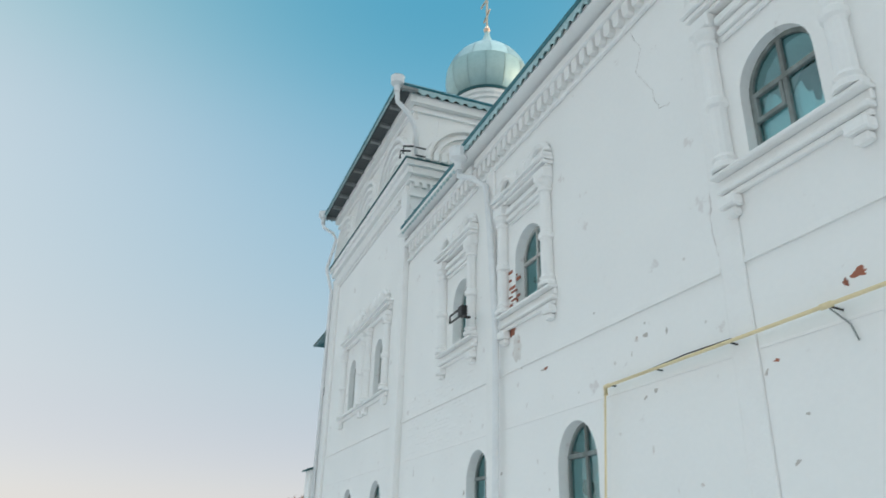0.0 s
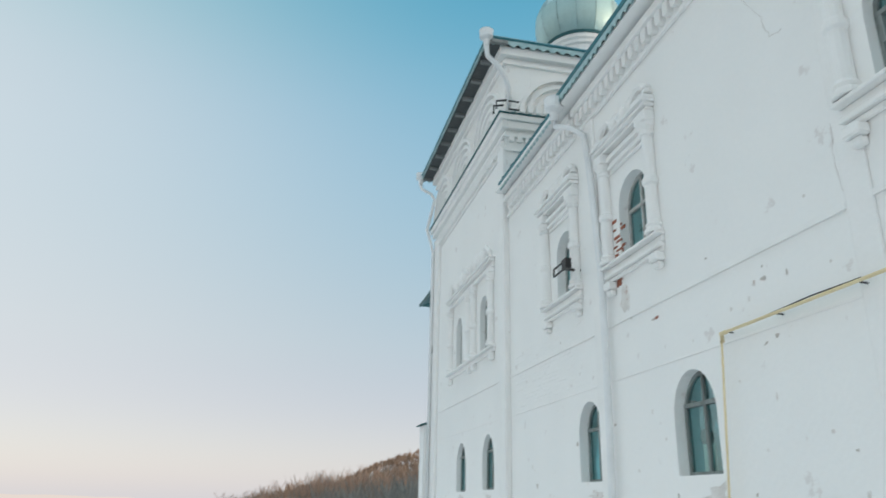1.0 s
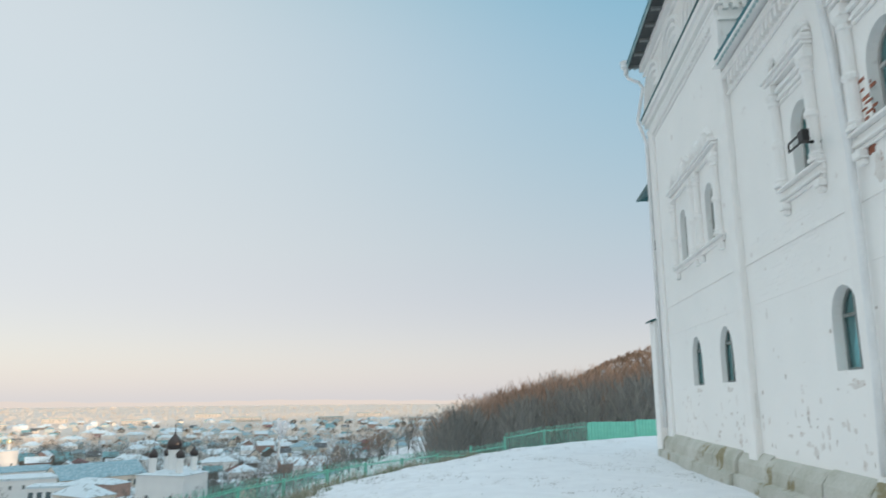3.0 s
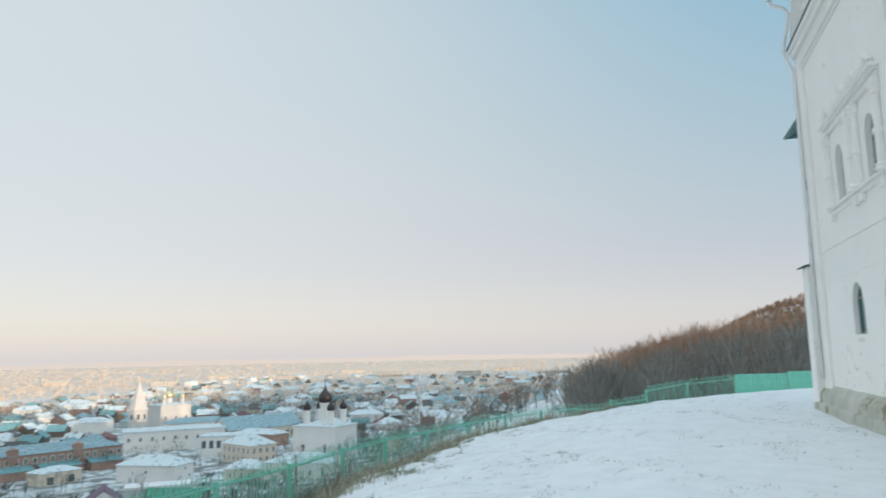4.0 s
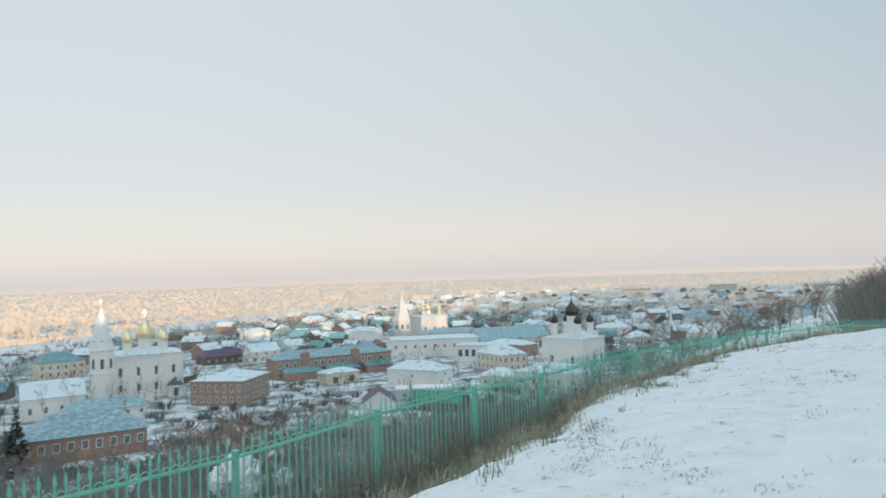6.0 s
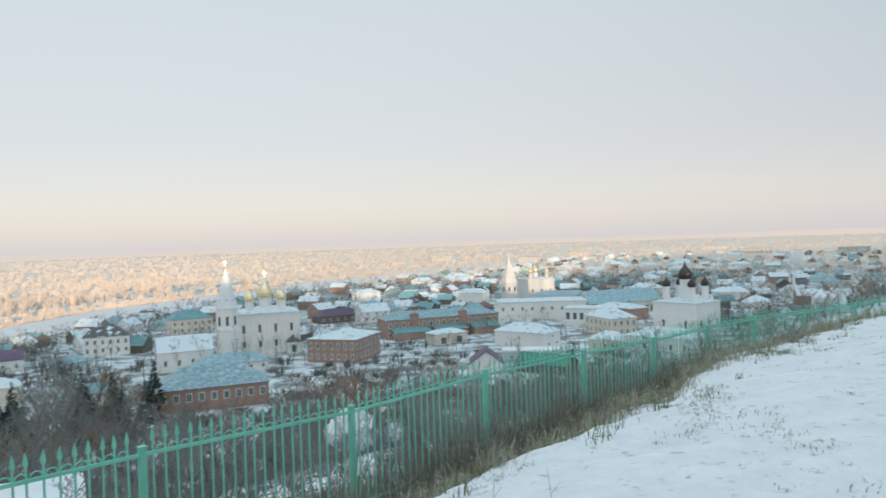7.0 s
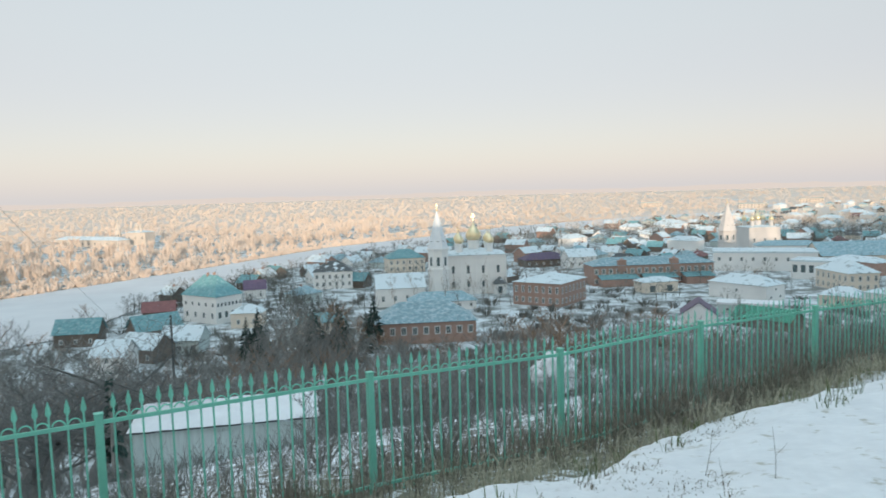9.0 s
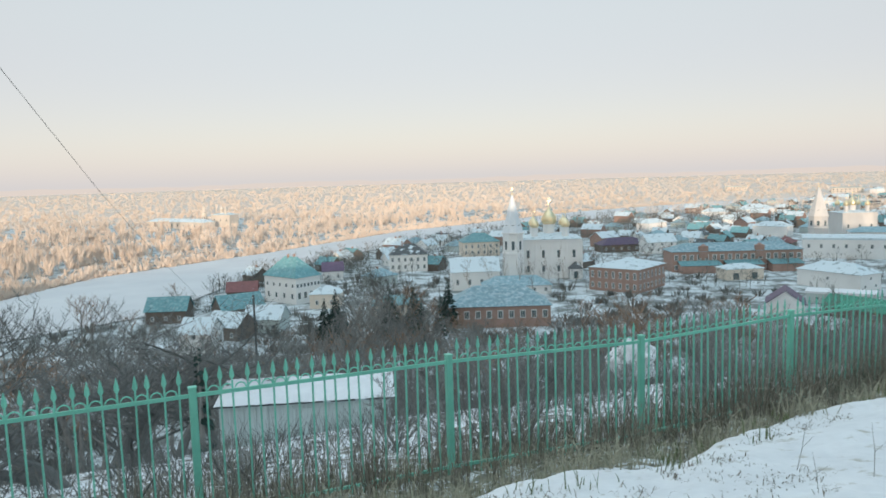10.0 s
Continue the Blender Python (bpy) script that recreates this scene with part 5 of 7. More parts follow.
def tent_tower(name, label, x, y, rz, side, h, top, wall, spire):
    """A bell tower: a square or octagonal shaft with openings under a tent spire."""
    ob = thing(name, x, y, TOWN, rz, label, "bell tower")
    r = side / 2 * 1.08
    bm = bmesh.new()
    lathe(bm, [(r, -1), (r, h * 0.55), (r * 1.05, h * 0.56), (r * 1.05, h * 0.6), (r * 0.97, h * 0.61), (r * 0.97, h - 0.6), (r * 1.1, h - 0.5), (r * 1.1, h)], 8, 0, 0, True, 22.5)
    part("shaft", bm, wall, ob)
    bm = bmesh.new()
    lathe(bm, [(r * 1.02, h + 0.002), (r * 0.55, h + (top - h) * 0.45), (0.25, top - 1.2)], 8, 0, 0, True, 22.5)
    part("tent_roof", bm, spire, ob)
    bm = bmesh.new()
    onion(bm, 0, 0, top - 1.4, 0.55, 10)
    box(bm, -0.08, 0.08, -0.08, 0.08, top - 0.2, top + 1.8)
    box(bm, -0.4, 0.4, -0.07, 0.07, top + 0.9, top + 1.05)
    part("finial", bm, GOLD, ob)
    for k in range(8):
        a = radians(45 * k)
        window(ob, pose(r * 0.90 * math.cos(a), r * 0.90 * math.sin(a), h * 0.66, 0, 0, 45 * k + 90), side * 0.13, h * 0.17, False)
        window(ob, pose(r * 0.72 * math.cos(a), r * 0.72 * math.sin(a), h + (top - h) * 0.10, 12, 0, 45 * k + 90), side * 0.09, 1.5, False)
    return ob


# the great white cathedral with gilded domes
cath = building("cathedral", "white cathedral with five gilded onion domes", (-266.0, 150.9), (-254.0, 173.9), 20, 16.9, 2.4, FAR_WHITE, ROOF_SNOW, "hip",
                [(4, 3.0, 1.1, 2.6), (4, 9.0, 1.1, 3.2)], [(3, 9.0, 1.0, 3.0)], category="church", casing=False)
for x, y, dr, dh, rr in ((13, 10, 2.6, 5.2, 3.4), (6.3, 4.6, 1.5, 4.2, 2.0), (19.6, 4.6, 1.5, 4.2, 2.0), (6.3, 15.4, 1.5, 4.2, 2.0), (19.6, 15.4, 1.5, 4.2, 2.0)):
    dome_set(cath, x, y, 17.3, dr, dh, rr, FAR_WHITE, GOLD)
for i in range(5):
    bm = bmesh.new()
    box(bm, i * 25.9 / 4 - 0.45, i * 25.9 / 4 + 0.45, -0.25, -0.005, 0, 16.0, 0.05)
    part("pilaster", bm, FAR_WHITE, cath)
bm = bmesh.new()
box(bm, -0.3, 26.2, -0.4, -0.006, 16.0, 16.6)
part("cornice", bm, FAR_WHITE, cath)
bm = bmesh.new()
box(bm, 20.5, 25.5, -4.0, -0.3, -1, 4.6)
porch = part("porch", bm, FAR_WHITE, cath)
bm = bmesh.new()
slab(bm, [(20.0, -4.5, 4.6), (26.0, -4.5, 4.6), (23.0, -2.0, 7.6)], 0.15)
slab(bm, [(26.0, -4.5, 4.6), (26.0, -0.3, 4.6), (23.0, -2.0, 7.6)], 0.15)
slab(bm, [(20.0, -0.3, 4.6), (20.0, -4.5, 4.6), (23.0, -2.0, 7.6)], 0.15)
part("porch_roof", bm, ROOF_DARK, porch)
window(cath, pose(23.0, -4.01, 0.4), 1.6, 3.0, False)
tent_tower("bell_tower", "white bell tower with a pale tent spire and gilt finial", -261.0, 144.5, 62, 8.6, 20.9, 37.8, FAR_WHITE, mat("tent_sheets", (0.80, 0.83, 0.86), (0.70, 0.74, 0.78), 0.5, 0.6, 5, 0.0))
building("church_annex", "low white church hall with snowy gabled roof", (-253.6, 112.7), (-246.8, 130.4), 14, 7.4, 5.0, FAR_WHITE, ROOF_SNOW, "gable", [(4, 2.2, 1.0, 2.0)])
building("gate_house", "long low white house with pale blue metal roof", (-236.4, 118.1), (-226.6, 141.5), 10, 3.4, 3.2, FAR_WHITE, ROOF_BLUE, "hip", [(6, 1.2, 0.9, 1.2)])
building("brick_house", "red brick house with blue snow-dusted metal roof and white window surrounds", (-190.2, 83.6), (-178.2, 110.9), 15, 6.3, 5.2, BRICK, ROOF_BLUE, "hip", [(9, 2.8, 1.35, 2.1)], [(4, 2.8, 1.3, 2.0)], ((9, 6, 4.0), (19, 9, 4.6)))
building("brick_school", "two-storey red brick building with a snowy hipped roof", (-227.5, 159.1), (-209.2, 167.8), 23, 8.8, 2.8, BRICK, ROOF_SNOW, "hip", [(7, 1.2, 1.0, 1.9), (7, 5.0, 1.0, 2.3)], [(7, 1.2, 1.0, 1.9), (7, 5.0, 1.0, 2.3)])
barracks = building("brick_factory", "long two-storey brick building with a blue-grey metal roof", (-245.7, 215.7), (-222.1, 267.2), 14, 8.8, 3.2, BRICK, ROOF_BLUE, "hip", [(17, 5.1, 1.5, 2.2), (17, 1.0, 1.4, 1.9)])
for x in (13.5, 38):
    bm = bmesh.new()
    box(bm, x - 2, x + 2, -0.4, 1.2, 6, 11.2, 0.1)
    lathe(bm, [(1.5, 11.2), (0.1, 12.2)], 8, x, 0.4)
    part("parapet", bm, BRICK, barracks)
for a, b in ((2, 20), (22, 38), (41, 55)):
    bm = bmesh.new()
    slab(bm, [(a, -6.0, 3.4), (b, -6.0, 3.4), (b, -0.1, 4.9), (a, -0.1, 4.9)], 0.15)
    part("lean_to_roof", bm, ROOF_TEAL, barracks)
    bm = bmesh.new()
    box(bm, a + 0.4, b - 0.4, -5.5, -0.05, -1, 3.3)
    part("lean_to", bm, BRICK, barracks)
building("garage", "small cream garage with a thick snowy roof", (-215.3, 216.7), (-210.7, 231.7), 9, 4.4, 1.8, YELLOW_WALL, ROOF_SNOW, "hip", [(2, 0.2, 2.4, 2.6)], casing=False)
building("white_house", "plain white two-storey house with snowy hipped roof", (-194.1, 230.7), (-169.4, 232.3), 12, 6.1, 3.2, FAR_WHITE, ROOF_SNOW, "hip", [(1, 3.2, 0.8, 1.0)], [(2, 1.2, 0.7, 0.9), (1, 4.0, 0.7, 0.9)], casing=False)
building("theatre", "long white building with a flat snowy roof", (-249.7, 300.3), (-213.2, 331.6), 22, 9.0, 0.9, FAR_WHITE, ROOF_SNOW, "flat", [(9, 5.0, 1.1, 1.8)], [(5, 4.0, 2.0, 3.4)])
building("white_shop", "white building with tall dark windows and snowy flat roof", (-206.0, 300.0), (-190.0, 306.0), 14, 8.0, 0.8, FAR_WHITE, ROOF_SNOW, "flat", [(5, 3.0, 1.9, 3.4)], casing=False)
tent_tower("bell_tower", "tall white bell tower with a slender white tent spire", -289.0, 359.5, 40, 10.2, 16.4, 34.0, DIMMED_WHITE, DIMMED_WHITE)
ch2 = building("monastery_church", "white church with five small gilded domes", (-295.8, 388.6), (-287.2, 407.5), 18, 16.2, 1.2, DIMMED_WHITE, ROOF_SNOW, "hip", [(3, 7.0, 1.0, 2.2)], category="church", casing=False)
for x, y, dr, rr in ((10.4, 9, 2.0, 2.5), (4, 4, 1.2, 1.6), (16.8, 4, 1.2, 1.6), (4, 14, 1.2, 1.6), (16.8, 14, 1.2, 1.6)):
    dome_set(ch2, x, y, 16.6, dr, 3.4, rr, DIMMED_WHITE, GOLD)
building("cells", "long white monastery range with pale snowy roof", (-268.6, 359.7), (-244.9, 384.7), 12, 8.0, 2.6, FAR_WHITE, ROOF_BLUE, "hip", [(9, 3.5, 0.8, 1.3)], casing=False)
# the cube-shaped church with dark domes
CA, CB = (-149.9, 285.0), (-128.7, 282.0)
cube = building("cube_church", "white cube-shaped church with five dark copper onion domes", CA, CB, 17.5, 15.4, 1.8, FAR_WHITE, ROOF_SNOW, "hip", [(2, 5.0, 1.1, 2.8)], [(3, 5.6, 0.9, 2.6)], category="church", casing=False)
for x, y, dr, dh, rr in ((10.7, 8.7, 2.3, 8.6, 3.1), (4.6, 3.8, 1.45, 5.6, 1.8), (16.8, 3.8, 1.45, 5.6, 1.8), (4.6, 13.7, 1.45, 5.6, 1.8), (16.8, 13.7, 1.45, 5.6, 1.8)):
    dome_set(cube, x, y, 15.9, dr, dh, rr, FAR_WHITE, COPPER)
building("refectory", "white refectory with broad snowy roof beside a church", (-141.0, 245.3), (-115.0, 247.0), 15, 6.0, 3.0, FAR_WHITE, ROOF_SNOW, "hip", [(5, 1.6, 0.9, 1.8)], category="church", casing=False)
building("merchant_house", "old peach-plastered two-storey house with snowy hipped roof", (-185.2, 286.4), (-165.3, 276.8), 13, 7.6, 4.2, YELLOW_WALL, ROOF_SNOW, "hip", [(6, 1.0, 1.0, 1.7), (6, 4.4, 1.0, 2.0)], [(4, 1.0, 1.0, 1.7), (4, 4.4, 1.0, 2.0)])
building("shed_house", "low pink house with a snowy roof", (-155.0, 241.4), (-141.4, 243.9), 9, 4.0, 3.0, YELLOW_WALL, ROOF_SNOW, "hip", [(3, 1.0, 0.9, 1.3)])
building("trading_arcade", "long cream trading arcade with arched openings and blue roof", (-219.1, 343.9), (-195.7, 382.5), 20, 6.4, 6.5, YELLOW_WALL, ROOF_BLUE, "gable", [(12, 1.0, 1.8, 2.8)], casing=False)
building("warehouse", "dark brick warehouse with snowy roof", (-212.7, 338.1), (-185.8, 332.6), 12, 6.0, 2.2, BRICK, ROOF_SNOW, "hip", [(6, 1.6, 1.0, 1.6)])
building("cottage", "cottage with a purple metal roof and white gable", (-151.5, 183.5), (-159.4, 192.5), 10.5, 3.4, 4.0, FAR_WHITE, ROOF_PURPLE, "gable", [(3, 1.0, 0.9, 1.2)])
building("barn", "long barn with a bright green metal roof", (-149.0, 187.9), (-131.1, 190.7), 9, 3.2, 3.0, LOGS, ROOF_GREEN, "gable", [(3, 1.0, 0.9, 1.2)])
building("long_shed", "long low shed under thick snow", (-166.9, 202.6), (-150.6, 214.0), 8, 3.0, 0.7, GREY_BOARD, SNOW, "flat", [(3, 0.8, 0.9, 1.0)])
chambers = building("stone_chambers", "white stone house with a steep teal hipped roof by the river", (-272.8, 43.6), (-256.2, 52.0), 11.5, 9.7, 7.0, FAR_WHITE, ROOF_TEAL, "hip", [(5, 6.2, 0.8, 1.2), (4, 2.0, 1.0, 1.8)], [(7, 6.2, 0.8, 1.2), (4, 2.0, 1.2, 2.2)], ((8, 5.5, 7.8), (11, 6, 8.0)), casing=False)
building("manor", "white two-storey house with a dark hipped roof", (-321.2, 110.5), (-314.0, 127.2), 13, 8.2, 4.6, FAR_WHITE, ROOF_DARK, "hip", [(6, 1.5, 1.0, 1.7), (6, 5.0, 1.0, 1.7)], (), ((6, 5, 6),))
building("yellow_house", "yellow house with a teal roof among bare trees", (-357.3, 166.3), (-351.9, 186.5), 14, 7.9, 4.6, YELLOW_WALL, ROOF_TEAL, "hip", [(6, 1.4, 1.0, 1.7), (6, 4.8, 1.0, 1.7)])
building("cottage", "small cottage with a dark purple roof", (-310.3, 75.3), (-308.3, 84.1), 8, 4.4, 3.6, FAR_WHITE, ROOF_PURPLE, "gable", [(2, 1.2, 0.9, 1.3)])
building("timber_house", "timber house with a red metal roof", (-277.2, 30.1), (-274.6, 40.8), 9, 3.8, 3.2, LOGS, ROOF_RED, "gable", [(3, 1.0, 0.9, 1.3)])
building("barn", "barn with a pale teal metal roof", (-238.1, 24.2), (-240.4, 38.1), 12, 3.6, 4.2, LOGS, ROOF_TEAL, "gable", [(2, 1.0, 0.9, 1.2)])
building("cottage", "white plastered cottage with a snowy roof", (-198.1, 8.6), (-193.9, 15.9), 9, 5.6, 3.6, FAR_WHITE, ROOF_SNOW, "gable", [(2, 1.0, 0.9, 1.3), (1, 4.0, 0.9, 1.2)])
building("timber_house", "dark timber house with snowy gabled roof", (-214.5, 16.8), (-205.9, 24.4), 9, 4.0, 3.6, LOGS, ROOF_SNOW, "gable", [(3, 1.0, 0.9, 1.3)])
building("timber_house", "grey boarded house with snowy roof", (-217.7, 28.0), (-212.0, 37.6), 9, 4.0, 3.6, GREY_BOARD, ROOF_SNOW, "gable", [(3, 1.0, 0.9, 1.3)])
building("cottage", "cottage with a teal metal roof", (-247.1, 1.1), (-242.7, 13.2), 9, 4.2, 4.0, LOGS, ROOF_TEAL, "gable", [(3, 1.0, 0.9, 1.3)])
building("long_house", "long dark house under a purple-black roof", (-327.2, 237.8), (-320.5, 263.8), 12, 4.0, 3.6, LOGS, ROOF_PURPLE, "hip", [(6, 1.2, 1.0, 1.4)])
building("white_villa", "white villa with snowy gabled roof", (-307.0, 252.7), (-302.6, 268.3), 12, 6.3, 4.0, FAR_WHITE, ROOF_SNOW, "gable", [(4, 1.4, 1.0, 1.5), (3, 4.4, 1.0, 1.3)])
building("yellow_cottage", "low yellow house with a snowy roof", (-220.9, 69.5), (-216.0, 84.5), 9, 3.4, 2.6, YELLOW_WALL, ROOF_TEAL, "hip", [(4, 1.0, 0.9, 1.3)])
building("orange_cottage", "small orange house with white corners", (-245.7, 54.4), (-240.9, 63.7), 8, 5.1, 2.6, YELLOW_WALL, ROOF_SNOW, "hip", [(2, 1.4, 0.9, 1.5)])

# the monastery across the river
building("far_range", "long low white monastery range across the river", (-815.4, 12.8), (-735.0, 62.0), 14, 6.5, 3.0, FAR_BLOCK, ROOF_SNOW, "hip", [(10, 2.0, 1.2, 1.8)], casing=False)
far = building("far_church", "small white church across the river", (-760.0, 72.0), (-744.0, 88.0), 14, 12.5, 2.0, FAR_BLOCK, ROOF_SNOW, "hip", [(3, 6.0, 1.0, 2.4)], category="church", casing=False)
dome_set(far, 8, 7, 12.8, 2.0, 4.0, 2.4, FAR_BLOCK, FAR_BLOCK)
dome_set(far, 15, 4, 12.8, 1.4, 5.0, 1.5, FAR_BLOCK, FAR_BLOCK)
tent_tower("bell_tower", "small white bell tower across the river", -765.0, 66.0, 40, 6.0, 13.0, 25.0, FAR_BLOCK, FAR_BLOCK)
# boiler house chimney with its white plume
stack = thing("chimney_stack", -149.0, 462.7, TOWN, 0, "tall pale boiler-house chimney", "chimney")
bm = bmesh.new()
lathe(bm, [(1.1, -1), (0.7, 18), (0.8, 18), (0.8, 18.6)], 12)
part("shaft", bm, FAR_WHITE, stack)

plume = thing("smoke_plume", -149.0, 462.7, TOWN + 18.6, 0, "white steam plume over a boiler-house chimney", "plume")
STEAM = bpy.data.materials.new("steam")
n, k = nodes_of(STEAM)
n.remove(n["Principled BSDF"])
thin, thick, mix = n.new("ShaderNodeBsdfTransparent"), n.new("ShaderNodeBsdfDiffuse"), n.new("ShaderNodeMixShader")
thick.inputs["Color"].default_value = (0.9, 0.9, 0.92, 1)
mix.inputs[0].default_value = 0.42
k.new(thin.outputs[0], mix.inputs[1])
k.new(thick.outputs[0], mix.inputs[2])
k.new(mix.outputs[0], n["Material Output"].inputs["Surface"])
for i, (x, z, r) in enumerate(((0.2, 0.6, 1.0), (0.9, 2.4, 1.7), (1.6, 5.0, 2.6), (0.2, 7.6, 3.1), (3.2, 9.0, 3.0), (-1.6, 10.4, 2.6))):
    bm = bmesh.new()
    bmesh.ops.create_icosphere(bm, subdivisions=3, radius=r)
    for v in bm.verts:
        v.co = v.co * (1 + 0.35 * noise.noise(v.co * (1.4 / r) + Vector((i, 0, 0)))) + Vector((x, 0.3 * i, z))
    part("puff", bm, STEAM, plume, smooth=True)

# rows of small houses
def cottage(w, d, h, rise, wall, roof, label, style="gable", near=True):
    return building("small_house", label, (0, 0), (w, 0), d, h, rise, wall, roof, style, [(3, 1.0, 0.9, 1.3)] if near else (), [(2, 1.0, 0.9, 1.3)] if near else (),
                    ((w * 0.4, d * 0.5, rise + 0.9),), group="houses of the town")


SORTS = [(9, 8, 3.2, 3.2, LOGS, ROOF_SNOW, "dark timber cottage under a snowy roof"), (11, 9, 3.4, 3.6, FAR_WHITE, ROOF_SNOW, "white cottage under a snowy roof"),
         (10, 9, 3.4, 3.4, LOGS, ROOF_TEAL, "timber cottage with a teal metal roof"), (12, 9, 3.6, 3.0, GREY_BOARD, ROOF_BLUE, "grey boarded house with a blue metal roof", "hip"),
         (14, 10, 5.8, 3.4, BRICK, ROOF_SNOW, "brick house under a snowy roof"), (10, 8, 3.2, 3.6, YELLOW_WALL, ROOF_DARK, "yellow cottage with a dark roof"),
         (13, 9, 3.2, 3.0, LOGS, ROOF_RED, "timber house with a dark red roof", "hip"), (22, 11, 6.4, 3.0, FAR_WHITE, ROOF_SNOW, "long white two-storey block under snow", "hip")]
NEAR_KINDS, FAR_KINDS = [cottage(*q) for q in SORTS], [cottage(*q, near=False) for q in SORTS]
KINDS = NEAR_KINDS + FAR_KINDS
TAKEN = [(o.matrix_basis.translation.x, o.matrix_basis.translation.y) for o in scene.objects if o.parent is None and o.matrix_basis.translation.z < TOWN + 1 and o.type == "EMPTY" and o not in KINDS]
NEAR_BANK = np.array([(b[0][1], b[0][0]) for b in BANKS])
FAR_BANK = np.array([(b[1][1], b[1][0]) for b in BANKS])


def in_town(x, y):
    return x > np.interp(y, NEAR_BANK[:, 0], NEAR_BANK[:, 1]) + 14 and ground_z(x, y) < TOWN + 3.5


def sight(o):
    """Bearing, reach and half-width of a landmark as seen from the hill."""
    xs = [(o.matrix_basis @ Vector(c)) for ch in o.children if ch.name.startswith("wall") or ch.name.startswith("shaft") for c in ch.bound_box]
    if not xs:
        return None
    b = [math.degrees(math.atan2(-p.x, p.y)) for p in xs]
    return (min(b) - 0.8, max(b) + 0.8, min(math.hypot(p.x, p.y) for p in xs))


SIGHT = [q for q in (sight(o) for o in scene.objects if o.type == "EMPTY" and o.parent is None and o not in KINDS and o.matrix_basis.translation.z < TOWN + 1) if q]


def hides(a, r):
    return any(lo < a < hi and 0.62 * d < r < d + 30 for lo, hi, d in SIGHT)


def merged(name, label, category, items):
    """Many far things joined into one object: items of (thing, pose)."""
    vs, fs, mats, slot = [], [], [], []
    for ob, m in items:
        for ch in ob.children:
            co = np.empty(len(ch.data.vertices) * 3)
            ch.data.vertices.foreach_get("co", co)
            w = np.array(m @ ch.matrix_basis)
            at = len(vs)
            vs.extend((co.reshape(-1, 3) @ w[:3, :3].T + w[:3, 3]).tolist())
            if ch.data.materials[0] not in mats:
                mats.append(ch.data.materials[0])
            k = mats.index(ch.data.materials[0])
            for p in ch.data.polygons:
                fs.append([at + i for i in p.vertices])
                slot.append(k)
    me = bpy.data.meshes.new(name)
    me.from_pydata(vs, [], fs)
    for q in mats:
        me.materials.append(q)
    me.polygons.foreach_set("material_index", slot)
    return tagged(new(name, me), label, category, kind="stuff")


rng = random.Random(11)
FAR_HOUSES = []
HOUSES = []
tries = 0
while len(HOUSES) < 470 and tries < 9000:
    tries += 1
    a, r = rng.uniform(3, 92), 215 * math.exp(rng.random() ** 0.8 * 1.95)
    x, y = -r * math.sin(radians(a)), r * math.cos(radians(a))
    clear = 12 + r * 0.009
    if not in_town(x, y) or hides(a, r) or any(math.hypot(x - p, y - q) < clear for p, q in HOUSES) or any(math.hypot(x - p, y - q) < 26 for p, q in TAKEN):
        continue
    HOUSES.append((x, y))
    kind = rng.choices(NEAR_KINDS if r < 400 else FAR_KINDS, (5, 4, 4, 4, 1.5, 2, 0.8, 1.2) if r < 600 else (3, 2, 3, 5, 0.5, 3, 0.5, 2))[0]
    turn = rng.choice((25, 115, 205, 295)) + rng.gauss(0, 9)
    where = pose(x, y, ground_z(x, y) + 0.1, 0, 0, turn)
    if r < 950:
        copy_thing(kind, where)
    else:
        FAR_HOUSES.append((kind, where))
merged("far_houses", "small snow-roofed houses far off in the town", "houses", FAR_HOUSES)
for kd, (x, y) in zip(NEAR_KINDS, ((-150, 400), (-120, 420), (-175, 410), (-100, 390), (-140, 440), (-110, 450), (-80, 420), (-190, 440))):
    kd.matrix_basis = pose(x, y, TOWN + 0.1, 0, 0, 30)
for kd, (x, y) in zip(FAR_KINDS, ((-330, 420), (-360, 452), (-300, 520), (-250, 560), (-215, 610), (-180, 560), (-120, 600), (-90, 660))):
    kd.matrix_basis = pose(x, y, TOWN + 0.1, 0, 0, 30)
# large pale blocks far off in the sun
for a, r, w in ((21.5, 1500, 60), (34, 1620, 45), (29, 1400, 40), (15, 1450, 50), (8, 1350, 40), (38, 1300, 45), (24, 1900, 60), (12, 1800, 60), (45, 1500, 40)):
    x, y = -r * math.sin(radians(a)), r * math.cos(radians(a))
    u = Vector((math.cos(radians(a)), math.sin(radians(a))))
    building("block_of_flats", "pale block of flats far off in the sun", (x, y), (x + u.x * w, y + u.y * w), 14, 8.5, 0.8, FAR_BLOCK, ROOF_BLUE, "flat", [(8, 1.6, 1.6, 1.6), (8, 5.2, 1.6, 1.6)], casing=False, group="far blocks")

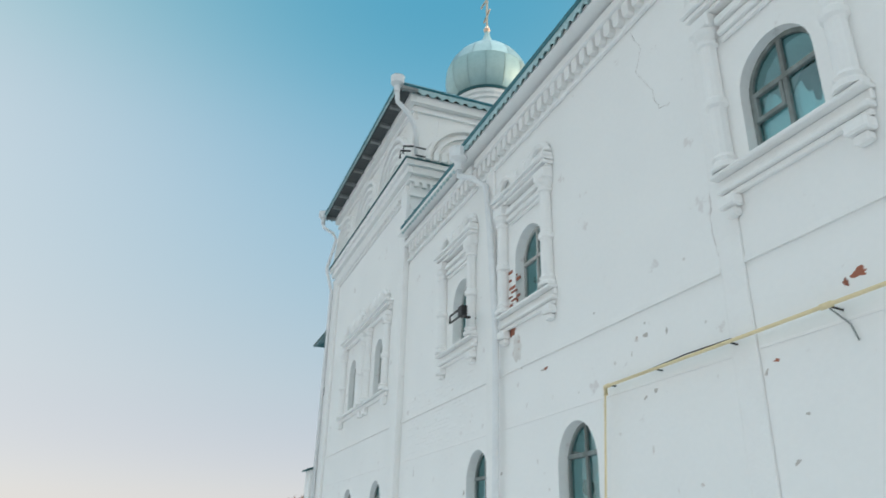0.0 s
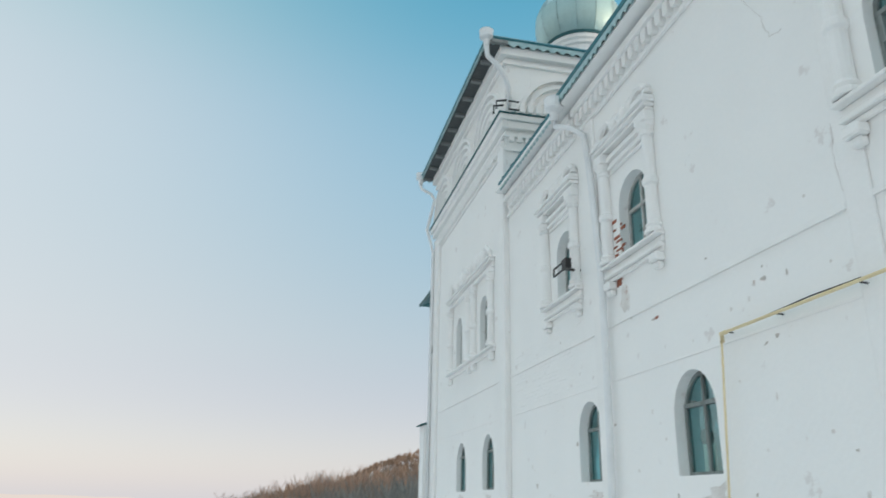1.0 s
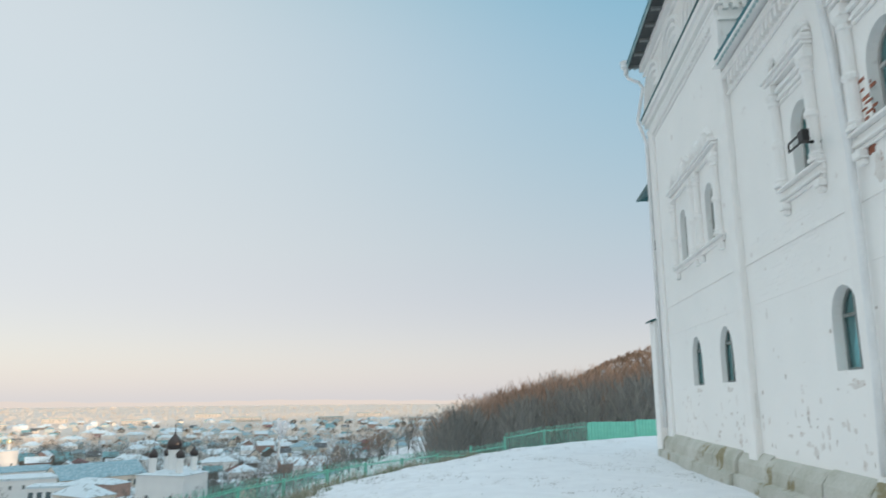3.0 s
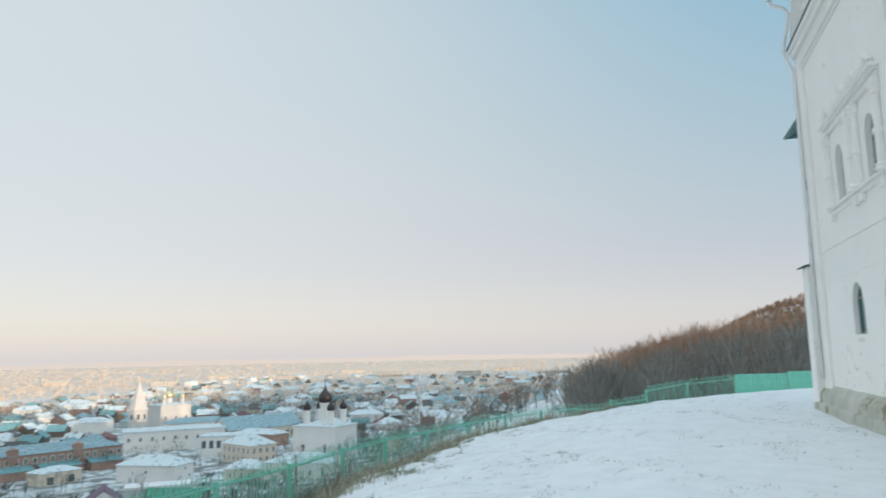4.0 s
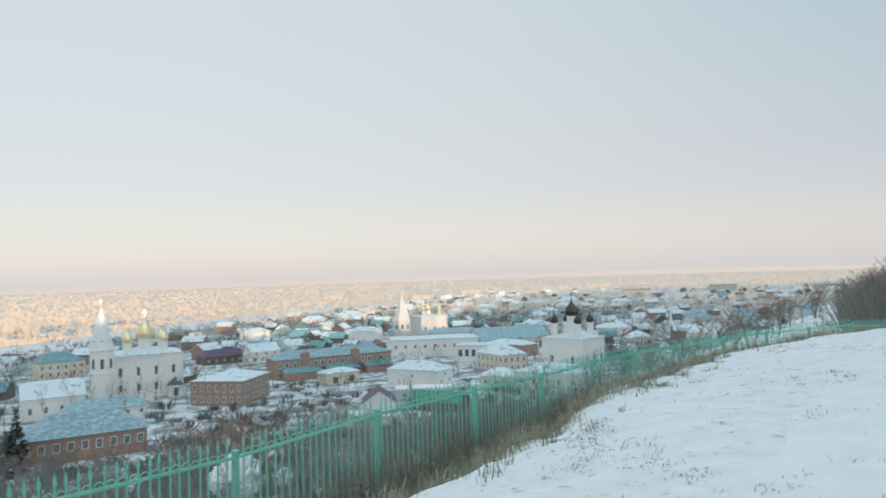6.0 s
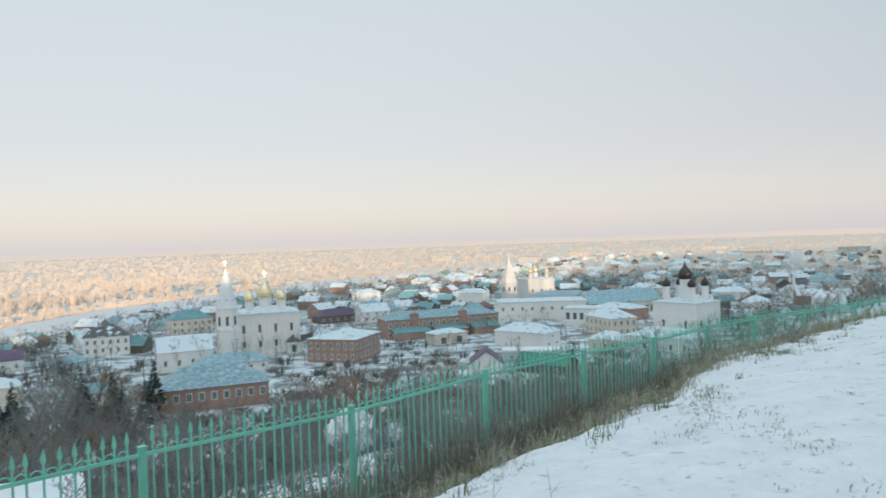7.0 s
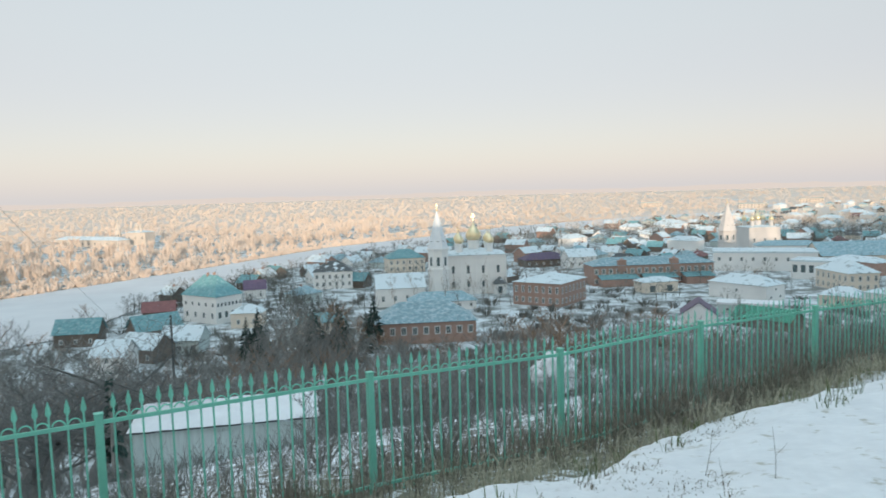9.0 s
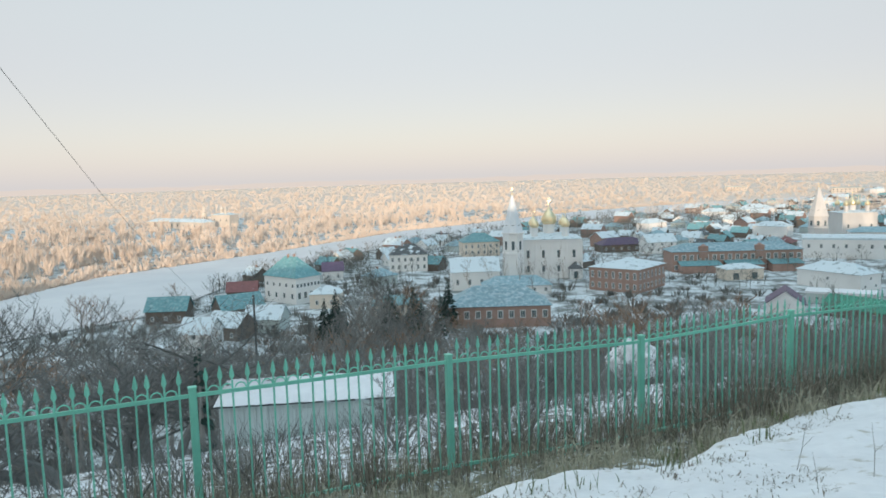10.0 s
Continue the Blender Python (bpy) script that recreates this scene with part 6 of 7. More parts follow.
# trees and undergrowth
def grow(seed, height, spread, trunk_r, levels=4, crook=0.25, lean=0.0, up=0.35, forks=(3, 4), first=0.35, twig=0.012):
    """A bare tree: tapered trunk and limbs, and a crown of fine twigs. Returns two bmeshes."""
    rng = random.Random(seed)
    wood, fine = bmesh.new(), bmesh.new()

    def limb(p, d, length, r, level):
        n = 4 if level == 0 else 3 if level == 1 else 2 if level < levels else 1
        pts, q, way = [p.copy()], p.copy(), d.copy()
        for i in range(n):
            way = (way + Vector((rng.gauss(0, crook), rng.gauss(0, crook), rng.gauss(0, crook * 0.5) + (up * 0.35 if level else 0.0)))).normalized()
            q = q + way * (length / n)
            pts.append(q.copy())
        end = r * (0.45 if level == 0 else 0.35)
        radii = [r + (end - r) * i / n for i in range(n + 1)]
        if level >= levels:
            # a last twig: a slender three-sided spike
            s = [fine.verts.new(p + Vector((math.cos(b) * r, math.sin(b) * r, 0))) for b in (0.0, 2.094, 4.189)]
            tip = fine.verts.new(pts[-1])
            for i in range(3):
                fine.faces.new((s[i], s[(i + 1) % 3], tip))
            return
        tube(wood if level < 2 else fine, pts, radii, 6 if level == 0 else 4 if level == 1 else 3, False)
        kids = rng.randint(*forks) + (3 if level == 0 else 0) + (2 if level == levels - 1 else 0)
        for k in range(kids):
            t = first + (1 - first) * (k + rng.random()) / kids if level == 0 else 0.3 + 0.7 * (k + rng.random()) / kids
            i = min(int(t * n), n - 1)
            at = pts[i].lerp(pts[i + 1], t * n - i)
            a = rng.uniform(0, 6.283)
            out = Vector((math.cos(a), math.sin(a), 0)) * spread + Vector((0, 0, up + rng.uniform(-0.1, 0.3))) + way * 0.3
            limb(at, out.normalized(), length * rng.uniform(0.42, 0.66) * (1.0 if level else 0.85), max(radii[i] * rng.uniform(0.4, 0.6), twig), level + 1)

    limb(Vector((0, 0, -0.3)), Vector((lean, 0, 1)).normalized(), height * 0.72, trunk_r, 0)
    return wood, fine


def tree(name, label, bark, twigs, *a, group="trees", **k):
    ob = thing(name, 0, 0, 0, 0, label, "tree", group)
    wood, fine = grow(*a, **k)
    part("trunk", wood, bark, ob)
    part("crown", fine, twigs, ob)
    return ob


TWIGS = mat("twigs", (0.26, 0.26, 0.245), (0.18, 0.18, 0.172), 0.95, 1, 8, 0.0, rand=0.25)
WARM_TWIGS = mat("reddish_twigs", (0.36, 0.225, 0.15), (0.24, 0.155, 0.105), 0.95, 1, 8, 0.0, rand=0.2)
PALE_TWIGS = mat("birch_twigs", (0.34, 0.25, 0.19), (0.22, 0.16, 0.12), 0.95, 1, 8, 0.0, rand=0.2)
OAKS = [tree("bare_tree", "bare leafless tree with a dense dark crown", BARK, TWIGS, 20 + i, 11 + i, 0.75, 0.20, 4, 0.16, forks=(3, 4), twig=0.02) for i in range(3)]
BIRCHES = [tree("birch_tree", "slender bare birch with pale trunk", BIRCH, PALE_TWIGS, 40 + i, 15 + i, 0.45, 0.15, 4, 0.08, up=0.6, forks=(2, 3), first=0.3, twig=0.025) for i in range(3)]
DARK_TWIGS = mat("dark_twigs", (0.17, 0.17, 0.162), (0.11, 0.11, 0.106), 0.95, 1, 8, 0.0, rand=0.2)
APPLES = [tree("fruit_tree", "old crooked fruit tree with dark bare branches", DARK_TWIGS, DARK_TWIGS, 80 + i, 5.5, 0.95, 0.16, 4, 0.34, up=0.25, forks=(4, 5), first=0.25, twig=0.009) for i in range(3)]
SHRUBS = [tree("shrub", "bare tangled shrub on the slope", BARK, TWIGS, 100 + i, 2.8, 1.0, 0.05, 3, 0.4, up=0.5, forks=(5, 7), first=0.03, twig=0.008, group="shrubs") for i in range(4)]
LIGHT = [tree("bare_tree", "bare leafless tree with a dark crown", BARK, TWIGS if i < 2 else WARM_TWIGS, 120 + i, 11 + i, 0.8, 0.20, 3, 0.16, forks=(3, 4), twig=0.05) for i in range(3)]
BUSHES = [tree("shrub", "bare bushy shrub on the slope", BARK, TWIGS, 160 + i, 2.8, 1.0, 0.05, 3, 0.4, up=0.5, forks=(3, 3), first=0.03, twig=0.018, group="shrubs") for i in range(2)]


def spruce(seed, h):
    rng = random.Random(seed)
    ob = thing("spruce", 0, 0, 0, 0, "dark green spruce with drooping boughs", "tree", "spruces")
    bm = bmesh.new()
    tube(bm, [(0, 0, -0.3), (0, 0, h * 0.95)], [0.16, 0.03], 6)
    part("trunk", bm, BARK, ob)
    bm = bmesh.new()
    for k in range(int(h * 22)):
        t = rng.random() ** 0.8
        z, r, a = h * (0.06 + 0.94 * t), h * 0.24 * (1 - t) * rng.uniform(0.6, 1.1) + 0.12, rng.uniform(0, 6.283)
        c, s = math.cos(a), math.sin(a)
        w = 0.10 + 0.25 * (1 - t)
        p = [Vector((0, 0, z)), Vector((c * r * 0.6 - s * w, s * r * 0.6 + c * w, z - r * 0.18)), Vector((c * r, s * r, z - r * 0.42)), Vector((c * r * 0.6 + s * w, s * r * 0.6 - c * w, z - r * 0.18)), Vector((c * r * 0.5, s * r * 0.5, z - r * 0.40))]
        v = [bm.verts.new(q) for q in p]
        for f in ((0, 1, 2), (0, 2, 3), (1, 4, 2), (4, 3, 2)):
            bm.faces.new([v[i] for i in f])
    part("crown", bm, SPRUCE, ob)
    return ob


SPRUCES = [spruce(1, 11.0), spruce(2, 8.5)]
THUJA = spruce(3, 2.6)
PLACED = {}


def tall(kind):
    return max(c[2] for ch in kind.children for c in ch.bound_box)


def plant(kind, x, y, size=1.0, turn=None, z=None, slim=1.0):
    m = pose(x, y, (ground_z(x, y) if z is None else z) - 0.05, 0, 0, PLANT.uniform(0, 360) if turn is None else turn) @ Matrix.Diagonal((size * slim, size * slim, size * PLANT.uniform(0.92, 1.06), 1))
    if kind not in PLACED:
        PLACED[kind] = True
        kind.matrix_basis = m
        return kind
    ob = copy_thing(kind, pose(0, 0, 0))
    ob.matrix_basis = m
    return ob


PLANT = random.Random(21)


def polar(a, r):
    return -r * math.sin(radians(a)), r * math.cos(radians(a))


# the wood on the ridge past the church
RIM_A, RIM_E = [-13.5, -10.1, -6.3, -1.4, 1.4, 4.3, 6.5], [4.5, 3.6, 2.8, 1.9, 0.8, -0.3, -1.6]
MIDS = [tree("alder_tree" if i < 3 else "bare_tree", "tall bare tree with reddish-brown twigs" if i < 3 else "bare leafless tree with a dense dark crown", BARK, WARM_TWIGS if i < 3 else TWIGS, 140 + i, 13 + i % 3, 0.6, 0.15, 4, 0.12, up=0.5, forks=(2, 3), first=0.2, twig=0.03) for i in range(6)]
RIDGE_WOOD = []
for k in range(260):
    a = PLANT.uniform(-13.5, 6.3)
    near = k % 5 < 2
    r = PLANT.uniform(56, 100) if near else 105 + 220 * PLANT.random()
    x, y = polar(a, r)
    g = ground_z(x, y)
    rim = np.interp(a, RIM_A, RIM_E)
    want = 2.05 + r * math.tan(radians(rim - (1.15 + 0.3 * max(rim, 0) if near else PLANT.uniform(0.15, 0.95)))) - g
    if want < 4:
        continue
    kind = PLANT.choice(MIDS[3:] + MIDS[3:] + MIDS[:1] if near else MIDS[:3] + MIDS[:4] + BIRCHES)
    size = min(want, PLANT.uniform(10, 17)) / tall(kind)
    if r < 120 or kind in BIRCHES:
        plant(kind, x, y, size)
    else:
        RIDGE_WOOD.append((kind, pose(x, y, g - 0.1, 0, 0, PLANT.uniform(0, 360)) @ Matrix.Scale(size, 4)))
merged("ridge_wood", "bare reddish-brown wood along the ridge", "woods", RIDGE_WOOD)
# trees of the slope and the near town, kept below the lines of sight to the landmarks
TOP_A = [28, 40, 44, 50, 56, 60, 66, 67.5, 70, 74, 76, 78, 84, 86, 92, 94, 100]
TOP_E = [-9, -10.5, -9.1, -8.9, -9.7, -11.2, -10.2, -8.6, -7.2, -6.8, -9.6, -10.8, -11.2, -9.9, -8.5, -6.0, -5.5]
SLOPE_TREES = []
for k in range(450):
    a, r = PLANT.uniform(26, 99), PLANT.uniform(52, 230)
    x, y = polar(a, r)
    g = ground_z(x, y)
    if x < np.interp(y, NEAR_BANK[:, 0], NEAR_BANK[:, 1]) + 4 or any(math.hypot(x - p, y - q) < 10 for p, q in TAKEN):
        continue
    want = 2.05 + r * math.tan(radians(np.interp(a, TOP_A, TOP_E) - PLANT.uniform(0, 1.2))) - g
    if want < 2.5:
        continue
    kind = PLANT.choice(OAKS + MIDS[3:]) if r < 90 else PLANT.choice(LIGHT)
    size = min(want, PLANT.uniform(8, 19)) / tall(kind)
    if r < 90:
        plant(kind, x, y, size)
    else:
        SLOPE_TREES.append((kind, pose(x, y, g - 0.1, 0, 0, PLANT.uniform(0, 360)) @ Matrix.Scale(size, 4)))
# trees among the houses, farther off
FAR_TREES = []
for k in range(160):
    a, r = PLANT.uniform(3, 92), 235 * math.exp(PLANT.random() * 0.7)
    x, y = polar(a, r)
    if x < np.interp(y, NEAR_BANK[:, 0], NEAR_BANK[:, 1]) + 6 or any(math.hypot(x - p, y - q) < 12 for p, q in TAKEN) or ground_z(x, y) > TOWN + 5:
        continue
    if any(lo < a < hi and 0.7 * d < r < d + 8 for lo, hi, d in SIGHT) and PLANT.random() < 0.8:
        continue
    FAR_TREES.append((PLANT.choice(LIGHT), pose(x, y, ground_z(x, y) - 0.1, 0, 0, PLANT.uniform(0, 360)) @ Matrix.Scale(PLANT.uniform(0.45, 0.9), 4)))
for a0, r0, n, wide in ((53, 335, 16, 45), (17, 300, 30, 60), (13, 350, 40, 80), (8, 290, 34, 60)):
    cx, cy = polar(a0, r0)
    for k in range(n):
        x, y = cx + PLANT.gauss(0, wide / 2), cy + PLANT.gauss(0, wide / 2)
        FAR_TREES.append((PLANT.choice(LIGHT), pose(x, y, ground_z(x, y) - 0.1, 0, 0, PLANT.uniform(0, 360)) @ Matrix.Scale(PLANT.uniform(0.8, 1.25), 4)))
merged("town_trees", "bare dark trees among the houses of the town", "trees", FAR_TREES + SLOPE_TREES)
for q, at in zip(LIGHT, ((-90, 330), (-75, 350), (-60, 365))):
    plant(q, *at, 0.7)
for a, r in ((61.8, 280), (63, 276), (59.8, 272), (58.2, 275), (57, 270), (60.6, 268), (64.5, 262)):
    plant(PLANT.choice(BIRCHES), *polar(a, r), 0.85)
for a, r in ((62.2, 284), (60.2, 282), (58.8, 280), (57.4, 276), (56.2, 276), (63.6, 280), (55.2, 270), (59.5, 262)):
    plant(PLANT.choice(MIDS[3:]), *polar(a, r), 0.8)
for a, r, s in ((75.5, 185, 1.75), (74.9, 190, 1.5), (71.2, 180, 1.85), (70.4, 184, 1.6), (69.2, 182, 1.9), (68.6, 186, 1.8), (67.0, 200, 1.6), (66.4, 205, 1.7), (76.4, 190, 1.4), (33, 560, 1.0), (10, 520, 1.1)):
    plant(SPRUCES[PLANT.random() < 0.5], *polar(a, r), s * 0.88, slim=1.3)
for a, r in ((75.2, 150), (74.4, 165), (73.6, 140), (72.8, 158), (72.0, 146), (71.2, 160), (70.4, 135), (69.6, 150), (68.6, 142), (67.6, 155), (66.6, 146), (74.0, 128), (71.6, 122), (69.0, 126), (76.2, 140), (65.4, 150), (73.0, 118), (64.2, 158)):
    x, y = polar(a, r)
    kind = PLANT.choice(OAKS)
    plant(kind, x, y, (2.05 + r * math.tan(radians(np.interp(a, TOP_A, TOP_E) - PLANT.uniform(0.1, 1.6))) - ground_z(x, y)) / tall(kind), slim=0.8)
plant(THUJA, *polar(86.4, 31.0), 1.95, slim=0.5)
# old fruit trees and shrubs on the slope below the fence
for a, r, s in ((95.5, 21, 1.55), (91.5, 27, 1.45), (88.5, 34, 1.5), (100, 18, 1.3), (85, 38, 1.3), (93, 37, 1.7), (80, 48, 1.2), (76, 50, 1.2), (71, 46, 1.2), (66, 50, 1.2), (61, 46, 1.1), (55, 50, 1.1), (97, 30, 1.5), (90, 45, 1.6)):
    kind = PLANT.choice(APPLES)
    x, y = polar(a, r)
    high = 2.05 + r * math.tan(radians(np.interp(a, [56, 80, 86, 90, 94, 100], [-13.5, -12.5, -11.8, -10.2, -8.3, -7.0]))) - ground_z(x, y)
    plant(kind, x, y, min(s, max(high, 1.5) / tall(kind)), slim=1.25)
for k in range(90):
    u = PLANT.random()
    j = 3 + u * 11
    i = int(j)
    fx, fy = FENCE[i][0] + (FENCE[i + 1][0] - FENCE[i][0]) * (j - i), FENCE[i][1] + (FENCE[i + 1][1] - FENCE[i][1]) * (j - i)
    d = 1.0 + 20 * PLANT.random() ** 1.3
    plant(PLANT.choice(SHRUBS), fx - d, fy + PLANT.gauss(0, 2) + d * 0.4, PLANT.uniform(0.4, 0.9))
for k in range(26):
    j = 8.2 + PLANT.random() * 4.5
    i = int(j)
    plant(PLANT.choice(SHRUBS), FENCE[i][0] + (FENCE[i + 1][0] - FENCE[i][0]) * (j - i) - PLANT.uniform(-0.3, 0.9), FENCE[i][1] + (FENCE[i + 1][1] - FENCE[i][1]) * (j - i), PLANT.uniform(0.25, 0.5))

# brushwood that covers the slope below the fence
BRUSH = []
for k in range(220):
    a, r = PLANT.uniform(24, 100), PLANT.uniform(40, 150)
    x, y = polar(a, r)
    BRUSH.append((PLANT.choice(BUSHES), pose(x, y, ground_z(x, y) - 0.1, 0, 0, PLANT.uniform(0, 360)) @ Matrix.Scale(PLANT.uniform(0.7, 1.6), 4)))
merged("thicket", "tangled bare brushwood covering the slope", "brushwood", BRUSH)

for kind, (x, y) in zip([k for k in OAKS + BIRCHES + APPLES + SHRUBS + LIGHT + MIDS + BUSHES + SPRUCES if k not in PLACED], ((-70, 30), (-62, 22), (-66, 45), (-75, 60), (-60, 38), (-80, 50), (-72, 12), (-64, 52), (-68, 66))):
    plant(kind, x, y, 0.6)

# woods across the river and out to the horizon
rs = random.Random(4)


def spray(vs, fs, x, y, z, dx, dy, dz, r):
    """A slender spindle of twigs from (x, y, z), reaching by (dx, dy, dz)."""
    b, t = len(vs), rs.uniform(0, 2)
    for q in range(3):
        vs.append((x + dx * 0.5 + r * math.cos(t + q * 2.094), y + dy * 0.5 + r * math.sin(t + q * 2.094), z + dz * 0.5))
    vs.append((x, y, z))
    vs.append((x + dx, y + dy, z + dz))
    for q in range(3):
        fs.append((b + q, b + (q + 1) % 3, b + 4))
        fs.append((b + 3, b + (q + 1) % 3, b + q))


def far_tree(vs, fs, x, y, z, h, w, rich, fine):
    """A thin trunk and upright sprays of branches that fork from it."""
    spray(vs, fs, x, y, z - 0.5, rs.gauss(0, 0.3), rs.gauss(0, 0.3), h * 0.95, h * 0.010 + 0.06 + fine * 0.3)
    for q in range(rich):
        a, d, low = rs.uniform(0, 6.28), w * rs.uniform(0.15, 0.5), h * rs.uniform(0.12, 0.5)
        top = h * (0.62 + 0.38 * (1 - 1.6 * d / w)) * rs.uniform(0.85, 1.05)
        spray(vs, fs, x + d * 0.2 * math.cos(a), y + d * 0.2 * math.sin(a), z + low, d * math.cos(a), d * math.sin(a), top - low, 0.10 + fine + w * 0.018)


def crown_tree(vs, fs, x, y, z, h, w, n, r):
    """A tree with a rounded, uneven crown of short fine sprays on a thin trunk."""
    spray(vs, fs, x, y, z - 0.4, rs.gauss(0, 0.2), rs.gauss(0, 0.2), h * 0.8, h * 0.012 + r)
    lop = rs.uniform(0, 6.28)
    for q in range(n):
        a, t, d = rs.uniform(0, 6.28), rs.uniform(0.22, 0.88), rs.random() ** 0.6
        wide = w / 2 * d * math.sin(math.pi * min(1.0, 0.18 + t * 0.86)) * (1 + 0.25 * math.cos(a - lop))
        L = h * rs.uniform(0.14, 0.30)
        out = L * rs.uniform(0.25, 0.75)
        top = min(L, h * 1.02 - h * t * 0.9)
        spray(vs, fs, x + wide * math.cos(a), y + wide * math.sin(a), z + h * t * 0.9, out * math.cos(a), out * math.sin(a), top, r * rs.uniform(0.7, 1.3))


def far_bush(vs, fs, x, y, z, h, w, rich, fine):
    for q in range(rich):
        a, d = rs.uniform(0, 6.28), w * rs.uniform(0.1, 0.6)
        spray(vs, fs, x + d * 0.5 * math.cos(a), y + d * 0.5 * math.sin(a), z - 0.3, d * math.cos(a), d * math.sin(a), h * rs.uniform(0.6, 1.0) * (1.15 - 0.5 * d / w), 0.12 + fine + w * 0.03)


def woods(name, label, vs, fs, material):
    me = bpy.data.meshes.new(name)
    me.from_pydata(vs, [], fs)
    me.materials.append(material)
    return tagged(new(name, me), label, "woods", kind="stuff")


def meadow(x, y):
    """Clearings: the yard of the far monastery and openings among the trees."""
    return -880 < x < -640 and 0 < y < 105 and (x > -700 or y > 30)


verts, faces = [], []
count = 0
while count < 7000:
    a, r = rs.uniform(-2, 108), 290 * math.exp(rs.random() * 2.75)
    x, y = polar(a, r)
    bank = np.interp(y, FAR_BANK[:, 0], FAR_BANK[:, 1])
    over = x < bank - 4
    if not over and r < 1900 or meadow(x, y):
        continue
    if over and r < 900 and math.sin(x * 0.021) * math.cos(y * 0.027) > 0.55:
        continue
    h = rs.uniform(3, 6) if over and bank - x < 35 else rs.uniform(9, 17) if r < 850 else rs.uniform(7, 12)
    far_tree(verts, faces, x, y, TOWN, h, h * (0.9 if h < 7 else 0.5) + r * 0.0014, 13 if r < 700 else 8 if r < 1100 else 5, r * 0.00022)
    count += 1
count = 0
while count < 6500:
    # undergrowth between the trunks, thickest along the bank
    a, r = rs.uniform(-2, 108), 290 * math.exp(rs.random() * 2.6)
    x, y = polar(a, r)
    bank = np.interp(y, FAR_BANK[:, 0], FAR_BANK[:, 1])
    if x > bank - 3 or meadow(x, y):
        continue
    far_bush(verts, faces, x, y, TOWN, rs.uniform(2.5, 6.5), rs.uniform(3, 5.5) + r * 0.0015, 8 if r < 900 else 4, r * 0.0004)
    count += 1
for k in range(1200):
    i = rs.randrange(1, len(FAR_BANK) - 4)
    t, off = rs.random(), rs.expovariate(1 / 7.0)
    y, x = FAR_BANK[i] + (FAR_BANK[i + 1] - FAR_BANK[i]) * t
    far_bush(verts, faces, x - 1 - off, y, TOWN, rs.uniform(1.5, 4.5), rs.uniform(2.5, 4.5), 10, 0.12)
woods("far_woods", "bare woods in haze-paled tan along the far bank and over the plain", verts, faces, FOREST)
verts, faces, edge, edge_faces, crest_, crest_faces = [], [], [], [], [], []
for k in range(1200):
    a, r = rs.uniform(-17, 1), rs.uniform(330, 950)
    x, y = polar(a, r)
    far_tree(verts, faces, x, y, ground_z(x, y), rs.uniform(8, 13), 6.5, 9, 0.12)
for k in range(620):
    # the near edge of the wood past the church, with taller crowns behind
    a, r = rs.uniform(-13.5, 6.0), rs.uniform(54, 165)
    x, y = polar(a, r)
    g, rim = ground_z(x, y), np.interp(a, RIM_A, RIM_E)
    want = 2.05 + r * math.tan(radians(rim - (rs.uniform(1.2, 3.0) if r < 98 and a < 3 else rs.uniform(0.1, 1.3)))) - g
    if want > 2.5:
        h = min(want, rs.uniform(6, 15))
        crown_tree(*((edge, edge_faces) if r < 98 else (crest_, crest_faces)), x, y, g, h, h * 0.75, 46, 0.03 + r * 0.0002)
woods("wood_edge", "dense bare wood with grey-brown twigs along the ridge", edge, edge_faces, RIDGE_BRUSH)
woods("ridge_crest", "bare trees with sun-reddened twigs on top of the ridge", crest_, crest_faces, SUNLIT_BRUSH)
woods("hill_woods", "bare reddish woods on the far hillside", verts, faces, WARM_TWIGS)

# low tangled growth on the slope just below the fence
verts, faces = [], []
for k in range(900):
    j = rs.uniform(0.5, 12)
    i, d = int(j), 0.7 + 26 * rs.random() ** 1.4
    x, y = FENCE[i][0] - d, FENCE[i][1] + (FENCE[i + 1][1] - FENCE[i][1]) * (j - i) + rs.gauss(0, 1)
    if -34 < x < -27.5 and -4 < y < 13 or math.sin(x * 0.9) * math.sin(y * 0.7) < -0.3:
        continue
    z, h = ground_z(x, y), rs.uniform(0.4, 1.5)
    for q in range(13):
        a, w = rs.uniform(0, 6.283), h * rs.uniform(0.2, 0.9)
        spray(verts, faces, x + rs.gauss(0, 0.12), y + rs.gauss(0, 0.12), z - 0.05, w * math.cos(a), w * math.sin(a), h * rs.uniform(0.4, 1.0), rs.uniform(0.006, 0.014))
slope_brush = woods("slope_brush", "tangled dark brushwood in snow below the fence", verts, faces, DARK_TWIGS)
slope_brush["category"] = "brushwood"

# trees and bushes that fill the gardens of the town
verts, faces, sunny, sunny_faces = [], [], [], []
for k in range(6200):
    a, r = rs.uniform(2, 92), 250 * math.exp(rs.random() * 1.3)
    x, y = polar(a, r)
    if x < np.interp(y, NEAR_BANK[:, 0], NEAR_BANK[:, 1]) + 5 or any(abs(x - p) < 12 and abs(y - q) < 12 for p, q in TAKEN):
        continue
    if any(lo < a < hi and 0.72 * d < r < d + 8 for lo, hi, d in SIGHT) and rs.random() < 0.85:
        continue
    if math.sin(x * 0.017 + 1) * math.sin(y * 0.013) < -0.45:
        continue
    if ground_z(x, y) > TOWN + 5:
        continue
    # sun and shade go into the twig colour: tan past 720 m
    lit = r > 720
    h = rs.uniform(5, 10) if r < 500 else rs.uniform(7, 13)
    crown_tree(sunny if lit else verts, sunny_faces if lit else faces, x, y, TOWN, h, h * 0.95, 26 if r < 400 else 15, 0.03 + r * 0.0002)
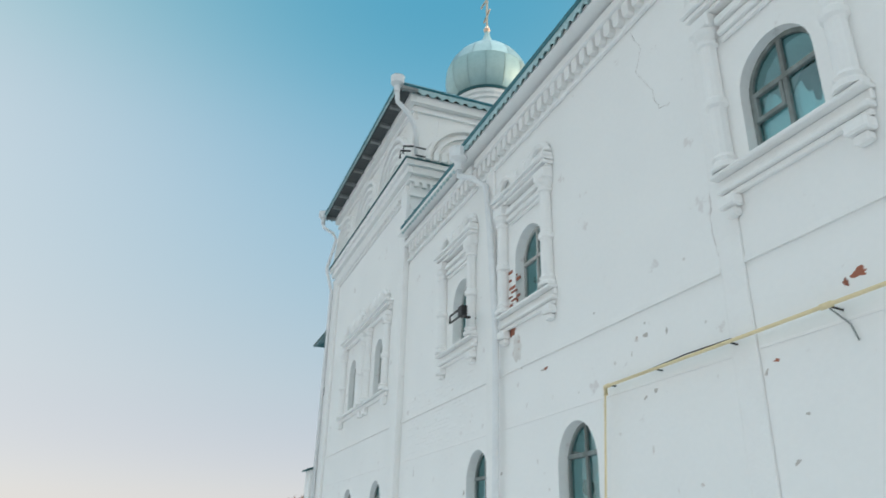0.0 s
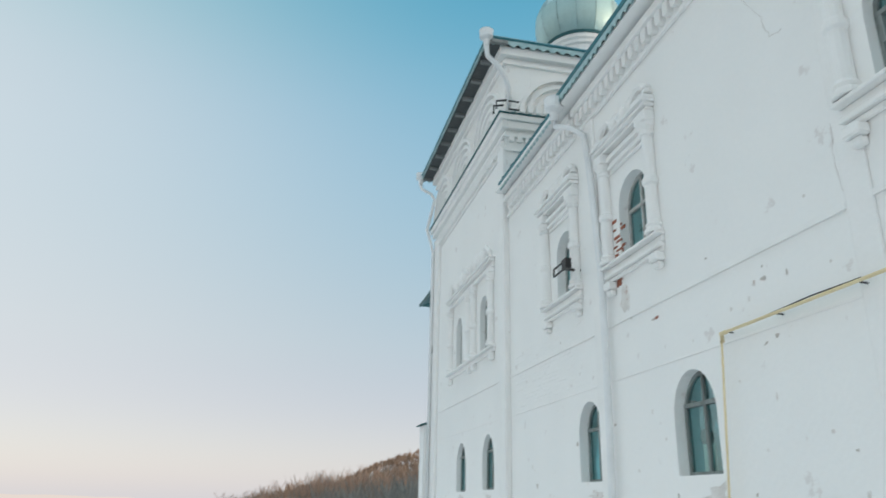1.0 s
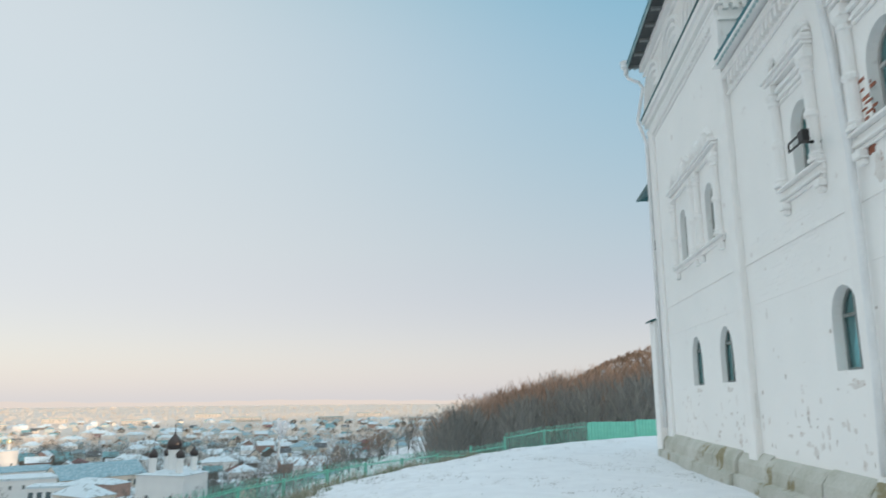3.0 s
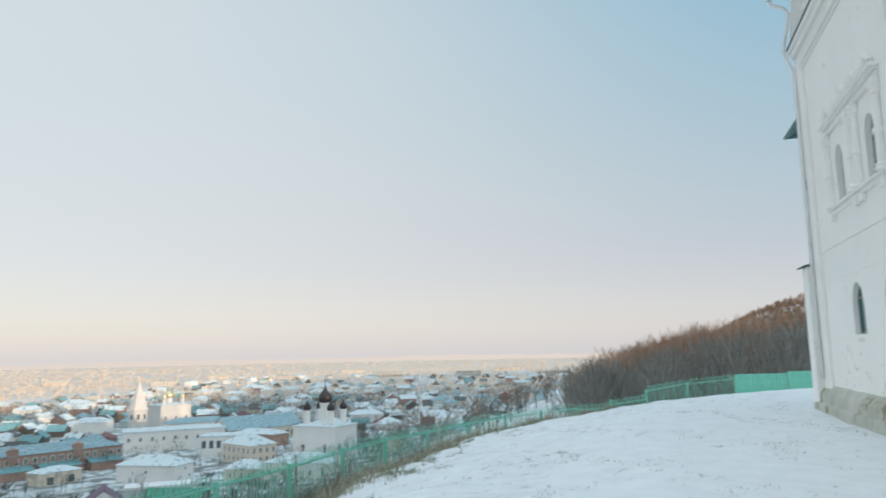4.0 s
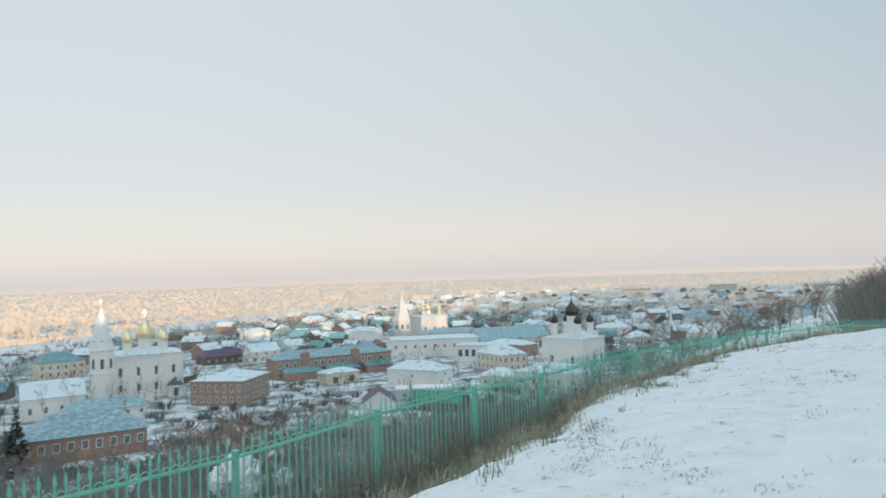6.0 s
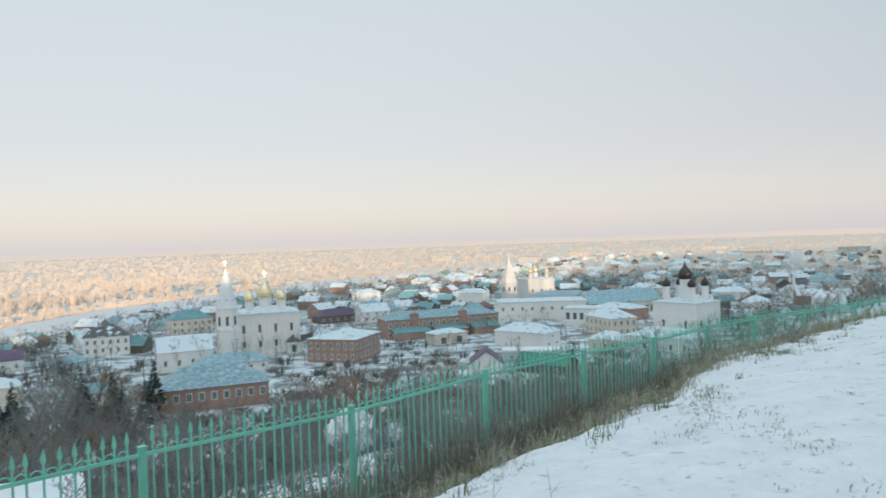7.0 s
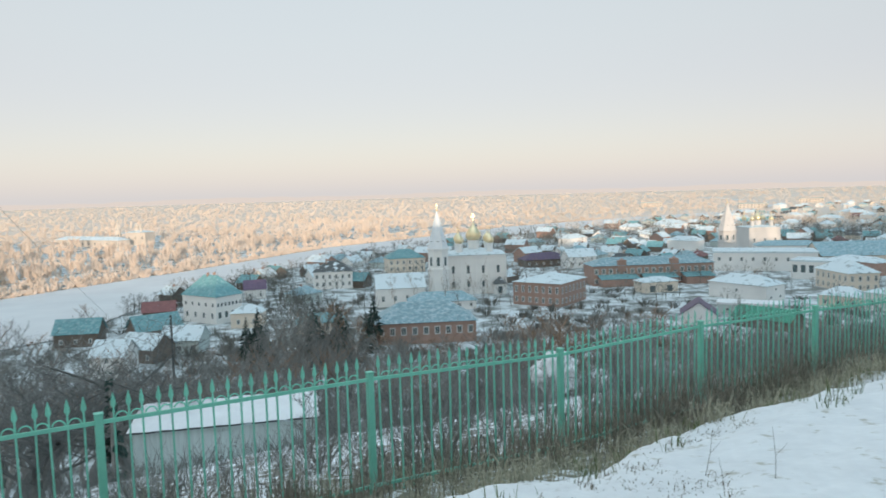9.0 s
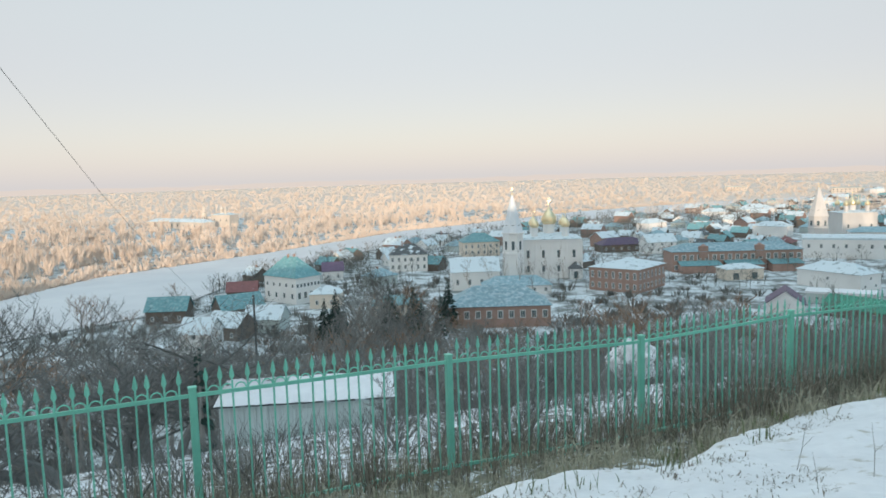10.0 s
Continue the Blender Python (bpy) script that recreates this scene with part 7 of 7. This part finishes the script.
for k in range(1700):
    a, r = rs.uniform(26, 99), 95 * math.exp(rs.random() * 1.2)
    x, y = polar(a, r)
    if x < np.interp(y, NEAR_BANK[:, 0], NEAR_BANK[:, 1]) + 3 or any(abs(x - p) < 9 and abs(y - q) < 9 for p, q in TAKEN):
        continue
    if any(lo < a < hi and d - 3 < r < d + 20 for lo, hi, d in SIGHT):
        continue
    if math.sin(x * 0.07) * math.sin(y * 0.06 + 1) < -0.35:
        continue
    far_bush(verts, faces, x, y, ground_z(x, y), rs.uniform(1.8, 4.5), rs.uniform(2.5, 5.5), 20, -0.07)
for k in range(2600):
    # the sunlit far side of the town
    a, r = rs.uniform(0, 62), rs.uniform(700, 2000)
    x, y = polar(a, r)
    if x > np.interp(y, NEAR_BANK[:, 0], NEAR_BANK[:, 1]) + 5:
        h = rs.uniform(6, 11)
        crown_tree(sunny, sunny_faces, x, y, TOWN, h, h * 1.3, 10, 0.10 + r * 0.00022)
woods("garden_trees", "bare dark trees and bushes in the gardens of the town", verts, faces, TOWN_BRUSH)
woods("sunlit_trees", "bare trees in a painted sunlit tan among far houses", sunny, sunny_faces, FOREST)

# dry grass and weeds along the foot of the fence and in the snow
def tufts(name, label, spots, blades, length, material, seed, width=0.006, bend=(0.1, 0.7)):
    rs2 = random.Random(seed)
    vs, fs = [], []
    feet = land([q[0] for q in spots], [q[1] for q in spots]) - 0.02
    for (x, y, s), z in zip(spots, feet.tolist()):
        for k in range(blades):
            a, t = rs2.uniform(0, 6.283), rs2.uniform(*bend)
            L = length * s * rs2.uniform(0.4, 1.1)
            bx, by = x + rs2.gauss(0, 0.10 * s), y + rs2.gauss(0, 0.10 * s)
            dx, dy = math.cos(a), math.sin(a)
            mid = (bx + dx * L * t * 0.35, by + dy * L * t * 0.35, z + L * 0.6)
            tip_ = (bx + dx * L * t, by + dy * L * t, z + L * (1 - 0.45 * t * t))
            b = len(vs)
            wx, wy = -dy * width, dx * width
            vs += [(bx - wx, by - wy, z), (bx + wx, by + wy, z), (mid[0] + wx * 0.8, mid[1] + wy * 0.8, mid[2]), (mid[0] - wx * 0.8, mid[1] - wy * 0.8, mid[2]), tip_]
            fs += [(b, b + 1, b + 2, b + 3), (b + 3, b + 2, b + 4)]
    m = bpy.data.meshes.new(name)
    m.from_pydata(vs, [], fs)
    m.materials.append(material)
    return tagged(new(name, m), label, "grass", kind="stuff")


def by_fence(n, near, far, seed, j0=1.5, j1=15.0):
    rs3 = random.Random(seed)
    out = []
    for k in range(n):
        j = j0 + (j1 - j0) * rs3.random()
        i = int(j)
        out.append((FENCE[i][0] + (FENCE[i + 1][0] - FENCE[i][0]) * (j - i) + rs3.uniform(near, far), FENCE[i][1] + (FENCE[i + 1][1] - FENCE[i][1]) * (j - i) + rs3.uniform(-0.2, 0.2), rs3.uniform(0.6, 1.4)))
    return out


tufts("dry_grass", "dry straw-coloured grass along the foot of the fence", by_fence(2300, -0.8, 2.4, 1), 13, 0.36, DRY_GRASS, 1, bend=(0.3, 1.2))
tufts("weeds", "tall brown dead weeds in and behind the fence", by_fence(1500, -2.2, 1.2, 2, 2.5, 13.0), 10, 0.75, WEED, 2, 0.005)
tufts("fence_weeds", "dark olive clumps of dead weeds standing against the fence", by_fence(420, -0.3, 0.9, 12, 6.0, 14.5), 16, 0.62, mat("olive_weeds", (0.23, 0.24, 0.175), (0.14, 0.15, 0.11), 0.95, 4, 30, 0.0), 12, 0.006, bend=(0.2, 1.0))
tufts("green_grass", "few green grass tufts at the fence", by_fence(200, 0.3, 3.4, 5), 14, 0.20, mat("green_grass", (0.14, 0.17, 0.06), (0.08, 0.11, 0.04), 0.9, 4, 30, 0.0), 5)
tufts("tall_weeds", "bushy grey-brown weeds standing along the fence", by_fence(420, -0.5, 1.3, 9, 5.2, 11.0), 12, 0.95, WEED, 9, 0.004, bend=(0.2, 0.9))
rs4 = random.Random(8)
spots = []
sx = np.array([rs4.uniform(-6.8, 4.8) for k in range(9000)])
sy = np.array([2 + 34 * rs4.random() ** 1.3 for k in range(9000)])
for x, y, w, clump in zip(sx.tolist(), sy.tolist(), along_fence(sx, sy)[0].tolist(), ripple(sx, sy, 0.9, 5.0).tolist()):
    if w > 1.6 and rs4.random() < (0.9 if w < 4.5 else 0.35) and clump > 0.12:
        spots.append((x, y, rs4.uniform(0.3, 1.0)))
tufts("snow_grass", "sparse dry grass poking through thin snow", spots, 9, 0.10, WEED, 3, 0.004, bend=(0.5, 1.35))

# clods and leaves that lie on the snow
bm = bmesh.new()
bmesh.ops.create_icosphere(bm, subdivisions=1, radius=1.0)
for v in bm.verts:
    v.co *= 1 + 0.35 * noise.noise(v.co * 2.1)
clod = part("clod", bm, SCRUB)
tagged(clod, "dark frozen clod of earth lying on snow", "clod", "clods on the snow")
first = True
for k in range(170):
    x, y = (rs4.uniform(-5.5, 5.0), 5 + 26 * rs4.random()) if k < 70 else (4.6 - abs(rs4.gauss(0, 1.3)), rs4.uniform(8, 27))
    w = float(along_fence(np.array([x]), np.array([y]))[0][0])
    if w < 1.8 or x > 4.6:
        continue
    m = pose(x, y, ground_z(x, y) + 0.005, 0, 0, rs4.uniform(0, 360)) @ Matrix.Diagonal((rs4.uniform(0.015, 0.055), rs4.uniform(0.015, 0.04), rs4.uniform(0.008, 0.02), 1))
    if first:
        clod.matrix_basis, first = m, False
    else:
        o = clod.copy()
        scene.collection.objects.link(o)
        o.matrix_basis = m

# the snow-roofed shed below the fence
SA, SB = polar(85.1, 33.0), polar(71.6, 32.2)
shed = thing("shed", SA[0], SA[1], -9.95, math.degrees(math.atan2(SB[1] - SA[1], SB[0] - SA[0])), "grey boarded shed with thick snow on its roof", "shed")
SL = math.hypot(SB[0] - SA[0], SB[1] - SA[1])
rng = random.Random(6)
n = 14
for i in range(n):
    bm = bmesh.new()
    box(bm, i * SL / n + 0.01, (i + 1) * SL / n - 0.01, rng.uniform(-0.01, 0.01), 0.06, -0.7, 1.98 + rng.uniform(-0.05, 0.0))
    part("board", bm, GREY_BOARD, shed)
bm = bmesh.new()
box(bm, 0.0, SL, 0.07, 3.0, -0.9, 1.95)
part("body", bm, GREY_BOARD, shed)
bm = bmesh.new()
slab(bm, [(-0.15, -0.25, 2.02), (SL + 0.25, -0.25, 2.02), (SL + 0.1, 3.1, 2.32), (-0.15, 3.1, 2.32)], 0.06)
part("roof", bm, ROOF_DARK, shed)
bm = bmesh.new()
nx, ny = 26, 10
grid = [[bm.verts.new((-0.17 + (SL + 0.40) * i / nx, -0.28 + 3.3 * j / ny + 0.05 * math.sin(i * 1.7 + j), 2.05 + 0.3 * j / ny + (0.0 if i in (0, nx) or j in (0, ny) else 0.14 + 0.05 * math.sin(i * 0.9) * math.cos(j * 1.3)))) for j in range(ny + 1)] for i in range(nx + 1)]
for i in range(nx):
    for j in range(ny):
        bm.faces.new((grid[i][j], grid[i + 1][j], grid[i + 1][j + 1], grid[i][j + 1]))
part("snow_cover", bm, SNOW, shed, smooth=True)
bm = bmesh.new()
box(bm, SL * 0.42, SL * 0.42 + 0.9, -0.04, -0.012, -0.3, 1.7)
part("door", bm, GREY_BOARD, shed)

# a snow-covered heap of brushwood beyond the fence
heap = thing("brush_heap", -31.5, 24.7, -8.6, 0, "heap of brushwood covered with snow", "heap")
bm = bmesh.new()
bmesh.ops.create_icosphere(bm, subdivisions=4, radius=1.0)
for v in bm.verts:
    v.co *= 1 + 0.45 * noise.noise(v.co * 1.9) + 0.25 * noise.noise(v.co * 4.5)
    v.co = Vector((v.co.x * 1.15, v.co.y * 1.15, v.co.z * 1.2 + 0.2))
part("snow", bm, SNOW, heap, smooth=True)
bm = bmesh.new()
for k in range(190):
    a, b = rng.uniform(0, 6.283), rng.uniform(0.0, 1.4)
    d = Vector((math.cos(a) * math.cos(b), math.sin(a) * math.cos(b), math.sin(b)))
    tube(bm, [d * 0.8, d * rng.uniform(1.3, 1.9) + Vector((0, 0, 0.1))], [0.02, 0.006], 3)
tagged(part("brushwood", bm, BARK, heap), kind="stuff")

# wooden pole and the wire that hangs across the view
pole = thing("utility_pole", -86.8, 12.4, ground_z(-86.8, 12.4), 0, "dark wooden utility pole", "pole")
ph = 2.04 + 87.7 * math.tan(radians(-8.75)) - ground_z(-86.8, 12.4)
bm = bmesh.new()
tube(bm, [(0, 0, -0.5), (0, 0, ph)], [0.17, 0.12], 8)
part("shaft", bm, EAVE_WOOD, pole)
bm = bmesh.new()
tube(bm, [(-0.6, 0.2, ph - 0.35), (0.6, -0.2, ph - 0.35)], 0.05, 4)
part("crossarm", bm, LOGS, pole)
for s in (-0.5, 0.5):
    bm = bmesh.new()
    lathe(bm, [(0.05, ph - 0.30), (0.06, ph - 0.22), (0.03, ph - 0.16)], 6, s, -s * 0.33)
    part("insulator", bm, CASING, pole)


def ray_point(a, e, r):
    x, y = polar(a, r)
    return Vector((x - 0.18, y - 0.08, 2.04 + r * math.tan(radians(e))))


bm = bmesh.new()
pts = [ray_point(101.5, 14.5, 9.0), ray_point(97.6, 8.0, 12.0), ray_point(92.0, -0.62, 22.0), ray_point(88.6, -5.3, 40.0), ray_point(85.9, -8.6, 84.0)]
tube(bm, pts, [0.005, 0.005, 0.006, 0.008, 0.012], 5)
wire = part("wire", bm, BARK)
tagged(wire, "thin dark overhead wire sloping down to the houses", "wire")


# bare saplings that stand in the snow before the fence
for x, y, h, lean in ((-4.05, 4.55, 0.42, 0.12), (-3.55, 4.75, 0.40, -0.05), (-3.6, 4.25, 0.28, -0.15), (-4.9, 7.6, 0.5, 0.1)):
    twig = thing("sapling", x, y, ground_z(x, y), 0, "thin bare sapling standing in the snow", "sapling", "saplings in the snow")
    bm = bmesh.new()
    tube(bm, [(0, 0, -0.05), (lean * 0.3, 0.02, h * 0.45), (lean * h * 1.6, 0.0, h)], [0.0035, 0.003, 0.0012], 4)
    part("stem", bm, BARK, twig)
    bm = bmesh.new()
    tube(bm, [(lean * 0.3, 0.02, h * 0.45), (lean * 0.3 + 0.07, 0.06, h * 0.72)], [0.002, 0.001], 3)
    part("side_shoot", bm, BARK, twig)
